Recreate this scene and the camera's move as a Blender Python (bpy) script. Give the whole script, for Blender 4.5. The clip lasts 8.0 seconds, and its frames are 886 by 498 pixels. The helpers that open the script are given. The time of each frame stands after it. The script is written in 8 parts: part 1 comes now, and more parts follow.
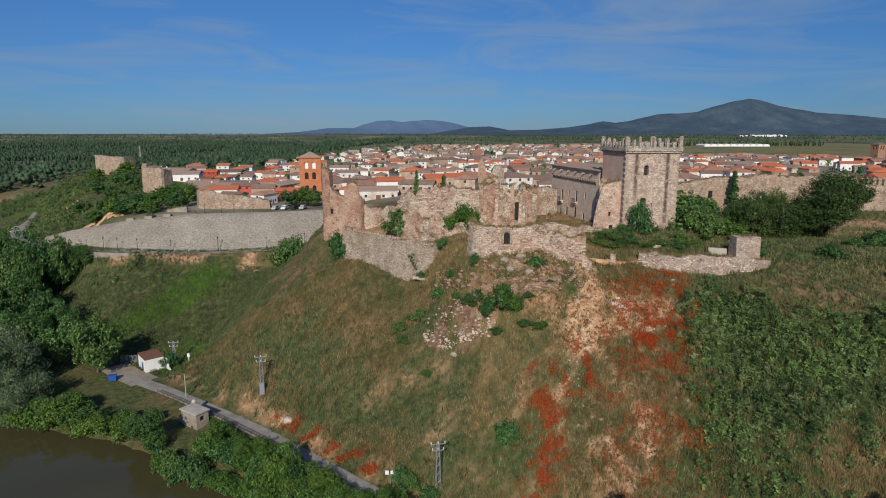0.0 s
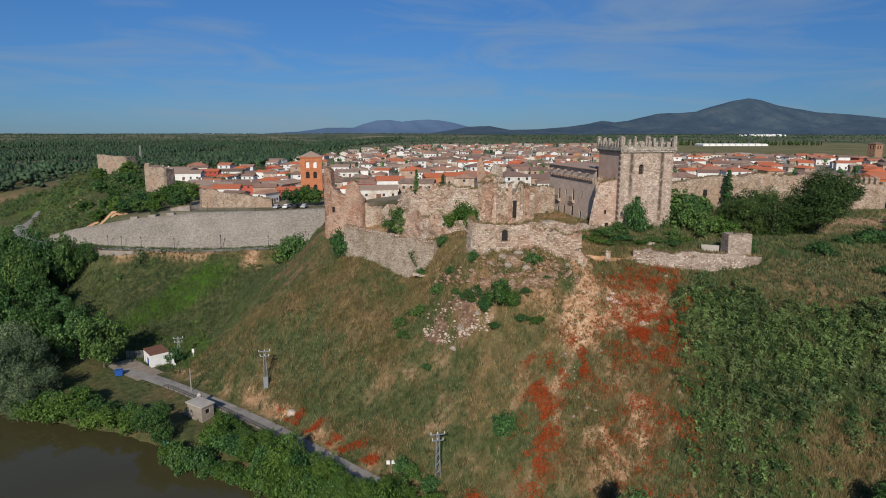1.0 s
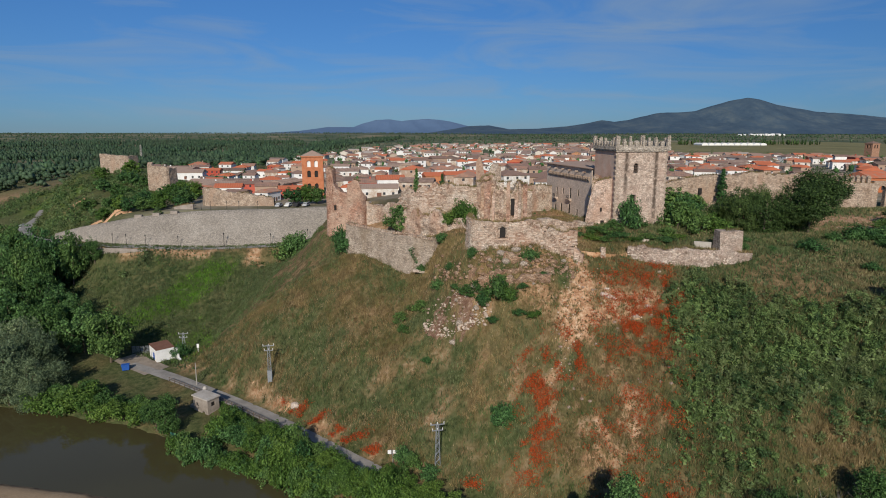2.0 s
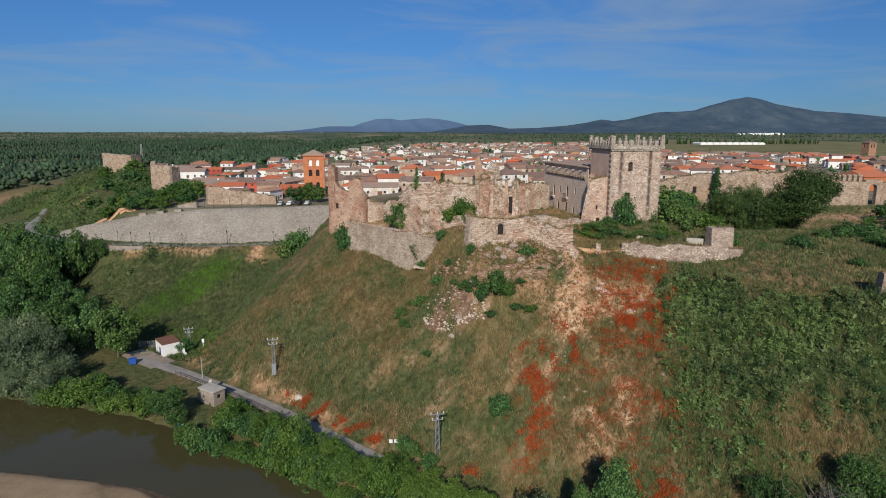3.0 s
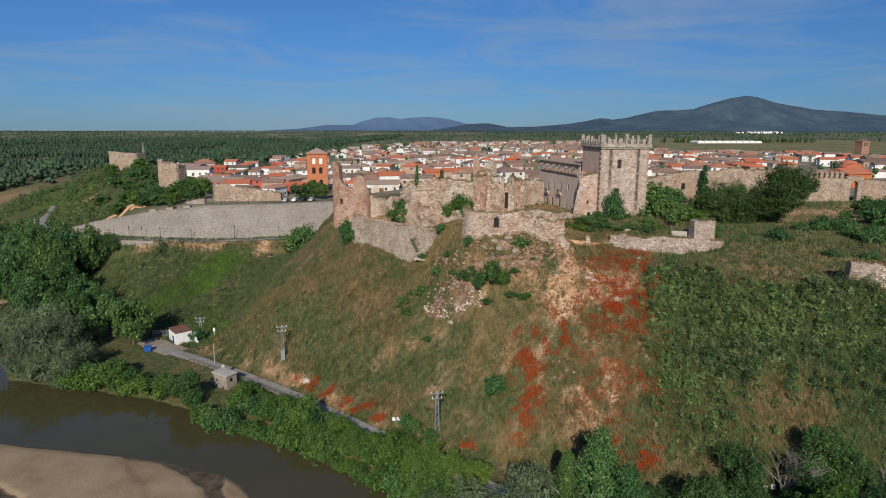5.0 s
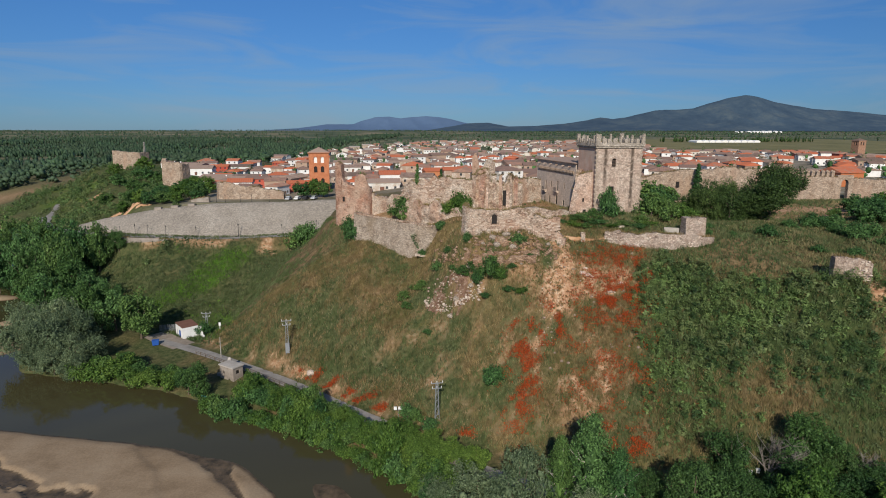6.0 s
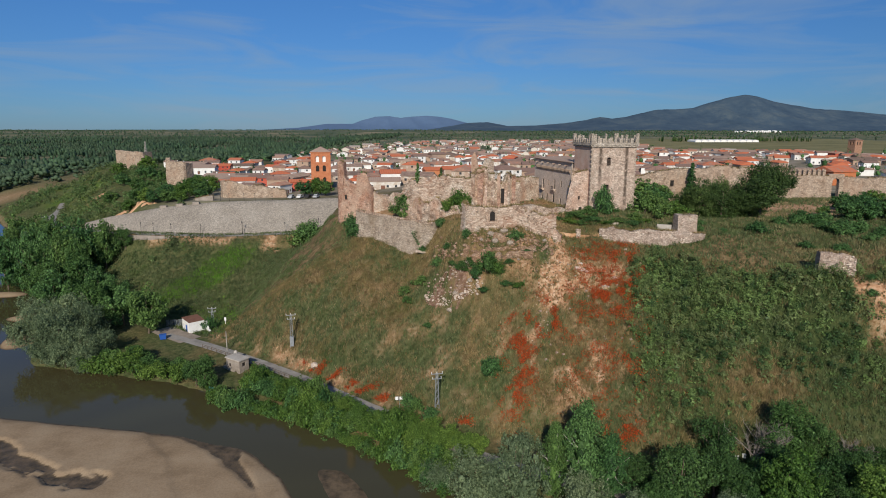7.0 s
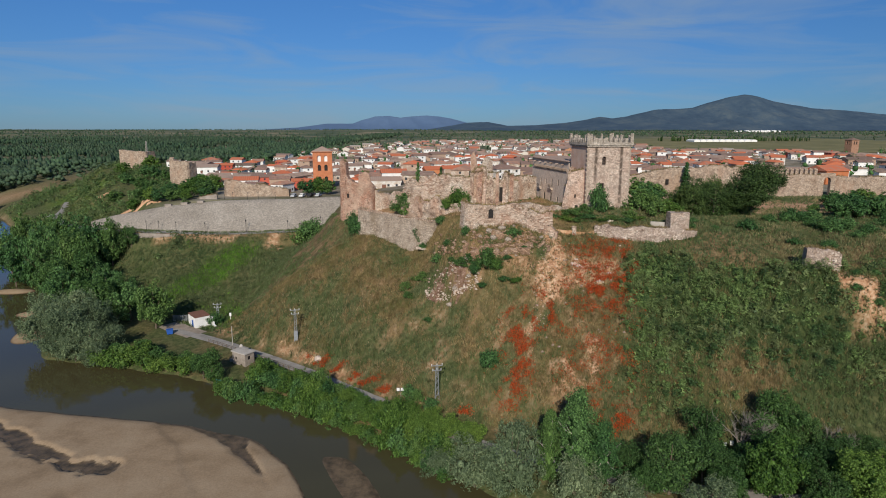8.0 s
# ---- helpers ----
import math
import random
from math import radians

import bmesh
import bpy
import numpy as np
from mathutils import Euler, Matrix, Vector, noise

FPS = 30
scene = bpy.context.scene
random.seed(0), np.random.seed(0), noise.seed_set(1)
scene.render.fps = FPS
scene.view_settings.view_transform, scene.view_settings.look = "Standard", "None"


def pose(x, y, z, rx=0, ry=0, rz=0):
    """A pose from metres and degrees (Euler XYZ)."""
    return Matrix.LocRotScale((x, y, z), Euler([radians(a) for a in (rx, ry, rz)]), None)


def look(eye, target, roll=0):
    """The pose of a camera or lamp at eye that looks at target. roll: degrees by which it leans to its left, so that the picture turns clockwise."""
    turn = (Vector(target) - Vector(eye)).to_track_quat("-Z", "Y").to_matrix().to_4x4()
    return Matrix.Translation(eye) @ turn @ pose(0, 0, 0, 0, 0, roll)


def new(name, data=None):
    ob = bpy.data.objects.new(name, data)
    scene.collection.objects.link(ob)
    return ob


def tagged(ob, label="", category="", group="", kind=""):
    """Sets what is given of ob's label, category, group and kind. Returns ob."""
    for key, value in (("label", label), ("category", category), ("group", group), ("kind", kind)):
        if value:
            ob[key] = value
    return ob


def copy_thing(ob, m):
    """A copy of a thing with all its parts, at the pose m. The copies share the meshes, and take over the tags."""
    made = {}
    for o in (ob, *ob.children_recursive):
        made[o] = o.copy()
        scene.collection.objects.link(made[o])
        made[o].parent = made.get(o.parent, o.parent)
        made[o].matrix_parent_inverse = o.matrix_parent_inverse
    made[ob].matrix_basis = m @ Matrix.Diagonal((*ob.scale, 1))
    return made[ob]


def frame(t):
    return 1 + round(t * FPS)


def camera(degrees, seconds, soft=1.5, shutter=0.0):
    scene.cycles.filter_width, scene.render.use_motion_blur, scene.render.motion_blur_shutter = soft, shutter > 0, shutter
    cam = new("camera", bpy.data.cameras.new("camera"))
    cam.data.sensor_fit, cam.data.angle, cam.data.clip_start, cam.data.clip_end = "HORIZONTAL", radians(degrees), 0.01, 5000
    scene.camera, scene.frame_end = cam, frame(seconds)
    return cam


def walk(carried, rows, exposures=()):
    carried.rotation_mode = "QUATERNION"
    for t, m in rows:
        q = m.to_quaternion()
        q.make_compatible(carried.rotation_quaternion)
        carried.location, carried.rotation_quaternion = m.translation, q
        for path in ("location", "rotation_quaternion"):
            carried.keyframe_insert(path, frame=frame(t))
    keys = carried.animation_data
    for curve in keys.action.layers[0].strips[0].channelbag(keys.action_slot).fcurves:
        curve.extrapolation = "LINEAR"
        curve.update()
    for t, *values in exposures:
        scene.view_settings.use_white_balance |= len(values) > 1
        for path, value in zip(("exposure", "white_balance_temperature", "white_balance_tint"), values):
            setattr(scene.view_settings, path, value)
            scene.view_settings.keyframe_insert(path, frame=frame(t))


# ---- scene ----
cam = camera(72.0, 8.0, soft=1.0)
# seconds, x, y, z, yaw, pitch, roll
PATH = [
    (0.0, 0.533, 0.424, 62.243, 0.020, -10.945, 0.000),
    (0.5, 0.542, -1.143, 62.275, 0.000, -10.963, 0.000),
    (1.0, 0.551, -2.758, 62.310, -0.018, -10.985, 0.000),
    (1.5, 0.559, -4.437, 62.345, -0.035, -11.011, 0.000),
    (2.0, 0.568, -6.191, 62.383, -0.051, -11.040, 0.000),
    (2.5, 0.577, -8.029, 62.422, -0.066, -11.071, 0.000),
    (3.0, 0.586, -9.956, 62.462, -0.080, -11.104, 0.000),
    (3.5, 0.595, -11.973, 62.504, -0.092, -11.138, 0.000),
    (4.0, 0.603, -14.078, 62.548, -0.104, -11.172, 0.000),
    (4.5, 0.612, -16.263, 62.593, -0.114, -11.206, 0.000),
    (5.0, 0.621, -18.520, 62.640, -0.123, -11.238, 0.000),
    (5.5, 0.630, -20.835, 62.688, -0.131, -11.268, 0.000),
    (6.0, 0.639, -23.191, 62.738, -0.138, -11.295, 0.000),
    (6.5, 0.647, -25.567, 62.789, -0.144, -11.319, 0.000),
    (7.0, 0.656, -27.939, 62.842, -0.149, -11.338, 0.000),
    (7.5, 0.665, -30.278, 62.897, -0.152, -11.353, 0.000),
    (8.0, 0.674, -32.553, 62.953, -0.155, -11.361, 0.000),
]
walk(cam, [(t, pose(x, y, z, 90 + pitch, roll, yaw)) for t, x, y, z, yaw, pitch, roll in PATH], [(0.0, -0.09), (1.7, -0.08), (2.9, 0.0), (8.0, 0.0)])

# ---- light ----
SUN_EL, SUN_AZ = 29.0, 186.0        # degrees; azimuth clockwise from +y
scene.view_settings.exposure = 0.0
world = bpy.data.worlds.new("sky")
scene.world = world
world.use_nodes = True
wn, wl = world.node_tree.nodes, world.node_tree.links
wn.clear()
w_out, w_bg = wn.new("ShaderNodeOutputWorld"), wn.new("ShaderNodeBackground")
sky = wn.new("ShaderNodeTexSky")
sky.sky_type, sky.sun_disc = "NISHITA", False
sky.sun_elevation, sky.sun_rotation = radians(SUN_EL), radians(360 - SUN_AZ)
sky.altitude, sky.air_density, sky.dust_density, sky.ozone_density = 450, 1.0, 0.1, 5.0
w_tc, w_map, w_noise, w_ramp, w_mix = (wn.new("ShaderNode" + k) for k in ("TexCoord", "Mapping", "TexNoise", "ValToRGB", "MixRGB"))
w_map.inputs["Scale"].default_value = (1.3, 1.0, 8.5)
w_map.inputs["Rotation"].default_value = (0.0, radians(9), 0.0)
w_noise.inputs["Scale"].default_value, w_noise.inputs["Detail"].default_value = 2.6, 7.0
w_noise.inputs["Roughness"].default_value, w_noise.inputs["Distortion"].default_value = 0.55, 0.9
w_ramp.color_ramp.elements[0].position, w_ramp.color_ramp.elements[1].position = 0.44, 0.72
w_ramp.color_ramp.elements[1].color = (0.55, 0.55, 0.55, 1)
w_mix.inputs["Color2"].default_value = (3.3, 4.3, 5.4, 1)
wl.new(w_tc.outputs["Generated"], w_map.inputs["Vector"])
wl.new(w_map.outputs["Vector"], w_noise.inputs["Vector"])
wl.new(w_noise.outputs["Fac"], w_ramp.inputs["Fac"])
wl.new(w_ramp.outputs["Color"], w_mix.inputs["Fac"])
# the sky's own blue deepens with height
w_sep, w_tone, w_mul = wn.new("ShaderNodeSeparateXYZ"), wn.new("ShaderNodeValToRGB"), wn.new("ShaderNodeMixRGB")
wl.new(w_tc.outputs["Generated"], w_sep.inputs[0])
wl.new(w_sep.outputs["Z"], w_tone.inputs["Fac"])
w_tone.color_ramp.elements[0].color, w_tone.color_ramp.elements[1].color = (0.27, 0.455, 0.76, 1), (0.50, 0.86, 1.12, 1)
w_tone.color_ramp.elements[1].position = 0.45
w_mul.blend_type = "MULTIPLY"
w_mul.inputs["Fac"].default_value = 1.0
wl.new(sky.outputs["Color"], w_mul.inputs["Color1"])
wl.new(w_tone.outputs["Color"], w_mul.inputs["Color2"])
wl.new(w_mul.outputs["Color"], w_mix.inputs["Color1"])
wl.new(w_mix.outputs["Color"], w_bg.inputs["Color"])
w_bg.inputs["Strength"].default_value = 0.079
wl.new(w_bg.outputs["Background"], w_out.inputs["Surface"])

sun = new("sun", bpy.data.lights.new("sun", "SUN"))
sun.data.energy, sun.data.angle, sun.data.color = 4.2, radians(0.55), (1.0, 0.925, 0.81)
az, el = radians(SUN_AZ), radians(SUN_EL)
toward = Vector((math.sin(az) * math.cos(el), math.cos(az) * math.cos(el), math.sin(el)))
sun.matrix_world = look(toward * 400 + Vector((0, 100, 0)), (0, 100, 0))

# ---- small tools ----


def value_noise(x, y, size, seed=0):
    """Smooth noise between -1 and 1, with lumps of that size."""
    x, y = np.asarray(x, float) / size + 91.7 * seed, np.asarray(y, float) / size + 37.3 * seed
    xi, yi = np.floor(x), np.floor(y)
    fx, fy = x - xi, y - yi
    fx, fy = fx * fx * (3 - 2 * fx), fy * fy * (3 - 2 * fy)

    def h(a, b):
        v = np.sin(a * 127.1 + b * 311.7 + seed * 17.17) * 43758.5453
        return (v - np.floor(v)) * 2 - 1
    return (h(xi, yi) * (1 - fx) + h(xi + 1, yi) * fx) * (1 - fy) + (h(xi, yi + 1) * (1 - fx) + h(xi + 1, yi + 1) * fx) * fy


def fbm(x, y, size, seed=0, n=4):
    out, amp = 0.0, 0.5
    for k in range(n):
        out = out + amp * value_noise(x, y, size / 2 ** k, seed + k)
        amp *= 0.5
    return out


def step(a, b, v):
    u = np.clip((np.asarray(v, float) - a) / (b - a), 0, 1)
    return u * u * (3 - 2 * u)


def mesh_of(name, verts, faces):
    me = bpy.data.meshes.new(name)
    if isinstance(faces, np.ndarray):
        verts = np.asarray(verts, np.float32)
        k = faces.shape[1]
        me.vertices.add(len(verts))
        me.vertices.foreach_set("co", verts.ravel())
        me.loops.add(faces.size)
        me.loops.foreach_set("vertex_index", faces.astype(np.int32).ravel())
        me.polygons.add(len(faces))
        me.polygons.foreach_set("loop_start", np.arange(0, faces.size, k, dtype=np.int32))
        me.update(calc_edges=True)
    else:
        me.from_pydata([tuple(v) for v in verts], [], faces)
        me.update()
    return me


def part(name, shape, material, parent=None, label=""):
    """One mesh object, from a bmesh or a mesh, under a thing or a part."""
    if isinstance(shape, bmesh.types.BMesh):
        me = bpy.data.meshes.new(name)
        shape.to_mesh(me)
        shape.free()
    else:
        me = shape
    if material and not me.materials:
        me.materials.append(material)
    ob = new(name, me)
    if parent:
        ob.parent = parent
    if label:
        ob["label"] = label
    return ob


def thing(name, label, category, at=(0, 0, 0), turn=0, group="", kind=""):
    ob = new(name)
    ob.matrix_basis = pose(*at, 0, 0, turn)
    ob.empty_display_size = 0.5
    return tagged(ob, label, category, group, kind)


def box(bm, x0, x1, y0, y1, z0, z1):
    v = [bm.verts.new(p) for p in ((x0, y0, z0), (x1, y0, z0), (x1, y1, z0), (x0, y1, z0), (x0, y0, z1), (x1, y0, z1), (x1, y1, z1), (x0, y1, z1))]
    for q in ((3, 2, 1, 0), (4, 5, 6, 7), (0, 1, 5, 4), (1, 2, 6, 5), (2, 3, 7, 6), (3, 0, 4, 7)):
        bm.faces.new([v[k] for k in q])
    return v


def boxes(*list_of):
    bm = bmesh.new()
    for b in list_of:
        box(bm, *b)
    return bm


def tube(bm, a, b, r0, r1, sides=7):
    a, b = Vector(a), Vector(b)
    q = (b - a).to_track_quat("Z", "Y")
    rings = []
    for p, r in ((a, r0), (b, r1)):
        rings.append([bm.verts.new(p + q @ Vector((r * math.cos(2 * math.pi * k / sides), r * math.sin(2 * math.pi * k / sides), 0))) for k in range(sides)])
    for k in range(sides):
        bm.faces.new((rings[0][k], rings[0][(k + 1) % sides], rings[1][(k + 1) % sides], rings[1][k]))
    bm.faces.new(rings[1])
    bm.faces.new(rings[0][::-1])


# ---- materials ----
def material(name, colours, scale=1.0, rough=0.9, bump=0.3, fine=8.0, coords="Object", stones=0.0, per_thing=0.0, spec=0.25, stain=None, stretch=(1, 1, 1), dist=0.1, course=None, joint=0.85, pit_shade=0.0):
    """A worn surface: colours (dark to light) by broad noise, grain by fine noise, relief; stones: size of masonry blocks; stain: colour of broad blotches."""
    m = bpy.data.materials.new(name)
    m.use_nodes = True
    n, l = m.node_tree.nodes, m.node_tree.links
    b = n["Principled BSDF"]
    b.inputs["Roughness"].default_value = rough
    b.inputs["Specular IOR Level"].default_value = spec
    tc, mp = n.new("ShaderNodeTexCoord"), n.new("ShaderNodeMapping")
    mp.inputs["Scale"].default_value = stretch
    l.new(tc.outputs[coords], mp.inputs["Vector"])
    vec = mp.outputs["Vector"]

    def noise_node(s, detail=5, rg=0.6):
        k = n.new("ShaderNodeTexNoise")
        k.inputs["Scale"].default_value, k.inputs["Detail"].default_value, k.inputs["Roughness"].default_value = s, detail, rg
        l.new(vec, k.inputs["Vector"])
        return k.outputs["Fac"]
    broad, grain = noise_node(scale), noise_node(scale * fine, 6, 0.7)
    ramp = n.new("ShaderNodeValToRGB")
    el_ = ramp.color_ramp.elements
    while len(el_) < len(colours):
        el_.new(0.5)
    for k, c in enumerate(colours):
        el_[k].position = 0.32 + 0.36 * k / max(1, len(colours) - 1)
        el_[k].color = (*c, 1)
    add = n.new("ShaderNodeMath")
    add.operation = "MULTIPLY_ADD"
    l.new(grain, add.inputs[0])
    add.inputs[1].default_value = 0.45
    half = n.new("ShaderNodeMath")
    half.operation = "MULTIPLY_ADD"
    half.inputs[1].default_value, half.inputs[2].default_value = 0.75, -0.1
    l.new(broad, half.inputs[0])
    l.new(half.outputs[0], add.inputs[2])
    drive = add.outputs[0]
    if per_thing:
        info, pm = n.new("ShaderNodeObjectInfo"), n.new("ShaderNodeMath")
        pm.operation = "MULTIPLY_ADD"
        pm.inputs[1].default_value = per_thing
        l.new(info.outputs["Random"], pm.inputs[0])
        off = n.new("ShaderNodeMath")
        off.operation = "SUBTRACT"
        l.new(drive, off.inputs[0])
        off.inputs[1].default_value = per_thing / 2
        l.new(off.outputs[0], pm.inputs[2])
        drive = pm.outputs[0]
    l.new(drive, ramp.inputs["Fac"])
    colour, height = ramp.outputs["Color"], grain
    if stones:
        vo = n.new("ShaderNodeTexVoronoi")
        vo.feature = "DISTANCE_TO_EDGE"
        vo.inputs["Scale"].default_value = 1 / stones
        vm = n.new("ShaderNodeMapping")
        vm.inputs["Scale"].default_value = (1, 1, 1.7)
        l.new(vec, vm.inputs["Vector"])
        l.new(vm.outputs["Vector"], vo.inputs["Vector"])
        v2 = n.new("ShaderNodeTexVoronoi")
        v2.inputs["Scale"].default_value = 1 / stones
        l.new(vm.outputs["Vector"], v2.inputs["Vector"])
        jr = n.new("ShaderNodeValToRGB")
        jr.color_ramp.elements[0].position, jr.color_ramp.elements[1].position = 0.0, 0.14
        l.new(vo.outputs["Distance"], jr.inputs["Fac"])
        tone = n.new("ShaderNodeHueSaturation")
        val = n.new("ShaderNodeMapRange")
        sep = n.new("ShaderNodeSeparateColor")
        l.new(v2.outputs["Color"], sep.inputs["Color"])
        l.new(sep.outputs["Red"], val.inputs["Value"])
        val.inputs["To Min"].default_value, val.inputs["To Max"].default_value = 0.72, 1.28
        l.new(val.outputs["Result"], tone.inputs["Value"])
        l.new(colour, tone.inputs["Color"])
        mul = n.new("ShaderNodeMixRGB")
        mul.blend_type = "MULTIPLY"
        mul.inputs["Fac"].default_value = 0.42
        l.new(tone.outputs["Color"], mul.inputs["Color1"])
        l.new(jr.outputs["Color"], mul.inputs["Color2"])
        colour = mul.outputs["Color"]
        hm = n.new("ShaderNodeMath")
        hm.operation = "MULTIPLY_ADD"
        l.new(jr.outputs["Color"], hm.inputs[0])
        hm.inputs[1].default_value = 0.8
        l.new(grain, hm.inputs[2])
        height = hm.outputs[0]
    if course:
        sx, cb, br = n.new("ShaderNodeSeparateXYZ"), n.new("ShaderNodeCombineXYZ"), n.new("ShaderNodeTexBrick")
        wob, wv, ws = n.new("ShaderNodeTexNoise"), n.new("ShaderNodeVectorMath"), n.new("ShaderNodeVectorMath")
        wob.inputs["Scale"].default_value, wob.inputs["Detail"].default_value = 1.1, 3
        l.new(vec, wob.inputs["Vector"])
        l.new(vec, sx.inputs[0])
        ux = n.new("ShaderNodeMath")
        ux.operation, ux.inputs[1].default_value = "MULTIPLY_ADD", 0.73
        l.new(sx.outputs["Y"], ux.inputs[0])
        l.new(sx.outputs["X"], ux.inputs[2])
        l.new(ux.outputs[0], cb.inputs["X"])
        l.new(sx.outputs["Z"], cb.inputs["Y"])
        ws.operation, wv.operation = "SCALE", "ADD"
        ws.inputs["Scale"].default_value = 0.30 if joint > 0.6 else 0.62
        l.new(wob.outputs["Color"], ws.inputs[0])
        l.new(cb.outputs[0], wv.inputs[0])
        l.new(ws.outputs[0], wv.inputs[1])
        l.new(wv.outputs[0], br.inputs["Vector"])
        br.inputs["Scale"].default_value, br.inputs["Brick Width"].default_value, br.inputs["Row Height"].default_value = 1.0, course[0], course[1]
        br.inputs["Mortar Size"].default_value, br.inputs["Mortar Smooth"].default_value = 0.045, 0.4
        br.inputs["Color1"].default_value, br.inputs["Color2"].default_value, br.inputs["Mortar"].default_value = (0.58, 0.55, 0.52, 1), (1.30, 1.28, 1.25, 1), (0.48, 0.43, 0.38, 1)
        bm_ = n.new("ShaderNodeMixRGB")
        bm_.blend_type = "MULTIPLY"
        bm_.inputs["Fac"].default_value = joint
        l.new(colour, bm_.inputs["Color1"])
        l.new(br.outputs["Color"], bm_.inputs["Color2"])
        colour = bm_.outputs["Color"]
        hb = n.new("ShaderNodeMath")
        hb.operation = "MULTIPLY_ADD"
        hb.inputs[1].default_value = -0.8
        l.new(br.outputs["Fac"], hb.inputs[0])
        l.new(grain, hb.inputs[2])
        height = hb.outputs[0]
    if stain:
        st = n.new("ShaderNodeTexNoise")
        st.inputs["Scale"].default_value, st.inputs["Detail"].default_value = scale * 0.45, 8
        sm = n.new("ShaderNodeMapping")
        sm.inputs["Scale"].default_value, sm.inputs["Location"].default_value = (1, 1, 0.5), (7, 3, 1)
        l.new(vec, sm.inputs["Vector"])
        l.new(sm.outputs["Vector"], st.inputs["Vector"])
        sr = n.new("ShaderNodeValToRGB")
        sr.color_ramp.elements[0].position, sr.color_ramp.elements[1].position = 0.52, 0.66
        l.new(st.outputs["Fac"], sr.inputs["Fac"])
        mx = n.new("ShaderNodeMixRGB")
        l.new(sr.outputs["Color"], mx.inputs["Fac"])
        l.new(colour, mx.inputs["Color1"])
        mx.inputs["Color2"].default_value = (*stain, 1)
        half_mix = n.new("ShaderNodeMixRGB")
        half_mix.inputs["Fac"].default_value = 0.6
        l.new(colour, half_mix.inputs["Color1"])
        l.new(mx.outputs["Color"], half_mix.inputs["Color2"])
        colour = half_mix.outputs["Color"]
    # dark noise spots: shade of small cavities put into the colour, no relief
    if pit_shade:
        pn, pr, pm = n.new("ShaderNodeTexNoise"), n.new("ShaderNodeValToRGB"), n.new("ShaderNodeMixRGB")
        pn.inputs["Scale"].default_value, pn.inputs["Detail"].default_value, pn.inputs["Roughness"].default_value = 0.85, 7, 0.72
        l.new(vec, pn.inputs["Vector"])
        pr.color_ramp.elements[0].position, pr.color_ramp.elements[1].position = 0.56, 0.64
        pr.color_ramp.elements[0].color, pr.color_ramp.elements[1].color = (1, 1, 1, 1), (0.36, 0.29, 0.24, 1)
        l.new(pn.outputs["Fac"], pr.inputs["Fac"])
        pm.blend_type = "MULTIPLY"
        pm.inputs["Fac"].default_value = pit_shade
        l.new(colour, pm.inputs["Color1"])
        l.new(pr.outputs["Color"], pm.inputs["Color2"])
        colour = pm.outputs["Color"]
    l.new(colour, b.inputs["Base Color"])
    if bump:
        bp = n.new("ShaderNodeBump")
        bp.inputs["Strength"].default_value, bp.inputs["Distance"].default_value = bump, dist
        l.new(height, bp.inputs["Height"])
        l.new(bp.outputs["Normal"], b.inputs["Normal"])
    return m


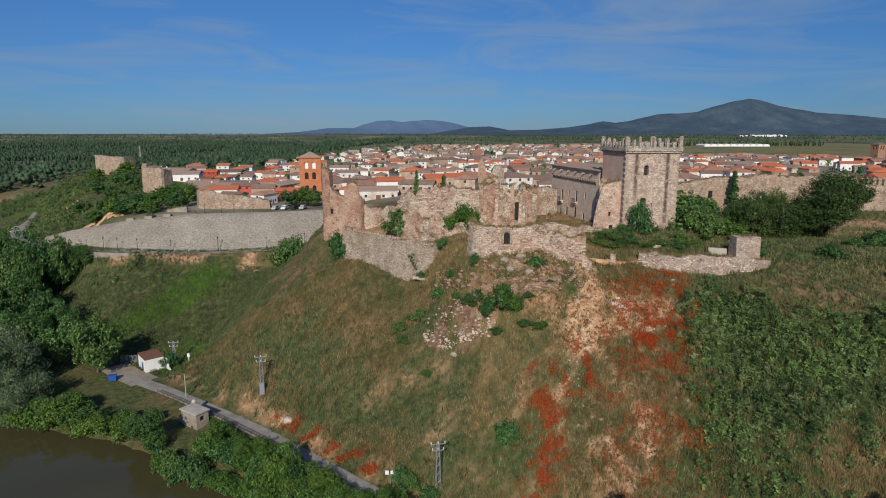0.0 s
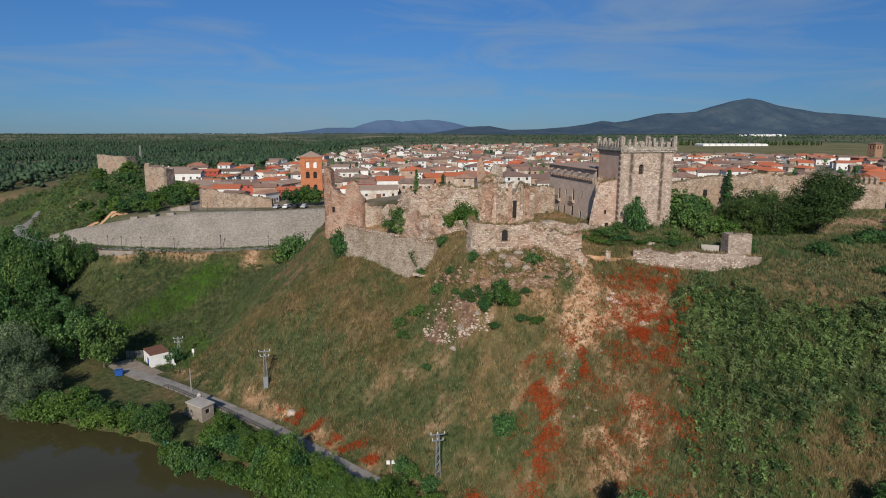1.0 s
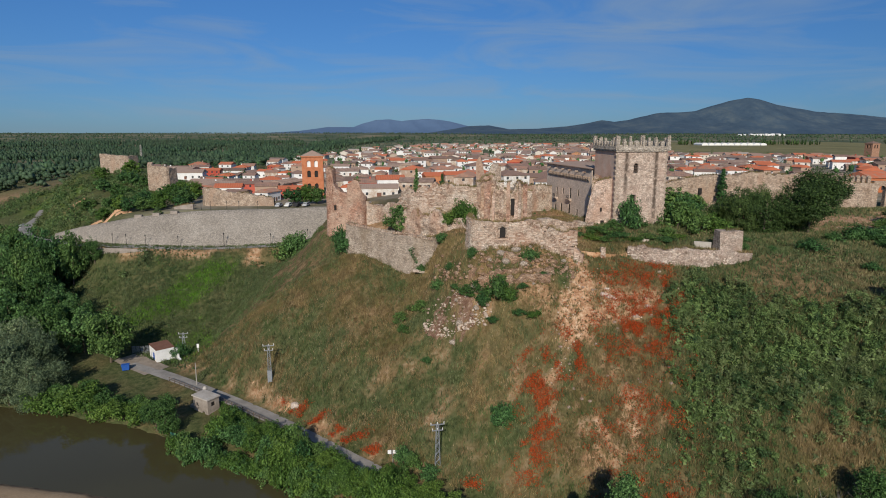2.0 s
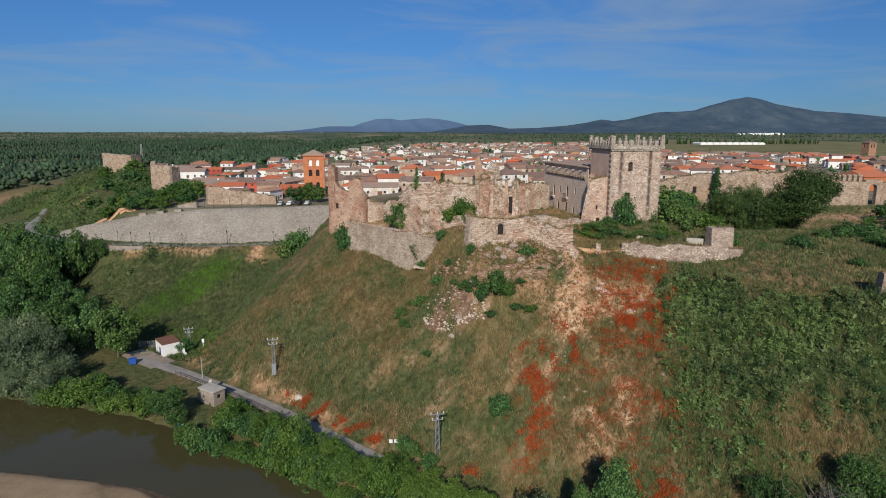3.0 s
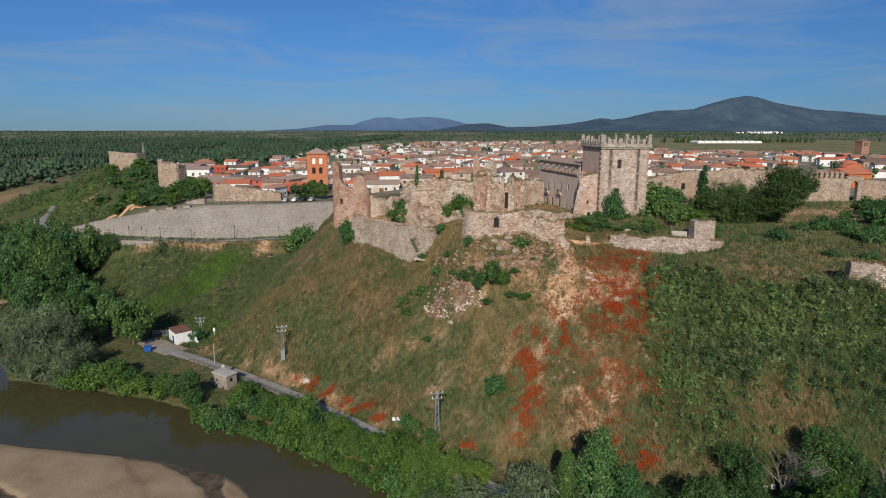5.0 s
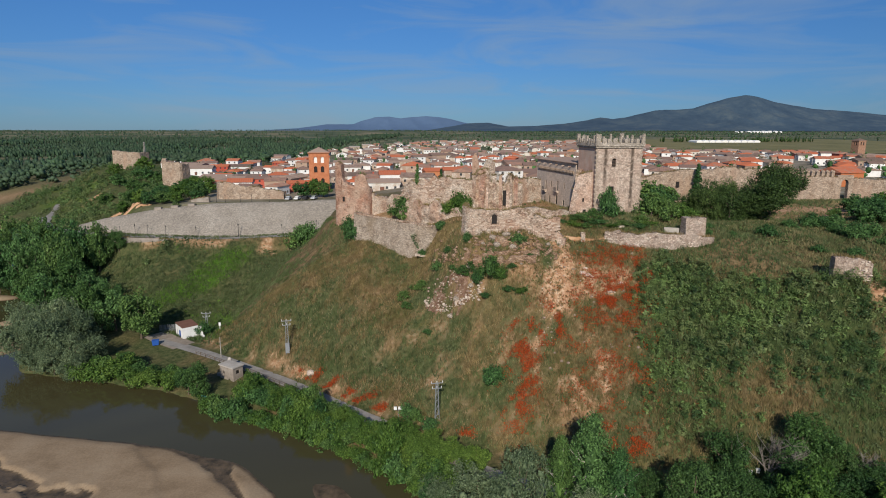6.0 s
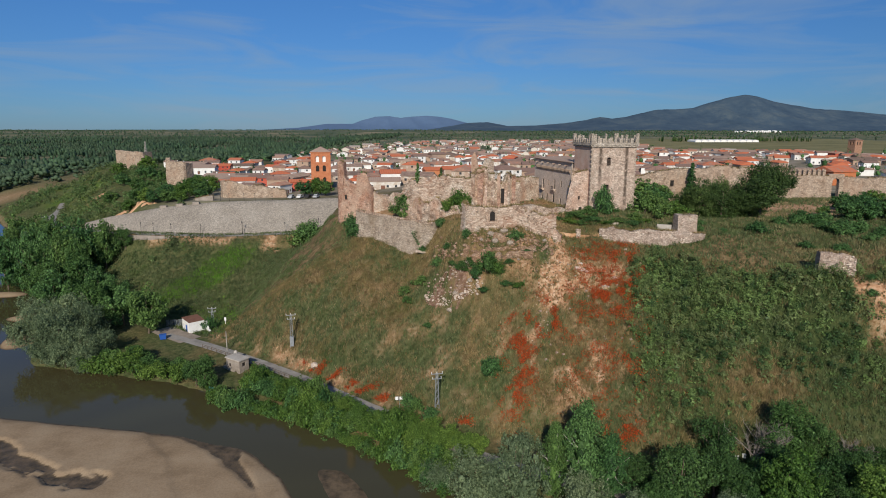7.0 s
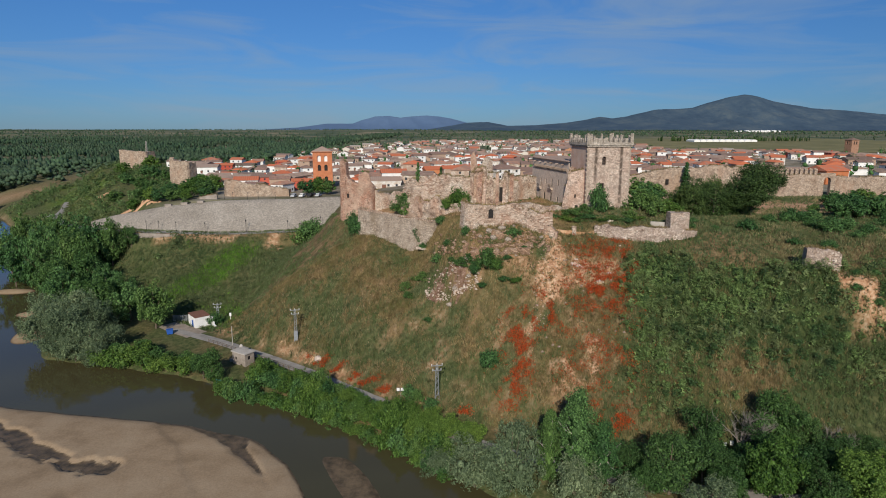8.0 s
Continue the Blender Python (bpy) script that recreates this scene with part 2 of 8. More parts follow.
def leaf_material(name, dark, light, rough=0.6, spread=0.25, patch=0.0, other=None):
    """Foliage: tone by leaf and by plant; patch: broad tone changes, that many to the metre, towards another colour."""
    m = bpy.data.materials.new(name)
    m.use_nodes = True
    n, l = m.node_tree.nodes, m.node_tree.links
    b = n["Principled BSDF"]
    b.inputs["Roughness"].default_value, b.inputs["Specular IOR Level"].default_value = rough, 0.25
    geo, info = n.new("ShaderNodeNewGeometry"), n.new("ShaderNodeObjectInfo")
    ramp = n.new("ShaderNodeValToRGB")
    ramp.color_ramp.elements[0].color, ramp.color_ramp.elements[1].color = (*dark, 1), (*light, 1)
    l.new(geo.outputs["Random Per Island"], ramp.inputs["Fac"])
    colour = ramp.outputs["Color"]
    hsv, mr, mh = n.new("ShaderNodeHueSaturation"), n.new("ShaderNodeMapRange"), n.new("ShaderNodeMapRange")
    l.new(info.outputs["Random"], mr.inputs["Value"])
    mr.inputs["To Min"].default_value, mr.inputs["To Max"].default_value = 1 - spread, 1 + spread
    l.new(info.outputs["Random"], mh.inputs["Value"])
    mh.inputs["To Min"].default_value, mh.inputs["To Max"].default_value = 0.515, 0.485
    value = mr.outputs["Result"]
    if patch:
        tc, no, pr, pm = n.new("ShaderNodeTexCoord"), n.new("ShaderNodeTexNoise"), n.new("ShaderNodeMapRange"), n.new("ShaderNodeMath")
        no.inputs["Scale"].default_value, no.inputs["Detail"].default_value, no.inputs["Roughness"].default_value = patch, 5, 0.7
        l.new(tc.outputs["Object"], no.inputs["Vector"])
        pr.inputs["From Min"].default_value, pr.inputs["From Max"].default_value = 0.32, 0.68
        pr.inputs["To Min"].default_value, pr.inputs["To Max"].default_value = 0.55, 1.45
        l.new(no.outputs["Fac"], pr.inputs["Value"])
        pm.operation = "MULTIPLY"
        l.new(pr.outputs["Result"], pm.inputs[0])
        l.new(value, pm.inputs[1])
        value = pm.outputs[0]
        if other:
            n2, r2, mx = n.new("ShaderNodeTexNoise"), n.new("ShaderNodeMapRange"), n.new("ShaderNodeMixRGB")
            n2.inputs["Scale"].default_value, n2.inputs["Detail"].default_value = patch * 0.4, 6
            l.new(tc.outputs["Object"], n2.inputs["Vector"])
            r2.inputs["From Min"].default_value, r2.inputs["From Max"].default_value = 0.42, 0.66
            l.new(n2.outputs["Fac"], r2.inputs["Value"])
            l.new(r2.outputs["Result"], mx.inputs["Fac"])
            l.new(colour, mx.inputs["Color1"])
            mx.inputs["Color2"].default_value = (*other, 1)
            colour = mx.outputs["Color"]
    l.new(value, hsv.inputs["Value"])
    l.new(mh.outputs["Result"], hsv.inputs["Hue"])
    l.new(colour, hsv.inputs["Color"])
    l.new(hsv.outputs["Color"], b.inputs["Base Color"])
    tr, add = n.new("ShaderNodeBsdfTranslucent"), n.new("ShaderNodeMixShader")
    l.new(hsv.outputs["Color"], tr.inputs["Color"])
    add.inputs["Fac"].default_value = 0.26
    l.new(b.outputs["BSDF"], add.inputs[1])
    l.new(tr.outputs["BSDF"], add.inputs[2])
    l.new(add.outputs["Shader"], n["Material Output"].inputs["Surface"])
    return m


STONE = material("old_limestone", [(0.310, 0.185, 0.129), (0.473, 0.344, 0.258), (0.602, 0.486, 0.387), (0.688, 0.602, 0.507)], 0.38, stones=0.40, course=(0.7, 0.36), joint=0.30, bump=0.9, stain=(0.47, 0.28, 0.19), pit_shade=0.85)
RUBBLE = material("pale_rubble", [(0.368, 0.267, 0.207), (0.515, 0.405, 0.327), (0.644, 0.543, 0.451)], 0.6, stones=0.34, bump=0.9, stain=(0.36, 0.26, 0.19), pit_shade=0.7)
STONE_PIECE = material("limestone_block", [(0.342, 0.239, 0.180), (0.468, 0.351, 0.270), (0.576, 0.468, 0.378)], 0.9, bump=0.5, per_thing=0.38)
GREY_PIECE = material("grey_stone", [(0.27, 0.21, 0.16), (0.38, 0.31, 0.25), (0.50, 0.42, 0.34)], 0.9, bump=0.5, per_thing=0.4)
RUBBLE_PIECE = material("rubble_stone", [(0.36, 0.27, 0.21), (0.52, 0.42, 0.34), (0.70, 0.60, 0.50)], 0.9, bump=0.5, per_thing=0.55)
PARAPET_STONE = material("lichened_parapet", [(0.263, 0.225, 0.181), (0.450, 0.388, 0.319), (0.625, 0.550, 0.463)], 0.8, stones=0.4, bump=0.6, pit_shade=0.5)
PLASTER = material("pink_plaster", [(0.414, 0.279, 0.207), (0.540, 0.396, 0.310), (0.648, 0.517, 0.423)], 0.5, stones=0.5, bump=0.4, stain=(0.50, 0.31, 0.22), pit_shade=0.4)
TAN_WALL = material("tan_rendered_wall", [(0.305, 0.218, 0.155), (0.415, 0.316, 0.236), (0.510, 0.410, 0.318)], 0.45, stones=0.5, bump=0.5, stain=(0.38, 0.25, 0.17), pit_shade=0.55)
KEEP_STONE = material("keep_masonry", [(0.391, 0.298, 0.233), (0.521, 0.423, 0.339), (0.642, 0.549, 0.456)], 0.7, stones=0.42, course=(0.8, 0.40), joint=0.3, bump=0.45, stain=(0.36, 0.30, 0.24))
PINK_RENDER = material("worn_pink_render", [(0.44, 0.28, 0.21), (0.58, 0.38, 0.29), (0.66, 0.49, 0.39)], 0.4, bump=0.25, stain=(0.52, 0.42, 0.34))
BRICKWORK = material("worn_brickwork", [(0.352, 0.176, 0.114), (0.484, 0.299, 0.216), (0.572, 0.431, 0.339)], 0.40, stones=0.34, course=(0.6, 0.33), joint=0.35, bump=0.7, stain=(0.58, 0.44, 0.33), pit_shade=0.8)
GREY_WALL = material("grey_rubble", [(0.300, 0.235, 0.180), (0.420, 0.345, 0.275), (0.540, 0.455, 0.370)], 0.5, stones=0.36, bump=0.7, stain=(0.27, 0.20, 0.13), pit_shade=0.5)
TERRACE = material("brown_rubble", [(0.24, 0.135, 0.08), (0.38, 0.245, 0.16), (0.56, 0.42, 0.31)], 0.6, stones=0.4, bump=0.9, pit_shade=0.6)
PALACE_WALL = material("palace_masonry", [(0.54, 0.42, 0.34), (0.64, 0.52, 0.43), (0.72, 0.60, 0.51)], 0.5, course=(0.5, 0.25), joint=0.5, bump=0.2)
PAVED = material("stone_revetment", [(0.285, 0.25, 0.208), (0.345, 0.305, 0.258), (0.40, 0.358, 0.305)], 0.12, stones=0.36, bump=0.6, fine=30, pit_shade=0.12)
MUDEJAR = material("orange_brick", [(0.38, 0.13, 0.06), (0.48, 0.18, 0.085), (0.54, 0.23, 0.12)], 0.6, bump=0.15)
OLD_BRICK = material("weathered_brick", [(0.26, 0.135, 0.085), (0.33, 0.185, 0.12), (0.40, 0.25, 0.175)], 0.6, bump=0.15)
# near-black colour stands in for the shade inside openings
DARK = material("opening_shade_black", [(0.02, 0.018, 0.016), (0.035, 0.03, 0.027)], 1.0, bump=0.0)
ASPHALT = material("road_asphalt", [(0.20, 0.185, 0.165), (0.285, 0.262, 0.235), (0.36, 0.335, 0.30)], 0.4, bump=0.1, fine=12)
YARD = material("gravel_yard", [(0.20, 0.16, 0.12), (0.29, 0.24, 0.19), (0.37, 0.31, 0.25)], 0.5, bump=0.3, fine=14)
# darker concrete: the shed's stains, and the parapet's shade put into colour
STAINED_SHADED = material("stained_shaded_concrete", [(0.20, 0.165, 0.135), (0.30, 0.255, 0.215), (0.38, 0.33, 0.285)], 0.6, bump=0.15)
CONCRETE = material("weathered_concrete", [(0.34, 0.30, 0.26), (0.45, 0.41, 0.36), (0.52, 0.48, 0.43)], 0.5, bump=0.1)
WHITE = material("white_paint", [(0.66, 0.65, 0.62), (0.78, 0.77, 0.74), (0.82, 0.81, 0.79)], 0.6, bump=0.05)
BLUE = material("blue_paint", [(0.02, 0.08, 0.32), (0.03, 0.11, 0.40)], 2.0, rough=0.5, bump=0.0)
STEEL = material("galvanised_steel", [(0.32, 0.34, 0.36), (0.45, 0.47, 0.48)], 3.0, rough=0.5, bump=0.0)
STEEL.node_tree.nodes["Principled BSDF"].inputs["Metallic"].default_value = 0.6
BLACK = material("black_iron", [(0.02, 0.02, 0.022), (0.04, 0.04, 0.042)], 3.0, rough=0.5, bump=0.0)
GREY_BARK = material("grey_bark", [(0.15, 0.13, 0.11), (0.25, 0.225, 0.195)], 2.0, bump=0.3)
BARK = material("bark", [(0.10, 0.075, 0.055), (0.17, 0.135, 0.10)], 2.0, bump=0.4)
PALE_BARK = material("pale_bark", [(0.30, 0.27, 0.23), (0.45, 0.42, 0.37)], 2.0, bump=0.3)
ROOF_TILE = material("clay_roof_tile", [(0.23, 0.15, 0.12), (0.31, 0.195, 0.15), (0.38, 0.21, 0.145), (0.50, 0.15, 0.075)], 0.5, bump=0.4, per_thing=0.85, stretch=(1, 1, 1))
OLD_TILE = material("lichened_roof_tile", [(0.18, 0.125, 0.10), (0.27, 0.185, 0.145), (0.36, 0.26, 0.205)], 0.5, bump=0.4, per_thing=0.5)
HOUSE_WALL = material("house_render", [(0.387, 0.273, 0.202), (0.546, 0.475, 0.396), (0.686, 0.669, 0.634), (0.704, 0.695, 0.678)], 0.3, bump=0.05, per_thing=0.9)
ORANGE_WALL = material("orange_render", [(0.46, 0.15, 0.06), (0.52, 0.24, 0.12)], 0.3, bump=0.05, per_thing=0.4)
RED_WALL = material("red_render", [(0.42, 0.07, 0.045), (0.50, 0.12, 0.08)], 0.3, bump=0.05, per_thing=0.3)
GLASS = material("dark_window", [(0.03, 0.035, 0.04), (0.06, 0.065, 0.07)], 1.0, rough=0.15, bump=0.0, spec=0.5)
RUST = material("brown_sheet_roof", [(0.16, 0.075, 0.05), (0.22, 0.11, 0.075)], 0.7, bump=0.1)
GREEN_NET = material("green_fence_mesh", [(0.03, 0.12, 0.09), (0.06, 0.17, 0.12)], 2.0, bump=0.1)
ROCK = material("pale_rock", [(0.123, 0.070, 0.045), (0.213, 0.135, 0.094), (0.312, 0.221, 0.164), (0.492, 0.410, 0.336)], 1.1, bump=0.8)
OUTCROP = material("brown_conglomerate", [(0.085, 0.045, 0.028), (0.165, 0.090, 0.058), (0.25, 0.155, 0.105), (0.40, 0.30, 0.23)], 1.0, bump=0.9)
CHALK = material("chalky_rock", [(0.34, 0.25, 0.19), (0.52, 0.42, 0.34), (0.70, 0.61, 0.52)], 1.6, bump=0.6)
CLAY_EARTH = material("orange_clay", [(0.42, 0.22, 0.11), (0.54, 0.32, 0.18), (0.62, 0.42, 0.27)], 0.4, bump=0.6)

LEAF_GREEN = leaf_material("leaf_green", (0.022, 0.056, 0.014), (0.147, 0.268, 0.070))
LEAF_LIGHT = leaf_material("leaf_light", (0.029, 0.071, 0.012), (0.157, 0.271, 0.051))
LEAF_DARK = leaf_material("leaf_dark", (0.015, 0.044, 0.014), (0.127, 0.268, 0.080))
LEAF_GREY = leaf_material("leaf_grey", (0.056, 0.092, 0.042), (0.235, 0.305, 0.160))
LEAF_DEEP = leaf_material("leaf_deep", (0.010, 0.030, 0.009), (0.096, 0.196, 0.054))
LEAF_PINE = leaf_material("pine_needles", (0.019, 0.042, 0.012), (0.106, 0.174, 0.046))
# lighter and bluer than near leaves: haze put into the colour
LEAF_HAZY = leaf_material("hazy_far_leaf", (0.040, 0.084, 0.046), (0.098, 0.164, 0.078), patch=0.02, other=(0.092, 0.132, 0.074))
DRY_GRASS = leaf_material("dry_grass_blade", (0.177, 0.118, 0.049), (0.400, 0.295, 0.154), 0.8, 0.1, 0.45, (0.182, 0.161, 0.063))
GREEN_GRASS = leaf_material("green_grass_blade", (0.074, 0.100, 0.040), (0.205, 0.232, 0.104), 0.8, 0.1, 0.4, (0.100, 0.140, 0.046))
LUSH_GRASS = leaf_material("lush_grass_blade", (0.060, 0.160, 0.016), (0.145, 0.290, 0.036), 0.8, 0.1, 0.3)
STRAW = leaf_material("straw_stalk", (0.28, 0.21, 0.11), (0.46, 0.36, 0.21), 0.8)
POPPY = leaf_material("poppy_petal", (0.34, 0.022, 0.010), (0.62, 0.075, 0.022), 0.6, 0.05)
SCRUB = leaf_material("scrub_leaf", (0.026, 0.062, 0.018), (0.142, 0.223, 0.068), 0.6, 0.05, 0.35, (0.135, 0.170, 0.078))
SCRUB_WEED = leaf_material("scrub_weed_blade", (0.050, 0.088, 0.029), (0.163, 0.215, 0.081), 0.7, 0.1, 0.25, (0.14, 0.14, 0.06))
BUSHY = leaf_material("bushy_scrub_leaf", (0.055, 0.110, 0.033), (0.203, 0.313, 0.101), 0.55, 0.05, 0.22, (0.165, 0.205, 0.085))
WEED_BROWN = leaf_material("brown_weed", (0.07, 0.065, 0.028), (0.20, 0.155, 0.07), 0.8, 0.1)
HILL_DARK = leaf_material("dark_hillside_leaf", (0.042, 0.092, 0.028), (0.150, 0.250, 0.080), 0.6, 0.05, 0.05, (0.155, 0.185, 0.075))
DARK_SHRUB = leaf_material("dark_shrub_leaf", (0.018, 0.042, 0.014), (0.094, 0.163, 0.055), 0.5, 0.05, 0.3)
OLIVE = leaf_material("olive_leaf", (0.060, 0.092, 0.056), (0.115, 0.155, 0.095), patch=0.01)
PALE_GRASS = leaf_material("pale_grass_blade", (0.150, 0.140, 0.060), (0.350, 0.300, 0.155), 0.8, 0.1, 0.3, (0.13, 0.15, 0.06))
PALE_WEED = leaf_material("pale_weed", (0.075, 0.090, 0.028), (0.23, 0.215, 0.080), 0.7, 0.1, 0.35, (0.20, 0.13, 0.06))
FLANK = leaf_material("flank_weed", (0.040, 0.078, 0.026), (0.125, 0.185, 0.066), 0.7, 0.1, 0.2, (0.135, 0.155, 0.072))

# ---- the lie of the land ----
# guide lines along the bluff: x, y, z
TOE = [(-460, 560, 5), (-250, 330, 4), (-150, 207, 3.5), (-110, 166, 3), (-82, 150, 2.8), (-60, 136, 2.8), (-45, 124, 2.8), (-32, 113.6, 2.8), (-22, 104.6, 2.7), (-8, 93.5, 2.6),
       (10, 82.5, 2.5), (35, 72, 2.5), (70, 66, 2.5), (120, 60, 2.5), (220, 50, 2.5), (460, 30, 2.5)]
MID = [(-460, 600, 10), (-230, 348, 16), (-190, 290, 16), (-150, 235, 17), (-117, 193, 12), (-85, 180, 10.5), (-66, 168, 9.5), (-57, 154, 9), (-50, 138, 11.5), (-42, 137.5, 17), (-36, 141, 21.5), (-28, 135, 20.5), (-18, 124, 17.5),
       (-4, 117, 18.5), (10, 106, 18.6), (25, 97, 21.5), (40, 93, 21), (60, 88, 21.5), (80, 84, 21), (120, 80, 20), (220, 70, 20), (460, 50, 20)]
CREST = [(-460, 660, 13), (-300, 490, 22), (-230, 385, 34), (-190, 325, 30), (-150, 262, 25), (-125, 207, 22.3), (-117, 202, 22), (-92, 201.5, 21.8), (-57, 201, 22.5), (-44, 190, 25),
         (-35, 164, 31), (-30, 160, 32), (-22, 148.2, 32.0), (-14, 140.6, 28.2), (-7.5, 136.4, 25.0), (-5, 135.8, 26.6), (-2, 134.5, 32), (4, 121, 37.6), (8, 118.0, 38.8), (10.6, 117.4, 39.8), (15, 117.3, 40.3), (19.5, 117.3, 40.2), (24, 117.2, 39.4), (28, 116.6, 39.0), (40, 114.5, 35.4), (50, 108, 33),
         (64, 96, 32), (80, 93.2, 33.2), (115, 91.5, 33.4), (220, 85, 34), (460, 75, 34)]
UPPER = [(-460, 720, 14), (-300, 540, 26), (-230, 420, 36), (-150, 310, 35), (-125, 222, 31), (-100, 218, 33), (-57, 218, 33.5), (-45, 216, 34), (-36, 190, 34), (-30, 169, 36),
         (-10, 158, 39), (5, 140, 40), (28, 128, 40), (40, 123, 39.3), (60, 123, 38.5), (80, 128, 38), (130, 140, 39), (220, 140, 39), (460, 140, 39)]
BANK = [(-460, 520), (-300, 385), (-200, 262), (-150, 192), (-125, 152), (-111, 126), (-87, 119.5), (-69, 114.5), (-55, 108), (-36, 99), (-21, 89), (-8.6, 79.7),
        (0, 72), (8, 62), (30, 50), (100, 42), (460, 10)]
SAND = [(-460, 330), (-200, 168), (-130, 112), (-101, 98.5), (-88, 94.6), (-73, 91.6), (-61.4, 90), (-48.4, 86.1), (-37.5, 81.7), (-30.6, 75), (-24.4, 65), (-22.5, 61.5), (-15, 45), (0, 15), (40, -20), (460, -120)]
ROAD = [(-150, 200, 3.2), (-110, 161, 3), (-80, 143.5, 2.8), (-63, 133.2, 2.7), (-45.5, 121, 2.6), (-33.6, 112, 2.6), (-22.6, 102.6, 2.5), (-11, 93, 2.4), (5, 78, 2.3), (20, 69, 2.3), (32, 63.5, 2.2), (60, 58, 2.2), (120, 52, 2.2), (300, 30, 2.2)]


def line_y(line, x, k=1):
    a = np.array(line, float)
    return np.interp(x, a[:, 0], a[:, k])


GX, GY = np.arange(-460, 461, 2.0), np.arange(-240, 761, 2.0)
XX, YY = np.meshgrid(GX, GY)


def raw_height(x, y):
    z = np.full_like(x, -1.6)
    bank, sand = line_y(BANK, x), line_y(SAND, x)
    sand_z = 0.30 + 0.30 * fbm(x, y, 34, 3) + 0.7 * step(0, 45, sand - y) + 0.35 * step(-0.02, 0.02, fbm(x + 0.4 * y, y, 30, 8) - 0.05) * step(4, 14, sand - y)
    bars = 2.5 * np.exp(-(((x + 138) / 10) ** 2 + ((y - 168) / 5.5) ** 2)) + 2.6 * np.exp(-(((x + 126 - 0.25 * (146 - y)) / 6.5) ** 2 + ((y - 146) / 11) ** 2)) + 2.5 * np.exp(-(((x + 166) / 13) ** 2 + ((y - 197) / 6) ** 2)) \
        + 1.3 * np.exp(-(((x + 108) / 6) ** 2 + ((y - 108) / 4) ** 2)) + 0.25 * fbm(x, y, 9, 14)
    z = np.maximum(z + bars, -1.6)
    near_bank = (x > -119) & (x < -5) & (y > 25) & (y < 101)
    z = np.where((y < sand + 3) & ~near_bank, -1.6 + (sand_z + 1.6) * step(0, 5, sand + 3 - y), z)
    knots = [(bank, np.full_like(x, -0.9)), (bank + 2.0, np.full_like(x, 1.2))] + [(line_y(g, x), line_y(g, x, 2)) for g in (TOE, MID, CREST, UPPER)]
    far_z = np.interp(x, [-460, -300, -170, -110, 0, 200, 460], [10, 12, 28, 33, 34.5, 36, 37])
    knots.append((np.full_like(x, 761.0), far_z))
    for (ya, za), (yb, zb) in zip(knots[:-1], knots[1:]):
        inside = (y >= ya) & (y <= yb)
        u = np.clip((y - ya) / np.maximum(yb - ya, 0.1), 0, 1)
        z = np.where(inside, za + (zb - za) * u, z)
    return z


ZZ = raw_height(XX, YY)
for _ in range(3):
    p = np.pad(ZZ, 1, mode="edge")
    land = YY > line_y(BANK, XX) + 1
    soft = (p[:-2, 1:-1] + p[2:, 1:-1] + p[1:-1, :-2] + p[1:-1, 2:] + 2 * p[1:-1, 1:-1]) / 6
    ZZ = np.where(land, soft, ZZ)
slope_zone = step(2, 9, YY - line_y(TOE, XX)) * step(4, -4, YY - line_y(UPPER, XX))
ZZ = ZZ + slope_zone * (2.6 * fbm(XX, YY, 26, 11) + 0.8 * fbm(XX, YY, 7, 5, 2))
# the western flank falls away behind the spur's ridge
RIDGE_Y, RIDGE_X = [130, 139, 153, 165, 175, 188, 200], [-68, -64, -60.5, -55.5, -49.5, -44, -38]
beside = XX - np.interp(YY, RIDGE_Y, RIDGE_X)
ZZ = ZZ - slope_zone * 3.2 * step(0.5, -7, beside) * step(-46, -18, beside) * step(132, 146, YY)
# gullies down the face
ZZ = ZZ - slope_zone * 1.3 * np.abs(value_noise(XX + 0.25 * YY, YY * 0.2, 13, 21))


def flatten(points, half, soft):
    """Level the land along a line of x, y, z."""
    global ZZ
    pts = np.array(points, float)
    best, lev = np.full_like(XX, 1e9), np.zeros_like(XX)
    for a, b in zip(pts[:-1], pts[1:]):
        d = b[:2] - a[:2]
        u = np.clip(((XX - a[0]) * d[0] + (YY - a[1]) * d[1]) / (d @ d), 0, 1)
        dist = np.hypot(XX - a[0] - u * d[0], YY - a[1] - u * d[1])
        near = dist < best
        best = np.where(near, dist, best)
        lev = np.where(near, a[2] + u * (b[2] - a[2]), lev)
    w = step(half + soft, half, best)
    ZZ = ZZ * (1 - w) + lev * w


UPPER_ROAD = [(-240, 360, 15), (-228, 336, 13.4), (-212, 300, 13.2), (-180, 255, 17), (-150, 222, 21), (-132, 208, 22.6), (-117, 203.5, 22.6), (-92, 202.6, 21.9), (-76, 202.5, 22.0), (-57, 203, 22.8), (-44, 204, 24.5), (-34, 206, 26)]
flatten([(-136, 213, 23), (-117, 211, 21.8), (-76, 211, 21), (-57, 211, 21.8), (-30, 212, 24)], 5.2, 1.5)
flatten(ROAD, 2.6, 2.5)
flatten(UPPER_ROAD, 2.6, 2.5)
flatten([(-77, 149, 2.8), (-71, 145, 2.8)], 3.4, 2.5)
flatten([(38, 138, 40.5), (56, 141, 40.5)], 9, 5)
flatten([(77, 95.5, 32.6), (82, 94.5, 32.5), (88, 93, 32.3)], 3.0, 5.0)


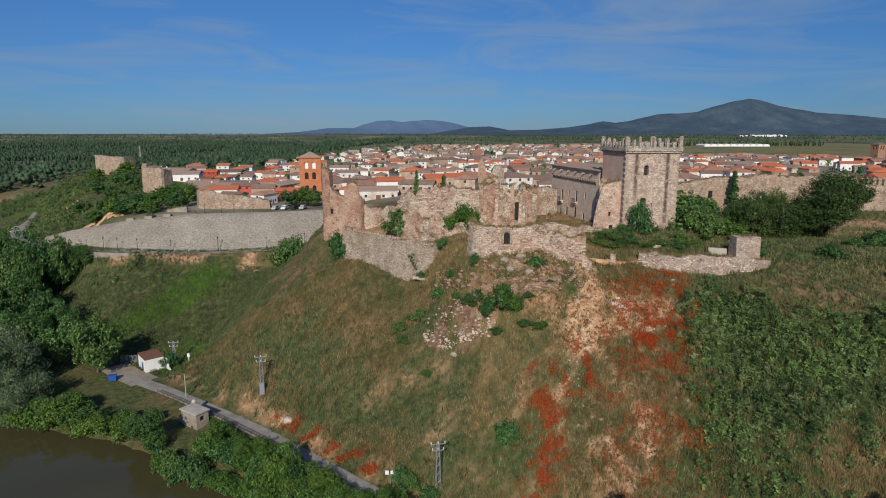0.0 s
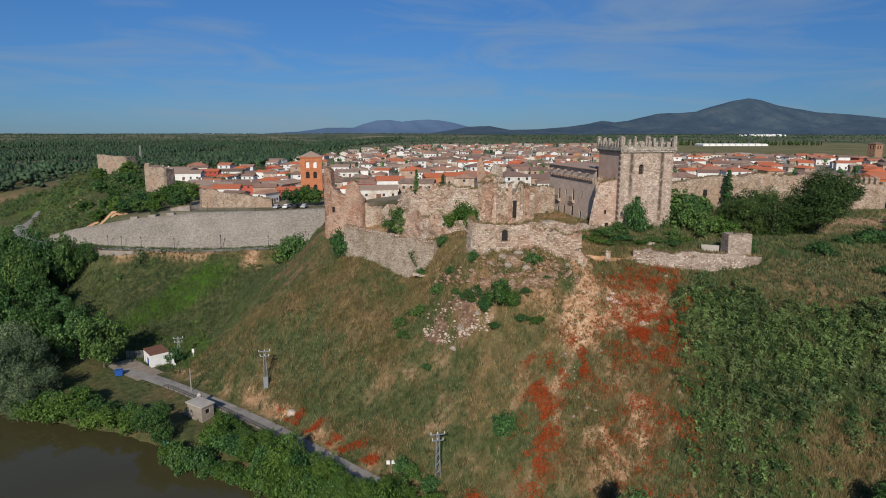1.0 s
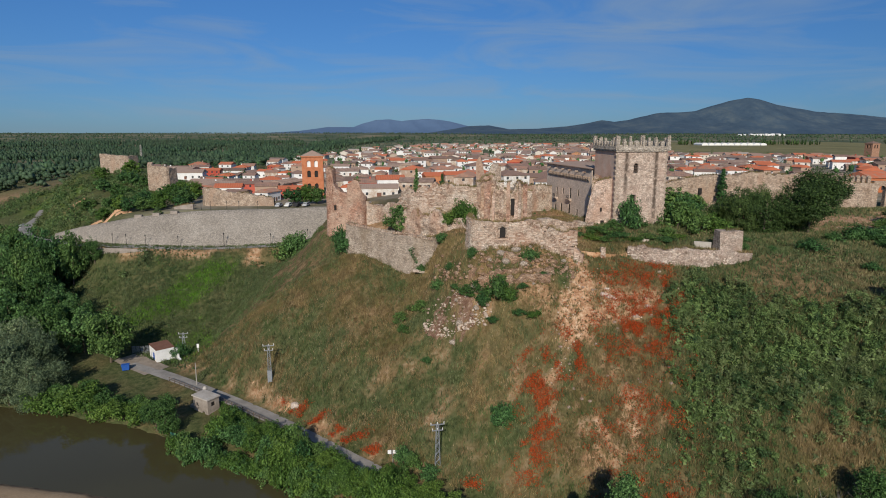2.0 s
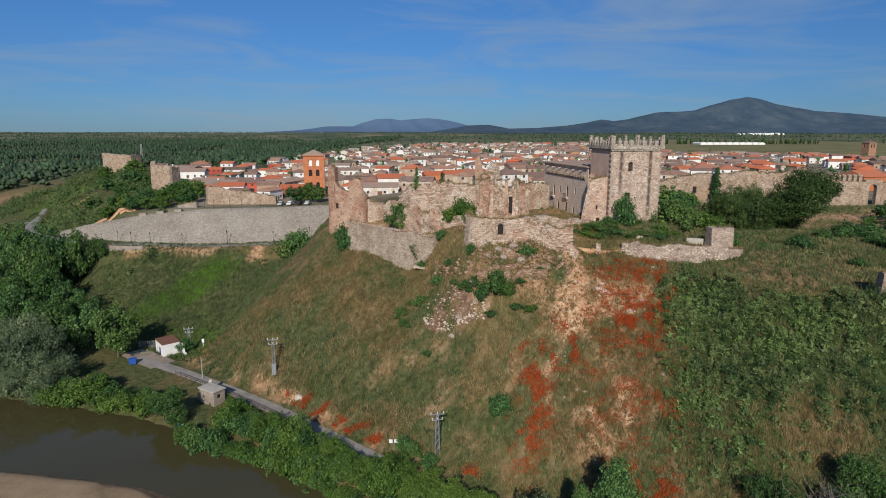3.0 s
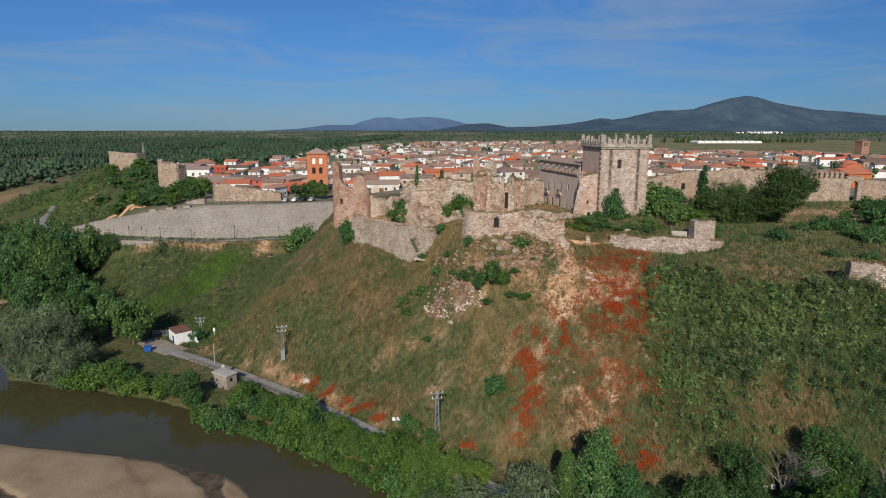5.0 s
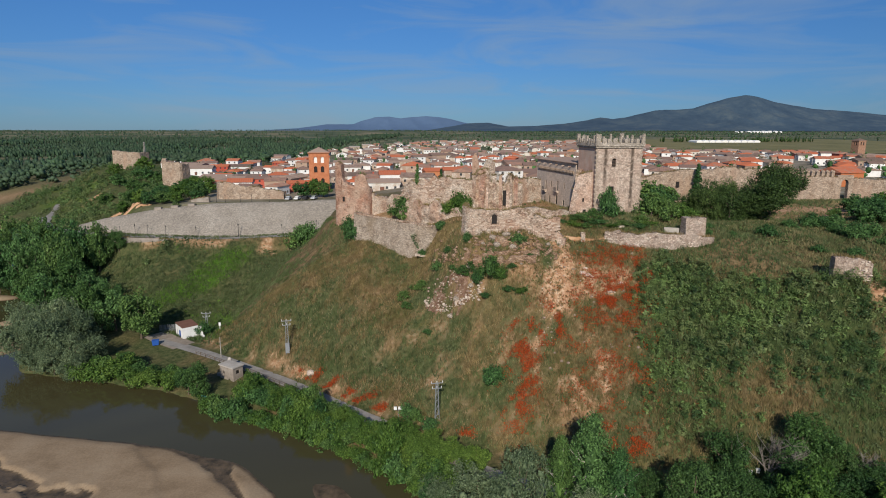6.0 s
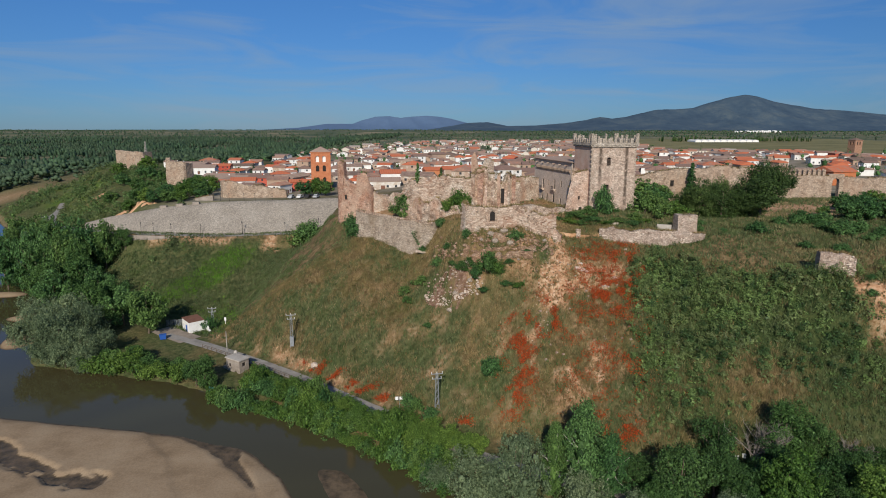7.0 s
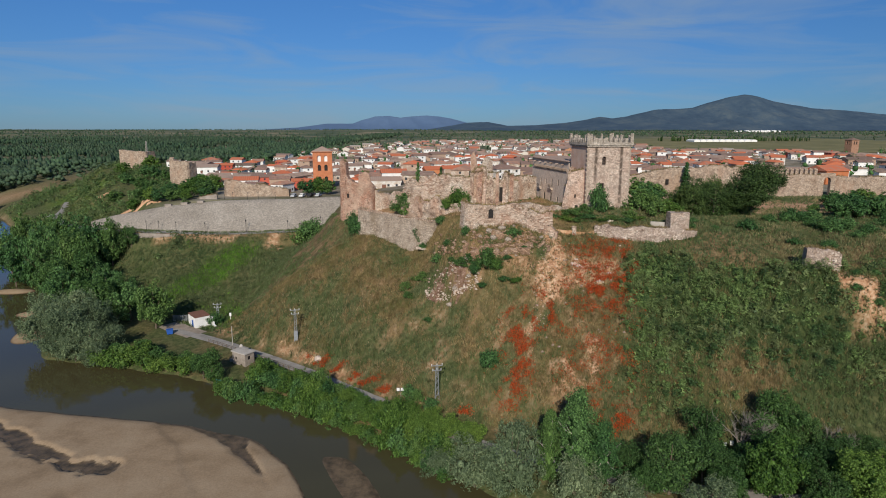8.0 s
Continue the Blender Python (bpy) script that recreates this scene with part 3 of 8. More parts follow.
def land_z(x, y):
    """The land's height, past the fine part too."""
    x, y = np.asarray(x, float), np.asarray(y, float)
    cx, cy = np.clip(x, GX[0], GX[-1] - 0.01), np.clip(y, GY[0], GY[-1] - 0.01)
    u, v = (cx - GX[0]) / 2.0, (cy - GY[0]) / 2.0
    i, j = u.astype(int), v.astype(int)
    u, v = u - i, v - j
    z = (ZZ[j, i] * (1 - u) + ZZ[j, i + 1] * u) * (1 - v) + (ZZ[j + 1, i] * (1 - u) + ZZ[j + 1, i + 1] * u) * v
    far = step(760, 3200, y)
    return z * (1 - far) + (39 + 5 * value_noise(x, y, 700, 2)) * far


def zat(x, y):
    return float(land_z(np.array([x]), np.array([y]))[0])


def spaced(lo, hi, fine_lo, fine_hi, fine, grow=1.13):
    mid = list(np.arange(fine_lo, fine_hi, fine))
    d, v, right, left = fine, mid[-1], [], []
    while v < hi:
        d *= grow
        v += d
        right.append(v)
    d, v = fine, mid[0]
    while v > lo:
        d *= grow
        v -= d
        left.append(v)
    return np.array(left[::-1] + mid + right)


gx, gy = spaced(-4900, 4900, -165, 135, 1.4), spaced(-900, 4900, 42, 235, 1.4)
gx = np.sort(np.r_[gx[(gx < -316) | (gx >= -165)], np.arange(-314, -165.5, 4.0)])
gy = np.sort(np.r_[gy[(gy < 235.5) | (gy > 432)], np.arange(238, 430, 4.0)])
mx, my = np.meshgrid(gx, gy)
mz = land_z(mx.ravel(), my.ravel())
nx, ny = len(gx), len(gy)
q = (np.arange(ny - 1)[:, None] * nx + np.arange(nx - 1)[None, :]).ravel()
land_mesh = mesh_of("ground", np.c_[mx.ravel(), my.ravel(), mz], np.c_[q, q + 1, q + nx + 1, q + nx])
land_mesh.polygons.foreach_set("use_smooth", np.ones(len(land_mesh.polygons), bool))


# what grows where, 0 to 1
def ridge_side(x, y):
    """How far to the front (+) or to the lush western flank (-) of the spur's ridge."""
    return x - np.interp(y, RIDGE_Y, RIDGE_X) + 1.0 * value_noise(x, y, 5, 66)


def cover(x, y):
    """How dry, how bare, how scrubby, how sandy, how built up, how lush the land is."""
    n1, n2, n3, n4 = fbm(x, y, 22, 31), fbm(x, y, 6, 41), fbm(x, y, 60, 51), fbm(x, y, 2.6, 45, 2)
    toe, crest, bank = line_y(TOE, x), line_y(CREST, x), line_y(BANK, x)
    up = np.clip((y - toe) / np.maximum(crest - toe, 1), -0.5, 1.6)
    front = step(-2.2, 1.2, ridge_side(x, y))
    middle_green = np.exp(-(((x - 4) / 12) ** 4)) * step(0.88, 0.7, up)
    dry = front * step(58, 44, x) * (0.42 + 0.26 * step(0.2, 0.7, up)) * (1 - 0.85 * middle_green) + front * (0.75 * n1 + 0.75 * n2 + 0.5 * n4)
    redbank = step(13, 18, x) * step(46, 41, x - 0.3 * (y - 97)) * step(0.04, 0.2, up) * step(1.02, 0.9, up)
    dry = np.clip(np.maximum(dry, redbank * (0.42 + 1.1 * n2 + 0.9 * n4)), 0, 1)
    dry = np.maximum(dry, np.clip(0.9 * step(0.93, 0.985, up) * step(1.1, 1.0, up) * step(-125, -110, x) * step(-40, -50, x) + 0.6 * n2, 0, 1) * step(-40, -50, x))
    dry = np.maximum(dry, step(50, 62, x) * np.clip(0.55 * step(0.95, 1.1, up) + 1.1 * n1 + 0.6 * n2, 0, 0.85))
    dry = np.maximum(dry, np.exp(-(((x - 61.5) / 9.5) ** 2 + ((y - 81) / 5.5) ** 2) ** 1.5))
    dry = np.maximum(dry, step(-122, -138, x) * step(0.25, 0.55, up) * np.clip(0.45 + 1.6 * n1 + 0.6 * n2, 0, 0.85))
    foot = np.minimum(np.abs(y - np.interp(x, [96, 112, 122, 135], [156.5, 156, 152.5, 149])) / 3.2 + 9 * (x < 95), np.abs(y - np.interp(x, [97, 103, 110, 118], [134, 130.2, 126.5, 124])) / 1.3 + 9 * ((x < 97) | (x > 116)))
    field = np.exp(-(((x + 345) / 42) ** 2 + ((y - 452) / 30) ** 2) ** 2)
    dry = np.maximum(dry, field)
    tw = np.interp(y, [94, 99.5, 102.5, 106, 110, 116], [1.4, 2.2, 3.0, 3.9, 4.2, 2.9])
    track = np.exp(-(((x - np.interp(y, [94, 99.5, 102.5, 106, 110, 115.5], [20, 22, 24.4, 26.4, 27.4, 27.6]) + 1.4 * n2) / tw) ** 4)) * step(92, 99, y) * step(119, 116.5, y)
    bare = np.clip(1.9 * track + 1.0 * n2 + 1.5 * n4 - 0.6, 0, 1) * step(0.10, 0.4, track)
    for sx, sy, sr in ((32, 93.1, 1.6), (32.4, 89.2, 2.3), (35.6, 90.1, 1.4), (29.3, 84.8, 2.0), (29, 100.3, 1.8), (31.8, 96.5, 1.7), (21.2, 105.7, 1.4), (20.1, 94.4, 1.6), (32.8, 109.2, 2.4), (40.1, 107, 1.5), (24.5, 88, 1.2), (18.5, 98.5, 1.2)):
        bare = np.maximum(bare, np.clip(1.5 * np.exp(-(((x - sx) / sr) ** 2 + ((y - sy) / sr) ** 2)) + 1.2 * n4 + 0.5 * n2 - 0.6, 0, 0.8) * step(3.2 * sr, 1.2 * sr, np.hypot(x - sx, y - sy)))
    patch = step(15, 24, x) * step(50, 42, x) * step(0.08, 0.3, up) * step(1.0, 0.85, up)
    bare = np.maximum(bare, patch * np.clip(2.0 * (fbm(x, y, 8, 61) - 0.02) + 2.4 * n4 + 0.8 * n2 + 0.25 * step(98, 103, y) * step(31, 33, x), 0, 0.9))
    bare = np.maximum(bare, step(-30, 0, x) * step(26, 18, x) * step(0.05, 0.2, up) * step(0.9, 0.7, up) * np.clip(1.6 * (fbm(x, y, 7, 63) - 0.22) + 0.8 * n4, 0, 0.6))
    bare = np.maximum(bare, step(3.0, 0.8, np.abs(y - toe - 1.8)) * step(-80, -62, x) * step(4, -8, x) * np.clip(0.50 + 1.3 * n2 + 0.8 * n4, 0, 0.8))
    scar = step(79, 84, x + 1.5 * n2) * step(97, 94, y) * step(84.5, 88, y + 2 * n2) * np.clip(0.38 + 2.4 * n2 + 1.8 * n4, 0, 1)
    bare = np.maximum(bare, scar)
    bare = np.maximum(bare, step(66, 84, x) * step(136, 142, y) * step(178, 168, y) * np.clip(0.70 + 1.4 * n3 + 0.8 * n2, 0, 1))
    bare = np.maximum(bare, step(-37, -30, x) * step(38, 30, x) * step(1, 5, y - crest) * step(200, 180, y) * np.clip(0.4 + 1.4 * n1 + 0.6 * n4, 0, 1))
    bare = np.maximum(bare, step(-1, 4, x) * step(27, 22, x) * step(0.72, 0.82, up) * step(1.05, 1.0, up) * np.clip(0.12 + 1.4 * n2 + 0.9 * n4, 0, 0.7))
    bare = np.maximum(bare, step(-100, -110, x) * step(-205, -190, x) * step(0.55, 0.8, up) * step(1.1, 1.0, up) * np.clip(2.5 * n1 + n2, 0, 1))
    bare = np.maximum(bare, step(-122, -112, x) * step(-48, -55, x) * step(0.88, 0.94, up) * step(1.03, 1.0, up) * np.clip(0.26 + 2.8 * n2 + 1.0 * n4, 0, 0.75))
    bare = np.maximum(bare, 0.55 * field)
    bare = np.maximum(bare, step(1.25, 0.75, foot + 0.5 * n2) * 0.95)
    scrub = step(38.5, 44, x - 0.4 * (y - 95) + 5 * n2 + 3 * n4) * step(0.02, 0.25, up) * step(1.2, 1.0, up) * np.clip(1.0 + 0.9 * n1 - 0.6 * step(0.5, 0.25, up), 0, 1)
    scrub = scrub * (1 - scar) * (1 - 0.85 * np.exp(-(((x - 61.5) / 9.5) ** 2 + ((y - 81) / 5.5) ** 2) ** 1.5))
    sand = step(bank + 0.4, bank - 0.6, y) * np.ones_like(x)
    town = step(200, 240, y) * step(-130, -100, x) * step(900, 700, y) + step(40, 60, x) * step(190, 210, y) * step(700, 500, y)
    lush = (1 - front) * step(1.5, 5, y - toe) * step(0.95, 0.85, up) * np.clip(np.exp(-(((x + 74 - 0.85 * (y - 193)) / 6.0) ** 2)) * 1.75 + 1.0 * fbm(x + 0.5 * y, y, 24, 55) - 0.15, 0, 1)
    lush = np.maximum(lush, step(-122, -138, x) * step(0.2, 0.45, up) * step(500, 440, y) * step(150, 175, y) * np.clip(0.42 + 1.5 * n1 + 0.8 * n2, 0, 0.8))
    return dry, np.clip(bare, 0, 1), np.clip(scrub, 0, 1), sand, np.clip(town, 0, 1), lush


masks = cover(mx.ravel(), my.ravel())
for key, val in zip(("dry", "bare", "scrub", "sand", "town", "lush"), masks):
    at_ = land_mesh.attributes.new(key, "FLOAT", "POINT")
    at_.data.foreach_set("value", np.asarray(val, np.float32))


def ground_material():
    m = bpy.data.materials.new("bluff_ground")
    m.use_nodes = True
    n, l = m.node_tree.nodes, m.node_tree.links
    b = n["Principled BSDF"]
    b.inputs["Roughness"].default_value, b.inputs["Specular IOR Level"].default_value = 0.95, 0.15
    tc = n.new("ShaderNodeTexCoord")

    def noise_col(s, cols, lo=0.35, hi=0.65, detail=8):
        k, r = n.new("ShaderNodeTexNoise"), n.new("ShaderNodeValToRGB")
        k.inputs["Scale"].default_value, k.inputs["Detail"].default_value, k.inputs["Roughness"].default_value = s, detail, 0.68
        l.new(tc.outputs["Object"], k.inputs["Vector"])
        e = r.color_ramp.elements
        while len(e) < len(cols):
            e.new(0.5)
        for i, c in enumerate(cols):
            e[i].position, e[i].color = lo + (hi - lo) * i / (len(cols) - 1), (*c, 1)
        l.new(k.outputs["Fac"], r.inputs["Fac"])
        return r.outputs["Color"], k.outputs["Fac"]

    def attr(key):
        a = n.new("ShaderNodeAttribute")
        a.attribute_name = key
        return a.outputs["Fac"]

    def mix(f, a, c):
        k = n.new("ShaderNodeMixRGB")
        l.new(f, k.inputs["Fac"])
        l.new(a, k.inputs["Color1"])
        l.new(c, k.inputs["Color2"])
        return k.outputs["Color"]
    grass, gf = noise_col(0.8, [(0.036, 0.050, 0.016), (0.072, 0.086, 0.032), (0.12, 0.118, 0.052)])
    lush, _ = noise_col(0.5, [(0.026, 0.064, 0.009), (0.054, 0.115, 0.014), (0.078, 0.150, 0.022)])
    dry, _ = noise_col(0.7, [(0.078, 0.056, 0.027), (0.160, 0.108, 0.052), (0.29, 0.196, 0.104)])
    bare, bf = noise_col(0.9, [(0.24, 0.115, 0.058), (0.43, 0.25, 0.14), (0.58, 0.41, 0.27)])
    scrub, _ = noise_col(0.5, [(0.014, 0.028, 0.009), (0.032, 0.052, 0.016), (0.07, 0.082, 0.028)])
    sand, sf = noise_col(0.12, [(0.21, 0.145, 0.085), (0.31, 0.222, 0.135), (0.365, 0.27, 0.172)], 0.3, 0.62)
    town, _ = noise_col(0.08, [(0.12, 0.11, 0.06), (0.26, 0.22, 0.16), (0.34, 0.30, 0.25)])
    far, _ = noise_col(0.005, [(0.055, 0.078, 0.044), (0.095, 0.118, 0.064), (0.17, 0.16, 0.092), (0.30, 0.245, 0.155)], 0.36, 0.66)
    pos = n.new("ShaderNodeSeparateXYZ")
    l.new(tc.outputs["Object"], pos.inputs[0])
    fr = n.new("ShaderNodeMapRange")
    fr.inputs["From Min"].default_value, fr.inputs["From Max"].default_value = 420, 760
    l.new(pos.outputs["Y"], fr.inputs["Value"])
    wet = n.new("ShaderNodeMapRange")
    wet.inputs["From Min"].default_value, wet.inputs["From Max"].default_value = 0.02, 0.22
    l.new(pos.outputs["Z"], wet.inputs["Value"])
    wetc = n.new("ShaderNodeRGB")
    wetc.outputs[0].default_value = (0.13, 0.085, 0.05, 1)
    sand = mix(wet.outputs["Result"], wetc.outputs[0], sand)
    c = mix(attr("dry"), grass, dry)
    c = mix(attr("lush"), c, lush)
    c = mix(attr("scrub"), c, scrub)
    c = mix(attr("bare"), c, bare)
    c = mix(attr("town"), c, town)
    c = mix(fr.outputs["Result"], c, far)
    c = mix(attr("sand"), c, sand)
    l.new(c, b.inputs["Base Color"])
    k = n.new("ShaderNodeTexNoise")
    k.inputs["Scale"].default_value, k.inputs["Detail"].default_value = 1.6, 8
    l.new(tc.outputs["Object"], k.inputs["Vector"])
    amount = n.new("ShaderNodeMath")
    amount.operation = "MULTIPLY_ADD"
    amount.inputs[1].default_value, amount.inputs[2].default_value = -0.55, 0.7
    l.new(attr("sand"), amount.inputs[0])
    bp = n.new("ShaderNodeBump")
    bp.inputs["Distance"].default_value = 0.35
    l.new(amount.outputs[0], bp.inputs["Strength"])
    l.new(k.outputs["Fac"], bp.inputs["Height"])
    l.new(bp.outputs["Normal"], b.inputs["Normal"])
    return m


tagged(part("ground", land_mesh, ground_material()), "grassy bluff with dry brown and green slopes above the river", "ground", kind="structure")

# ---- river ----
wm = bpy.data.materials.new("river_water")
wm.use_nodes = True
wb = wm.node_tree.nodes["Principled BSDF"]
wb.inputs["Base Color"].default_value = (0.062, 0.054, 0.024, 1)
wb.inputs["Roughness"].default_value, wb.inputs["IOR"].default_value = 0.06, 1.33
wtc, wno, wbu = (wm.node_tree.nodes.new("ShaderNode" + k) for k in ("TexCoord", "TexNoise", "Bump"))
wno.inputs["Scale"].default_value, wno.inputs["Detail"].default_value = 0.7, 4
wbu.inputs["Strength"].default_value, wbu.inputs["Distance"].default_value = 0.12, 0.04
wm.node_tree.links.new(wtc.outputs["Object"], wno.inputs["Vector"])
wm.node_tree.links.new(wno.outputs["Fac"], wbu.inputs["Height"])
wm.node_tree.links.new(wbu.outputs["Normal"], wb.inputs["Normal"])
wx, wy = np.meshgrid(np.linspace(-700, 700, 15), np.linspace(-700, 640, 15))
wq = (np.arange(14)[:, None] * 15 + np.arange(14)[None, :]).ravel()
tagged(part("river", mesh_of("river", np.c_[wx.ravel(), wy.ravel(), np.zeros(225)], np.c_[wq, wq + 1, wq + 16, wq + 15]), wm), "slow olive-brown river with sandbanks", "river", kind="structure")


# ---- sandbank ----
def sand_height(x, y):
    edge = np.interp(x, [-125, -101, -88, -73, -61.1, -54, -40, -35, -29, -25.4, -22.7, -15, 0], [112, 98, 95, 92, 90.4, 88.6, 83.2, 80, 73.4, 67.5, 62.5, 45, 15])
    d = edge - y + 0.5 * value_noise(x, y, 5, 15)
    z = np.where(d < 0, 0.16 * d, 0.40 * (1 - np.exp(-d / 2.2)) + 0.35 * step(4, 45, d))
    ridge = x - np.interp(y, [45, 62.6, 69.2, 79.1, 85.2, 90.3], [-36, -42.6, -46.1, -52.2, -58.5, -61.1]) + 0.8 * value_noise(x, y, 6, 17)
    z = z + 0.12 * step(0.9, -0.9, ridge) * step(0, 2, d) - 0.03 * np.exp(-((ridge - 1.2) / 1.0) ** 2)
    low = np.interp(x, [-60, -55, -45.7, -38.9, -32, -28.6], [91, 88.5, 82.1, 75.3, 68.3, 62.5])
    high = np.interp(x, [-60, -40, -38.2, -37, -33.7, -31.8, -30], [95, 90, 79.2, 77, 72.6, 69.2, 65])
    inside = np.minimum(y - low, high - y) + 0.9 * fbm(x, y, 2.5, 18, 3)
    wet = step(-0.4, 0.9, inside) * step(-61, -54, x) * step(-29, -31.5, x)
    z = z * (1 - wet) + wet * np.minimum(0.035, 0.16 * np.maximum(d, -0.5))
    axis = np.interp(x, [-110, -93, -82, -70, -62, -58], [94, 86, 78.8, 73, 71, 71])
    pool = np.abs(y - axis + 1.4 * value_noise(x, y, 6, 19)) / np.interp(x, [-110, -93, -76, -66, -60.5, -59], [3.0, 2.6, 2.9, 2.4, 1.8, 0.3]) + 0.9 * fbm(x + 0.7 * y, y, 2.2, 20, 3)
    hole = step(1.15, 0.75, pool) * step(-58.5, -60.5, x)
    z = z * (1 - hole) + hole * (0.05 + 0.05 * fbm(x, y, 1.5, 21, 2))
    runnel = np.abs(y - np.interp(x, [-66, -60, -50, -40, -33], [64, 60, 57, 55, 50]) + 1.0 * value_noise(x, y, 5, 23))
    z = z - 0.12 * step(1.0, 0.2, runnel) * step(-66, -62, x)
    mid = np.interp(y, [55, 62.5, 69, 76.5], [-9, -12.3, -15.7, -20])
    bar = -0.5 + 0.585 * np.exp(-((np.abs(x - mid + 0.8) / np.interp(y, [60, 69, 77.5], [5.2, 5.4, 4.2])) ** 4 + (np.abs(y - 63.5) / 15.4) ** 8))
    return np.maximum(z, bar) + 0.02 * fbm(x, y, 1.6, 24, 3)


def sand_material():
    m = bpy.data.materials.new("river_sand")
    m.use_nodes = True
    n, l = m.node_tree.nodes, m.node_tree.links
    b = n["Principled BSDF"]
    tc, pos = n.new("ShaderNodeTexCoord"), n.new("ShaderNodeSeparateXYZ")
    l.new(tc.outputs["Object"], pos.inputs[0])

    def ramp_of(scale, detail, cols, lo, hi):
        k, r = n.new("ShaderNodeTexNoise"), n.new("ShaderNodeValToRGB")
        k.inputs["Scale"].default_value, k.inputs["Detail"].default_value, k.inputs["Roughness"].default_value = scale, detail, 0.62
        l.new(tc.outputs["Object"], k.inputs["Vector"])
        while len(r.color_ramp.elements) < len(cols):
            r.color_ramp.elements.new(0.5)
        for i, c in enumerate(cols):
            r.color_ramp.elements[i].position, r.color_ramp.elements[i].color = lo + (hi - lo) * i / (len(cols) - 1), (*c, 1)
        l.new(k.outputs["Fac"], r.inputs["Fac"])
        return r.outputs["Color"], k.outputs["Fac"]
    dry, _ = ramp_of(0.10, 8, [(0.245, 0.172, 0.104), (0.318, 0.228, 0.142), (0.355, 0.262, 0.168)], 0.34, 0.62)
    wet, _ = ramp_of(0.5, 6, [(0.052, 0.040, 0.024), (0.105, 0.076, 0.046), (0.15, 0.105, 0.064)], 0.35, 0.65)
    fine, ff = ramp_of(2.6, 8, [(0.86, 0.86, 0.86), (1.06, 1.06, 1.06)], 0.35, 0.65)
    level = n.new("ShaderNodeMapRange")
    level.inputs["From Min"].default_value, level.inputs["From Max"].default_value = 0.06, 0.19
    l.new(pos.outputs["Z"], level.inputs["Value"])
    mx, mu = n.new("ShaderNodeMixRGB"), n.new("ShaderNodeMixRGB")
    l.new(level.outputs["Result"], mx.inputs["Fac"])
    l.new(wet, mx.inputs["Color1"])
    l.new(dry, mx.inputs["Color2"])
    mu.blend_type, mu.inputs["Fac"].default_value = "MULTIPLY", 1.0
    l.new(mx.outputs["Color"], mu.inputs["Color1"])
    l.new(fine, mu.inputs["Color2"])
    l.new(mu.outputs["Color"], b.inputs["Base Color"])
    rough = n.new("ShaderNodeMapRange")
    rough.inputs["To Min"].default_value, rough.inputs["To Max"].default_value = 0.45, 0.95
    l.new(level.outputs["Result"], rough.inputs["Value"])
    l.new(rough.outputs["Result"], b.inputs["Roughness"])
    b.inputs["Specular IOR Level"].default_value = 0.2
    wv = n.new("ShaderNodeTexWave")
    wv.inputs["Scale"].default_value, wv.inputs["Distortion"].default_value, wv.inputs["Detail"].default_value = 0.9, 9, 3
    l.new(tc.outputs["Object"], wv.inputs["Vector"])
    ad, bp = n.new("ShaderNodeMath"), n.new("ShaderNodeBump")
    ad.operation, ad.inputs[1].default_value = "MULTIPLY_ADD", 0.25
    l.new(wv.outputs["Fac"], ad.inputs[0])
    l.new(ff, ad.inputs[2])
    bp.inputs["Strength"].default_value, bp.inputs["Distance"].default_value = 0.25, 0.06
    l.new(ad.outputs[0], bp.inputs["Height"])
    l.new(bp.outputs["Normal"], b.inputs["Normal"])
    return m


sx_, sy_ = np.meshgrid(np.arange(-124, 0.1, 0.5), np.arange(22, 105, 0.5))
sn, sm_ = sx_.shape[1], sx_.shape[0]
sz_ = sand_height(sx_.ravel(), sy_.ravel())
sq = (np.arange(sm_ - 1)[:, None] * sn + np.arange(sn - 1)[None, :]).ravel()
sq = sq[(np.maximum(sz_[sq], sz_[sq + sn + 1]) > -0.3) & (sx_.ravel()[sq] > -0.78 * (sy_.ravel()[sq] + 33) - 8)]
sand_mesh = mesh_of("sandbank", np.c_[sx_.ravel(), sy_.ravel(), sz_], np.c_[sq, sq + 1, sq + sn + 1, sq + sn])
sand_mesh.polygons.foreach_set("use_smooth", np.ones(len(sand_mesh.polygons), bool))
tagged(part("sandbank", sand_mesh, sand_material()), "smooth pale brown sandbank with wet hollows", "sandbank", kind="structure")


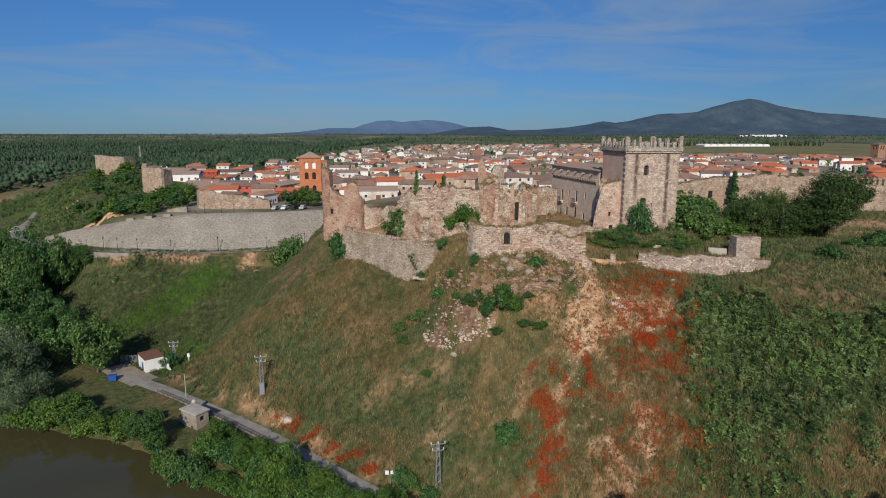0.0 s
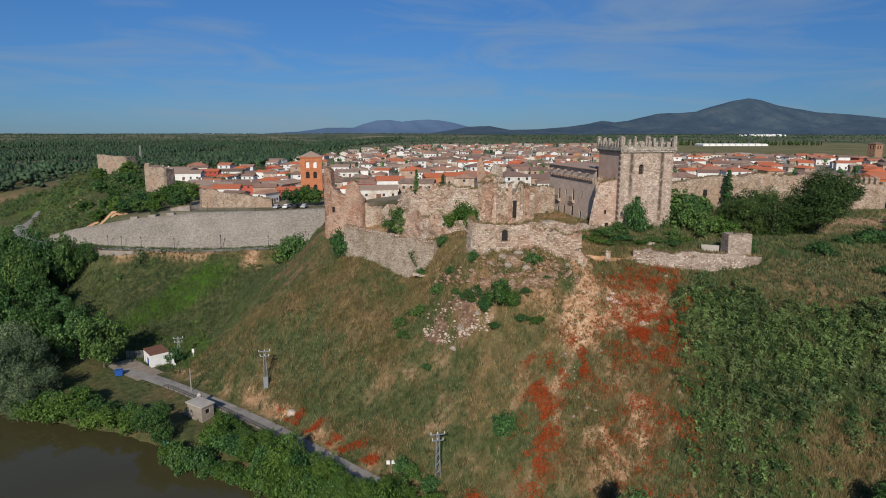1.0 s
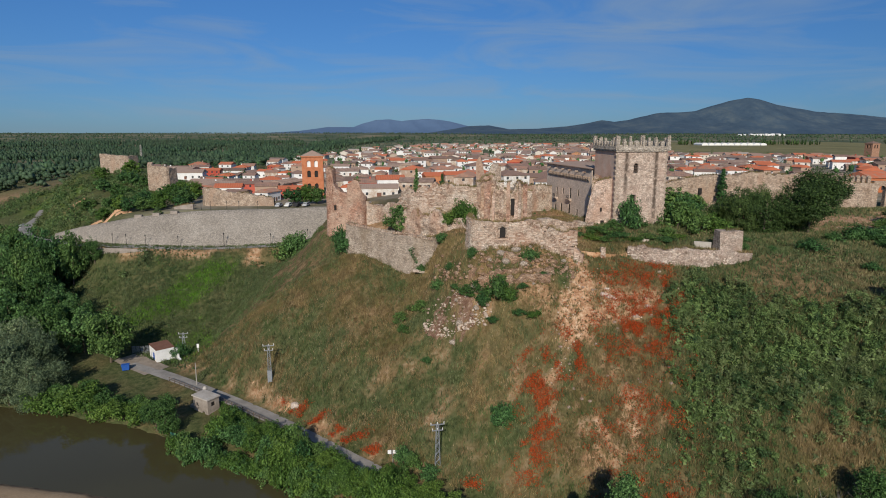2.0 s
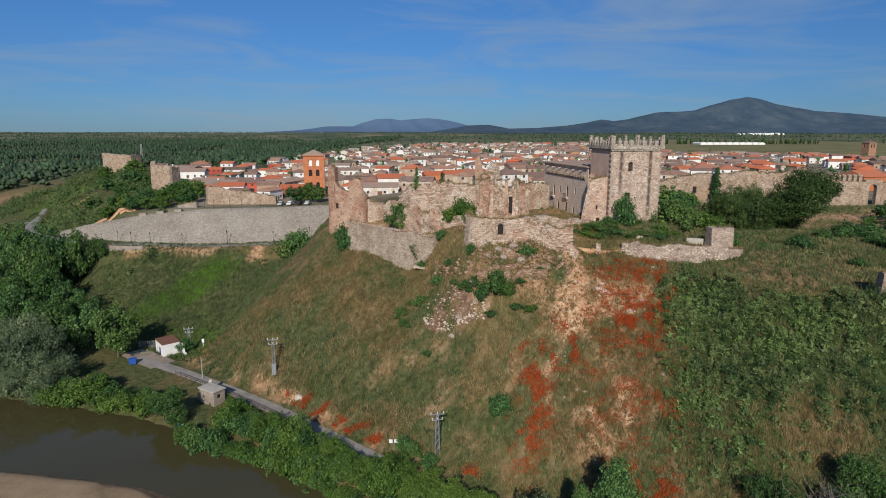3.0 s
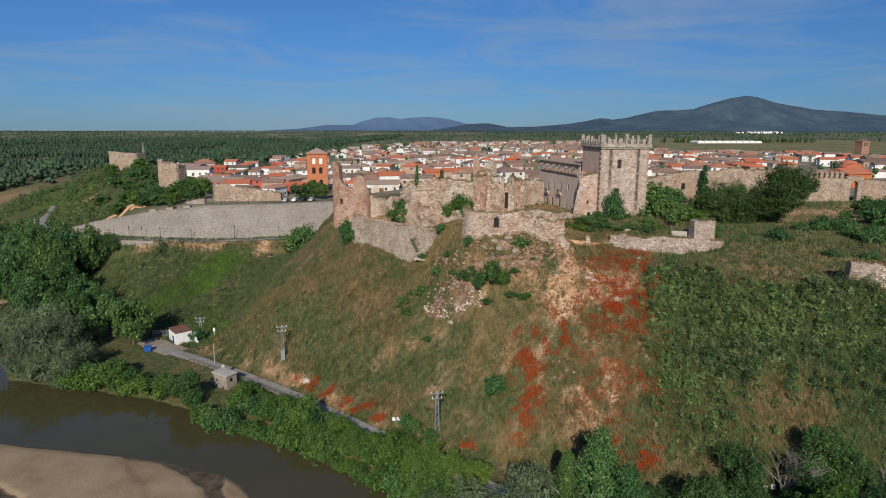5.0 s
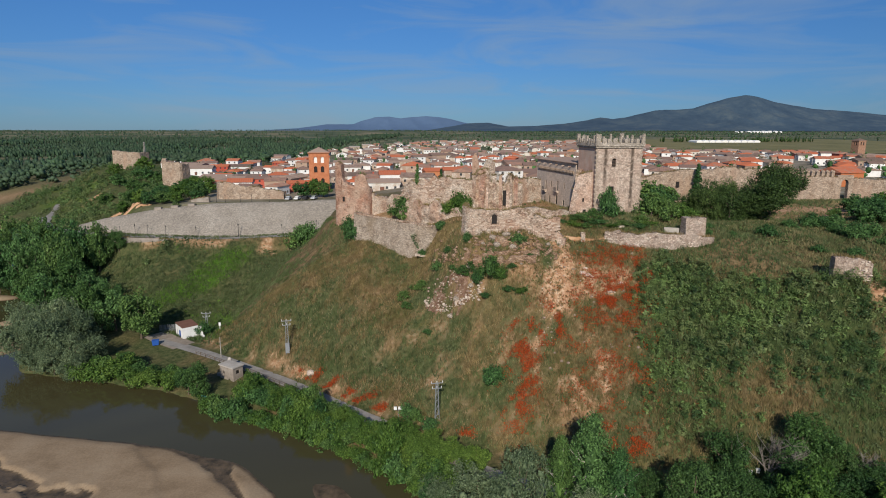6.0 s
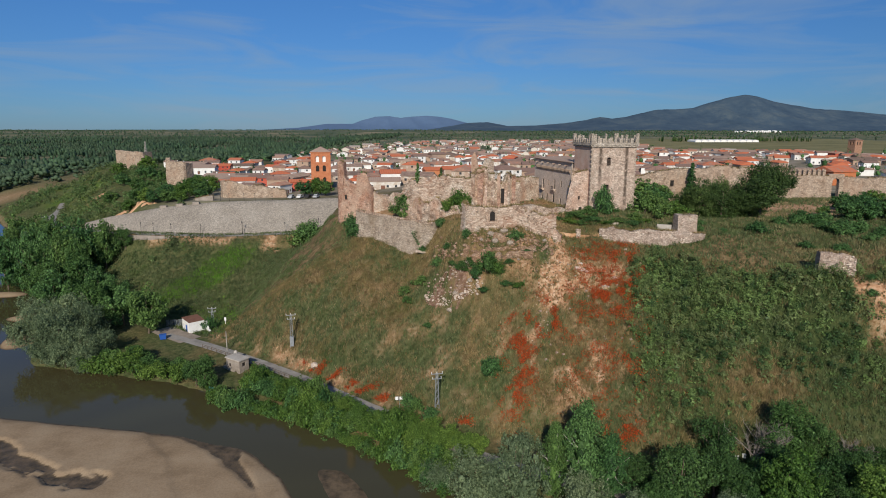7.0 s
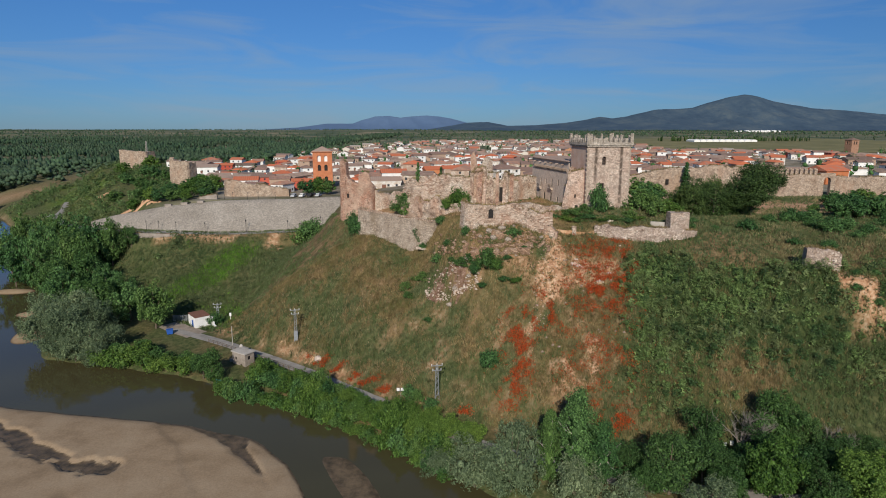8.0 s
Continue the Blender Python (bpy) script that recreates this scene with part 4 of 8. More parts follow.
# ---- roads ----
def strip(points, half, lift, name, mat, label, gap=2.0):
    pts = np.array(points, float)
    s = np.r_[0, np.cumsum(np.hypot(*np.diff(pts[:, :2], axis=0).T))]
    u = np.arange(0, s[-1], gap)
    x, y = np.interp(u, s, pts[:, 0]), np.interp(u, s, pts[:, 1])
    for _ in range(6):
        x[1:-1], y[1:-1] = (x[:-2] + 2 * x[1:-1] + x[2:]) / 4, (y[:-2] + 2 * y[1:-1] + y[2:]) / 4
    tx, ty = np.gradient(x), np.gradient(y)
    ln = np.hypot(tx, ty)
    ox, oy = -ty / ln, tx / ln
    rows = []
    for k in (-1, -0.33, 0.33, 1):
        w = half * k * (1 + 0.06 * value_noise(x, y, 6, 9 + (k > 0)))
        px, py = x + ox * w, y + oy * w
        base = np.interp(u, s, pts[:, 2])
        rows.append(np.c_[px, py, np.maximum(base, land_z(px, py)) + lift + 0.06 * (1 - abs(k))])
    v = np.concatenate([np.array(rows).transpose(1, 0, 2).reshape(-1, 3)])
    nrow = len(x)
    faces = []
    for i in range(nrow - 1):
        for k in range(3):
            a = i * 4 + k
            faces.append((a, a + 4, a + 5, a + 1))
    return tagged(part(name, mesh_of(name, v, faces), mat), label, "road", kind="structure"), (x, y, rows)


_, road_line = strip([p for p in ROAD if p[0] > -90], 1.75, 0.07, "road", ASPHALT, "narrow pale asphalt riverside road")
strip([(-84, 148.5, 2.8), (-78, 143.5, 2.8), (-71, 138.5, 2.75)], 3.4, 0.05, "yard", YARD, "worn gravel yard beside the pump house")
_, upper_line = strip([p for p in UPPER_ROAD if p[0] > -245], 2.4, 0.07, "upper_road", ASPHALT, "sloping road below the stone embankment")


# ---- masonry tools ----
WALL_TOPS = []


def ruin_mesh(name, pts, tops, bases, thick, seed=0, jag=0.5, lump=0.13, levels=12, gap=0.42, batter=0.06):
    """A broken wall along a line of x, y, with its top and foot heights at each point."""
    p = np.array(pts, float)
    s = np.r_[0, np.cumsum(np.hypot(*np.diff(p, axis=0).T))]
    u = np.linspace(0, s[-1], max(3, int(s[-1] / gap) + 1))
    x, y = np.interp(u, s, p[:, 0]), np.interp(u, s, p[:, 1])
    top, base = np.interp(u, s, np.broadcast_to(tops, s.shape) if np.ndim(tops) else np.full(len(s), tops)), np.interp(u, s, np.array(bases, float) * np.ones(len(s)))
    top = top + jag * (1.1 * value_noise(u, u * 0, 4.3, seed) + 0.9 * np.round(2 * value_noise(u, u * 0, 1.4, seed + 1)) / 2 - 0.9 * step(0.45, 0.75, value_noise(u, u * 0, 2.2, seed + 3)))
    top = np.maximum(top, base + 0.3)
    tx, ty = np.gradient(x), np.gradient(y)
    ln = np.hypot(tx, ty)
    ox, oy = ty / ln, -tx / ln
    verts = []
    for side in (1, -1):
        for k in range(levels):
            f = k / (levels - 1)
            z = base + (top - base) * f
            d = side * thick / 2 * (1 + batter * (1 - f) * 4) + lump * (0.8 * value_noise(u * 1.0 + 40 * side, z, 0.9, seed + 5) + 1.5 * value_noise(u + 9 * side, z, 3.2, seed + 6))
            zz = z + (0.25 * jag * value_noise(u + 70 * side, u * 0, 0.9, seed + 8) if k == levels - 1 else 0)
            verts.append(np.c_[x + ox * d, y + oy * d, zz])
    n = len(u)
    WALL_TOPS.append(np.c_[x, y, top])
    v = np.concatenate(verts)
    faces = []
    for k in range(levels - 1):
        for i in range(n - 1):
            a = k * n + i
            faces.append((a, a + 1, a + n + 1, a + n))
            b = (levels + k) * n + i
            faces.append((b + 1, b, b + n, b + n + 1))
    ta, tb = (levels - 1) * n, (2 * levels - 1) * n
    for i in range(n - 1):
        faces.append((ta + i, ta + i + 1, tb + i + 1, tb + i))
    for k in range(levels - 1):
        a, b = k * n, (levels + k) * n
        faces.append((a + n, b + n, b, a))
        a, b = a + n - 1, b + n - 1
        faces.append((a, b, b + n, a + n))
    return mesh_of(name, v, faces)


def ruin(name, label, mat, pts, tops, bases, thick, seed=0, category="castle wall", **kw):
    return tagged(part(name, ruin_mesh(name, pts, tops, bases, thick, seed, **kw), mat), label, category, group="castle ruins")


def facade(w, z0, z1, openings, deep=0.45):
    """A wall face in the local x, z plane, facing -y, with holes through it. openings: x0, x1, z0, z1, arched."""
    bm = bmesh.new()
    xs = sorted({0.0, w, *[o[0] for o in openings], *[o[1] for o in openings]})
    zs = sorted({z0, z1, *[o[2] for o in openings], *[o[3] for o in openings]})
    for xa, xb in zip(xs[:-1], xs[1:]):
        for za, zb in zip(zs[:-1], zs[1:]):
            cx, cz = (xa + xb) / 2, (za + zb) / 2
            if any(o[0] < cx < o[1] and o[2] < cz < o[3] for o in openings):
                continue
            bm.faces.new([bm.verts.new(q) for q in ((xa, 0, za), (xb, 0, za), (xb, 0, zb), (xa, 0, zb))])
    for xa, xb, za, zb, arched in openings:
        r = (xb - xa) / 2
        if arched:
            arc = [(xa + r - r * math.cos(a), zb - r + r * math.sin(a)) for a in np.linspace(0, math.pi, 9)]
            bm.faces.new([bm.verts.new((q[0], 0, q[1])) for q in ([(xa, zb)] + arc[4::-1])][::-1])
            bm.faces.new([bm.verts.new((q[0], 0, q[1])) for q in ([(xb, zb)] + arc[:3:-1])][::-1][::-1])
            rim = [(xa, za)] + arc + [(xb, za)]
        else:
            rim = [(xa, za), (xa, zb), (xb, zb), (xb, za)]
        for a, b in zip(rim, rim[1:] + rim[:1]):
            bm.faces.new([bm.verts.new(q) for q in ((a[0], 0, a[1]), (b[0], 0, b[1]), (b[0], deep, b[1]), (a[0], deep, a[1]))])
    bmesh.ops.remove_doubles(bm, verts=bm.verts, dist=0.001)
    bmesh.ops.recalc_face_normals(bm, faces=bm.faces)
    return bm


def panel(xa, xb, za, zb, y=0.4):
    return boxes((xa, xb, y, y + 0.08, za, zb))


# ---- the keep ----
KB, KC, KW, KD = 38.6, 58.3, 12.2, 12.4


def keep_material():
    m = material("keep_face", [(0.409, 0.298, 0.233), (0.549, 0.432, 0.349), (0.660, 0.558, 0.465)], 0.6, stones=0.42, course=(0.8, 0.40), joint=0.28, bump=0.5, stain=(0.47, 0.33, 0.26), pit_shade=0.55)
    n, l = m.node_tree.nodes, m.node_tree.links
    b = n["Principled BSDF"]
    src = b.inputs["Base Color"].links[0].from_socket
    tc, sp, no = n.new("ShaderNodeTexCoord"), n.new("ShaderNodeSeparateXYZ"), n.new("ShaderNodeTexNoise")
    no.inputs["Scale"].default_value, no.inputs["Detail"].default_value = 0.9, 6
    l.new(tc.outputs["Object"], sp.inputs[0])
    l.new(tc.outputs["Object"], no.inputs["Vector"])
    total = None
    for x0, zlow in ((2.4, 46.0), (9.7, 38.8)):
        d, a, g, h = (n.new("ShaderNodeMath") for _ in range(4))
        d.operation, d.inputs[1].default_value = "SUBTRACT", x0
        l.new(sp.outputs["X"], d.inputs[0])
        a.operation = "ABSOLUTE"
        l.new(d.outputs[0], a.inputs[0])
        r = n.new("ShaderNodeMapRange")
        r.inputs["From Min"].default_value, r.inputs["From Max"].default_value = 0.62, 0.18
        l.new(a.outputs[0], r.inputs["Value"])
        rz = n.new("ShaderNodeMapRange")
        rz.inputs["From Min"].default_value, rz.inputs["From Max"].default_value = zlow, zlow + 5
        l.new(sp.outputs["Z"], rz.inputs["Value"])
        g.operation = "MULTIPLY"
        l.new(r.outputs["Result"], g.inputs[0])
        l.new(rz.outputs["Result"], g.inputs[1])
        total = g.outputs[0] if total is None else total
        if total is not g.outputs[0]:
            h.operation = "MAXIMUM"
            l.new(total, h.inputs[0])
            l.new(g.outputs[0], h.inputs[1])
            total = h.outputs[0]
    f = n.new("ShaderNodeMath")
    f.operation = "MULTIPLY"
    nr = n.new("ShaderNodeMapRange")
    nr.inputs["From Min"].default_value, nr.inputs["From Max"].default_value, nr.inputs["To Max"].default_value = 0.30, 0.50, 0.92
    l.new(no.outputs["Fac"], nr.inputs["Value"])
    l.new(total, f.inputs[0])
    l.new(nr.outputs["Result"], f.inputs[1])
    mx = n.new("ShaderNodeMixRGB")
    l.new(f.outputs[0], mx.inputs["Fac"])
    l.new(src, mx.inputs["Color1"])
    mx.inputs["Color2"].default_value = (0.085, 0.062, 0.046, 1)
    l.new(mx.outputs["Color"], b.inputs["Base Color"])
    return m


def build_keep():
    keep = thing("castle_keep", "tall square limestone castle keep with broken battlements", "castle tower", (40.3, 134.0, 0), 9, "castle ruins")
    win, door = (4.2, 5.35, 52.7, 54.9, True), (3.75, 5.1, 45.3, 47.7, False)
    face = part("front_wall", facade(KW, KB, KC, [win, door], 0.7), keep_material(), keep, "pale stone front stained by rain")
    w = part("window", panel(*win[:4], 0.6), DARK, face)
    part("lattice", boxes(*[(win[0], win[1], 0.5, 0.53, z, z + 0.06) for z in np.arange(52.9, 54.6, 0.35)]), OLD_TILE, w, "brown wooden lattice")
    part("door", panel(*door[:4], 0.6), DARK, face, "dark doorway high above the ground")
    for nm, m, mat, lab, ops in (("side_wall", pose(0, KD, 0, 0, 0, -90), PINK_RENDER, "smooth reddish rendered side", []),
                                 ("side_wall", pose(KW, 0, 0, 0, 0, 90), KEEP_STONE, "", []),
                                 ("back_wall", pose(KW, KD, 0, 0, 0, 180), KEEP_STONE, "", [])):
        o = part(nm, facade(KD if nm == "side_wall" else KW, KB, KC, ops), mat, keep, lab)
        o.matrix_basis = m
    stones_ = []
    for wide in (0.13, 0.30):
        bm = boxes((-wide, wide, -0.05, 0.45, 0, 0.58))
        bmesh.ops.bevel(bm, geom=bm.edges, offset=0.03, segments=1, affect="EDGES")
        me = bpy.data.meshes.new("quoin")
        bm.to_mesh(me)
        bm.free()
        stones_.append(me)
    for x in (0, KW):
        for k in range(31):
            o = part("quoin", stones_[k % 2], KEEP_STONE, keep)
            o.location = (x, 0, KB + 0.62 * k)
    part("roof_deck", boxes((0.1, KW - 0.1, 0.1, KD - 0.1, KC - 0.3, KC)), CONCRETE, keep)
    o = 0.38
    part("cornice", boxes((-o, KW + o, -o, 0.02, KC - 0.75, KC - 0.35), (-o, KW + o, KD - 0.02, KD + o, KC - 0.75, KC - 0.35), (-o, 0.02, 0.02, KD - 0.02, KC - 0.75, KC - 0.35), (KW - 0.02, KW + o, 0.02, KD - 0.02, KC - 0.75, KC - 0.35)), PARAPET_STONE, keep)
    p = 0.55
    part("parapet", boxes((-o - 0.2, KW + o + 0.2, -o - 0.2, -o + p, KC - 0.35, KC + 0.45), (-o - 0.2, KW + o + 0.2, KD + o - p, KD + o + 0.2, KC - 0.35, KC + 0.45),
                          (-o - 0.2, -o + p, -o + p, KD + o - p, KC - 0.35, KC + 0.45), (KW + o - p, KW + o + 0.2, -o + p, KD + o - p, KC - 0.35, KC + 0.45)), PARAPET_STONE, keep)
    rr = random.Random(3)
    high = [2.4, 2.1, 1.2, 1.15, 2.2, 1.2, 2.15, 1.25, 2.4]
    for side in range(4):
        span = (KW if side % 2 == 0 else KD) + 2 * o
        for k in range(9):
            h = high[k] * rr.uniform(0.88, 1.06)
            wd = 0.85 if k in (0, 8) else 0.5 if h > 1.7 else 0.9
            c = -o + 0.3 + (span - 0.6) * k / 8
            at = {0: (c, -o + 0.15), 1: (-o + 0.15, c), 2: (c, KD + o - 0.15), 3: (KW + o - 0.15, c)}[side]
            bm = boxes((-wd / 2, wd / 2, -0.28, 0.28, 0, h))
            bmesh.ops.subdivide_edges(bm, edges=bm.edges, cuts=2)
            for v in bm.verts:
                v.co.x += rr.uniform(-0.06, 0.06)
                v.co.y += rr.uniform(-0.05, 0.05)
                if v.co.z > h * 0.7:
                    v.co.z -= rr.uniform(0, 0.22)
                    v.co.x *= 0.86
            m = part("merlon", bm, PARAPET_STONE, keep)
            m.matrix_basis = pose(*at, KC + 0.42, 0, 0, 90 * (side % 2))
    return keep


build_keep()


# ---- the palace wing ----
def build_palace():
    length, z0, z1 = 29.7, 37.6, 52.7
    a = math.degrees(math.atan2(149.2 - 178.0, 38.4 - 32.0))
    hall = thing("palace_wing", "grey-brown roofed palace wing with corbels and balconies", "castle building", (32.0, 178.0, 0), a, "castle ruins")
    up = [(s * length, s * length + w, zb, zb + h, False) for s, w, zb, h in ((0.085, 0.9, 44.2, 1.9), (0.245, 1.0, 43.4, 2.9), (0.40, 0.8, 44.7, 1.7), (0.56, 1.0, 43.9, 2.9), (0.735, 0.8, 45.0, 1.8))]
    low = [(s * length, s * length + w, zb, zb + h, ar) for s, w, zb, h, ar in ((0.12, 1.0, 38.9, 2.2, False), (0.225, 1.0, 38.9, 2.2, False), (0.36, 1.15, 39.2, 2.9, True), (0.54, 1.25, 39.7, 2.8, True), (0.715, 1.0, 39.9, 1.6, False))]
    face = part("front_wall", facade(length, z0, z1, up + low, 0.5), PALACE_WALL, hall, "grey-brown masonry in grazing light")
    for o in up + low:
        part("window" if o in up else "doorway", panel(*o[:4], 0.14), DARK, face)
    for o in (up[1], up[3]):
        b = part("balcony", boxes((o[0] - 0.5, o[1] + 0.5, -0.9, 0.0, o[2] - 0.25, o[2]), (o[0] - 0.3, o[1] + 0.3, -0.5, 0.0, o[2] - 0.7, o[2] - 0.25)), PALACE_WALL, hall, "small stone balcony")
        for x in np.linspace(o[0] - 0.45, o[1] + 0.42, 9):
            part("baluster", boxes((x, x + 0.04, -0.88, -0.84, o[2], o[2] + 0.9)), BLACK, b)
        part("railing", boxes((o[0] - 0.48, o[1] + 0.48, -0.9, -0.83, o[2] + 0.9, o[2] + 0.96)), BLACK, b)
    corbel = boxes((0, 0.42, -0.5, 0, 0.55, 1.2), (0.04, 0.38, -0.32, 0, 0.2, 0.55), (0.08, 0.34, -0.16, 0, -0.1, 0.2))
    cm = bpy.data.meshes.new("corbel")
    corbel.to_mesh(cm)
    corbel.free()
    for k in range(27):
        c = part("corbel", cm, STONE, hall)
        c.location = (2.2 + k * 1.0, 0, 49.4)
    for k in range(6):
        part("rain_spout", boxes((3 + k * 4.6, 3.35 + k * 4.6, -1.0, 0.1, 51.55, 51.85)), STONE, hall)
    depth = 9.5
    for m, w in ((pose(length, 0, 0, 0, 0, 90), depth), (pose(length, depth, 0, 0, 0, 180), length), (pose(0, depth, 0, 0, 0, -90), depth)):
        o = part("side_wall", facade(w, z0, z1, []), PALACE_WALL, hall)
        o.matrix_basis = m
    bm = bmesh.new()
    for xa in np.arange(-0.5, length + 0.4, 0.62):
        v = box(bm, xa, xa + 0.5, -0.7, depth + 0.7, 52.72, 52.9)
        for q in v:
            if q.co.y > 0:
                q.co.z += 0.25
    v = box(bm, -0.45, length + 0.45, -0.6, depth + 0.6, 52.69, 52.76)
    for q in v:
        if q.co.y > 0:
            q.co.z += 0.25
    part("roof", bm, OLD_TILE, hall, "brown clay tile lean-to roof")
    return hall


build_palace()

# ---- curtain walls and ruins ----
pink = ruin("ruined_wall", "broken pink plastered wall climbing to the keep", PLASTER, [(34.8, 138.4), (35.7, 138.1), (36.6, 137.8), (40.3, 136.6)], [41.5, 47.0, 50.6, 51.4], 38.5, 2.2, 1, jag=0.35)
# solid dark blocks in place of shaded openings
for x, z, w, h in ((37.6, 43.6, 0.35, 0.9), (37.8, 40.6, 0.75, 0.9)):
    part("opening", boxes((x, x + w, 135.9, 136.4, z, z + h)), DARK, pink, "dark block standing in for a small shaded opening")
ruin("ruined_wall", "broken wall stub beside the palace wing", STONE, [(37.2, 140.5), (39.6, 146.0)], [50.8, 51.8], 39, 1.4, 2, jag=0.3)
ruin("ruined_tower", "tall broken corner tower of pink brick and stone", BRICKWORK, [(-30.6, 170.0), (-31.2, 166.4), (-31.0, 164.3), (-29.5, 163.6), (-29.35, 163.55), (-28.6, 163.35), (-27.0, 163.0), (-25.6, 162.8), (-25.4, 162.75), (-22.5, 162.6), (-22.3, 162.7), (-21.7, 163.6), (-21.6, 166.0)],
     [46.0, 48.5, 52.5, 52.2, 48.4, 46.6, 45.4, 45.2, 48.1, 48.3, 45.4, 44.6, 42.5], 30.5, 2.0, 4, jag=0.5, lump=0.15, gap=0.2, levels=24, category="castle tower")
# dark block for the shade of a hole; the wall is not cut
part("arrow_slit", boxes((-29.5, -28.9, 162.1, 162.5, 40.6, 41.9)), DARK, bpy.data.objects["ruined_tower"], "dark block standing in for a shaded hole in the masonry")
ruin("ruined_wall", "low grassy stone wall inside the castle", STONE, [(-21.6, 164.5), (-16, 163.0), (-10.5, 158)], [42.6, 42.2, 42.6], 36, 1.8, 14, jag=0.7)
long_curtain = ruin("curtain_wall", "long pale curtain wall of coursed stone", STONE, [(-10.6, 155.5), (-7, 151.5), (-2.5, 150), (4, 149), (10.2, 148.5)], [45.0, 47.0, 48.2, 48.6, 48.2], 39, 1.6, 16, jag=0.8, lump=0.2, gap=0.3, levels=16)
ruin("curtain_wall", "ruined stone hall wall with broken bays", STONE, [(9.4, 146.5), (11.2, 146.2), (13.6, 146), (14.2, 146), (16.6, 146), (17.6, 146), (18.4, 146), (19.4, 146.2), (21.5, 147)], [48.6, 50.6, 50.2, 48.2, 48.8, 46.4, 47.0, 49.4, 48.2], 40, 1.6, 18, jag=0.9, lump=0.38, gap=0.26, levels=18)
for k, (x, w, tp, y) in enumerate(((9.6, 1.0, 50.4, 145.4), (11.7, 1.6, 50.9, 145.0), (13.3, 0.7, 48.4, 145.3), (15.2, 1.1, 49.9, 145.0), (16.9, 0.9, 50.7, 144.9), (18.9, 0.8, 49.2, 144.9), (19.8, 0.6, 50.2, 145.0), (21.2, 1.0, 49.8, 145.6))):
    ruin("wall_pier", "worn brick and stone buttress of the ruined hall", (STONE, BRICKWORK, PLASTER)[k % 3], [(x - w / 2, y), (x + w / 2, y - 0.1)], [tp - 0.9 * (k % 3), tp - 0.5 * ((k + 1) % 2)], 39.5, 1.3, 22 + k, jag=0.7, lump=0.42, batter=0.10, gap=0.22, levels=20)
hall = ruin("curtain_wall", "ragged inner wall of the ruined hall", STONE, [(12, 150.5), (16, 150.2), (20, 150.5), (23.5, 151.5)], [45.0, 48.4, 47.6, 46.4], 39.5, 1.4, 27, jag=1.5, lump=0.3)
# dark block coloured as the gap's shade
part("doorway", boxes((17.6, 18.5, 144.6, 145.4, 41.6, 45.6)), DARK, hall, "dark block standing in for the shaded gap between the buttresses")
ruin("ruined_wall", "tall broken fin of an inner building", STONE, [(11.2, 182.5), (12.6, 182), (13.4, 182), (14.6, 182), (16.0, 182), (18.2, 183)], [54.0, 54.8, 49.6, 50.2, 53.8, 52.6], 38, 1.8, 31, jag=1.2)
ruin("curtain_wall", "coursed stone wall joining the palace wing", STONE, [(22.4, 164), (26.5, 167), (31.8, 170)], [47.0, 46.8, 46.4], 37.5, 1.5, 33, jag=0.4)
ruin("ruined_wall", "rubble face below the curtain wall", STONE, [(-10.5, 152), (-4, 146.5), (3, 141.5), (7, 139)], [42.4, 41.4, 41.6, 41.8], 35.5, 2.2, 36, jag=1.2, lump=0.28, gap=0.26, levels=20)
apse = ruin("round_bastion", "rounded limestone wall with an arched niche", STONE, [(6.9, 128), (6.3, 123), (7.3, 120.4), (10, 119.4), (14, 119.2), (20, 119.2)], [43.9, 44.1, 44.0, 43.8, 43.7, 44.0], 33.5, 1.6, 38, jag=0.22, lump=0.14, category="castle wall")
step_wall = ruin("ruined_wall", "eroded limestone wall stepping down the bluff", STONE, [(19.8, 119.2), (23, 118.8), (28.4, 117.8)], [43.6, 42.6, 40.9], 33.5, 1.7, 40, jag=0.7, lump=0.3)
ruin("ruined_wall", "coursed stone wall above the terrace", STONE, [(18, 128.0), (27, 130.0), (35, 132.5)], [42.8, 42.3, 41.6], 38, 1.4, 42, jag=0.4)
bast = ruin("sloping_bastion", "sloping grey rubble bastion overgrown at its foot", GREY_WALL, [(-23.8, 150.8), (-19, 147.2), (-12, 142.8), (-2.0, 137.6), (0.6, 140.5)], [38.7, 38.0, 37.3, 36.9, 37.0], 21.5, 2.2, 44, jag=0.12, lump=0.12, batter=0.10, levels=10)
for k in range(36):
    u = k / 35
    x, y, z = -23.8 + u * 21.8, 149.4 - u * 13.1, 38.75 - 1.85 * u ** 0.8
    part("coping_stone", boxes((x - 0.22, x + 0.22, y - 0.35, y + 0.25, z - 0.2, z + 0.36 + 0.05 * (k % 3))), STONE, bast)
retaining = ruin("retaining_wall", "long low rubble retaining wall on the bluff", RUBBLE, [(39.3, 118.6), (42, 117), (46, 116.4), (56.5, 115.6), (63.8, 116.4)], [38.6, 38.9, 38.6, 38.4, 37.9], 31.5, 1.6, 46, jag=0.3, lump=0.3, batter=0.14)
ruin("wall_pier", "square stone pier at the retaining wall's end", RUBBLE, [(57.4, 118.2), (62.0, 118.2)], [42.2, 42.2], 37.4, 3.0, 48, jag=0.15, lump=0.1)
ruin("low_wall", "low clay-coloured wall beside a footpath", CLAY_EARTH, [(28.6, 118.2), (34, 118.4), (39.6, 118.6)], [37.9, 37.4, 37.3], 33.8, 0.9, 50, jag=0.3)
ruin("stone_post", "squat stone post on the footpath wall", STONE, [(33.4, 118.2), (34.4, 118.2)], [38.6, 38.5], 35.5, 0.9, 52, jag=0.1, gap=0.3)
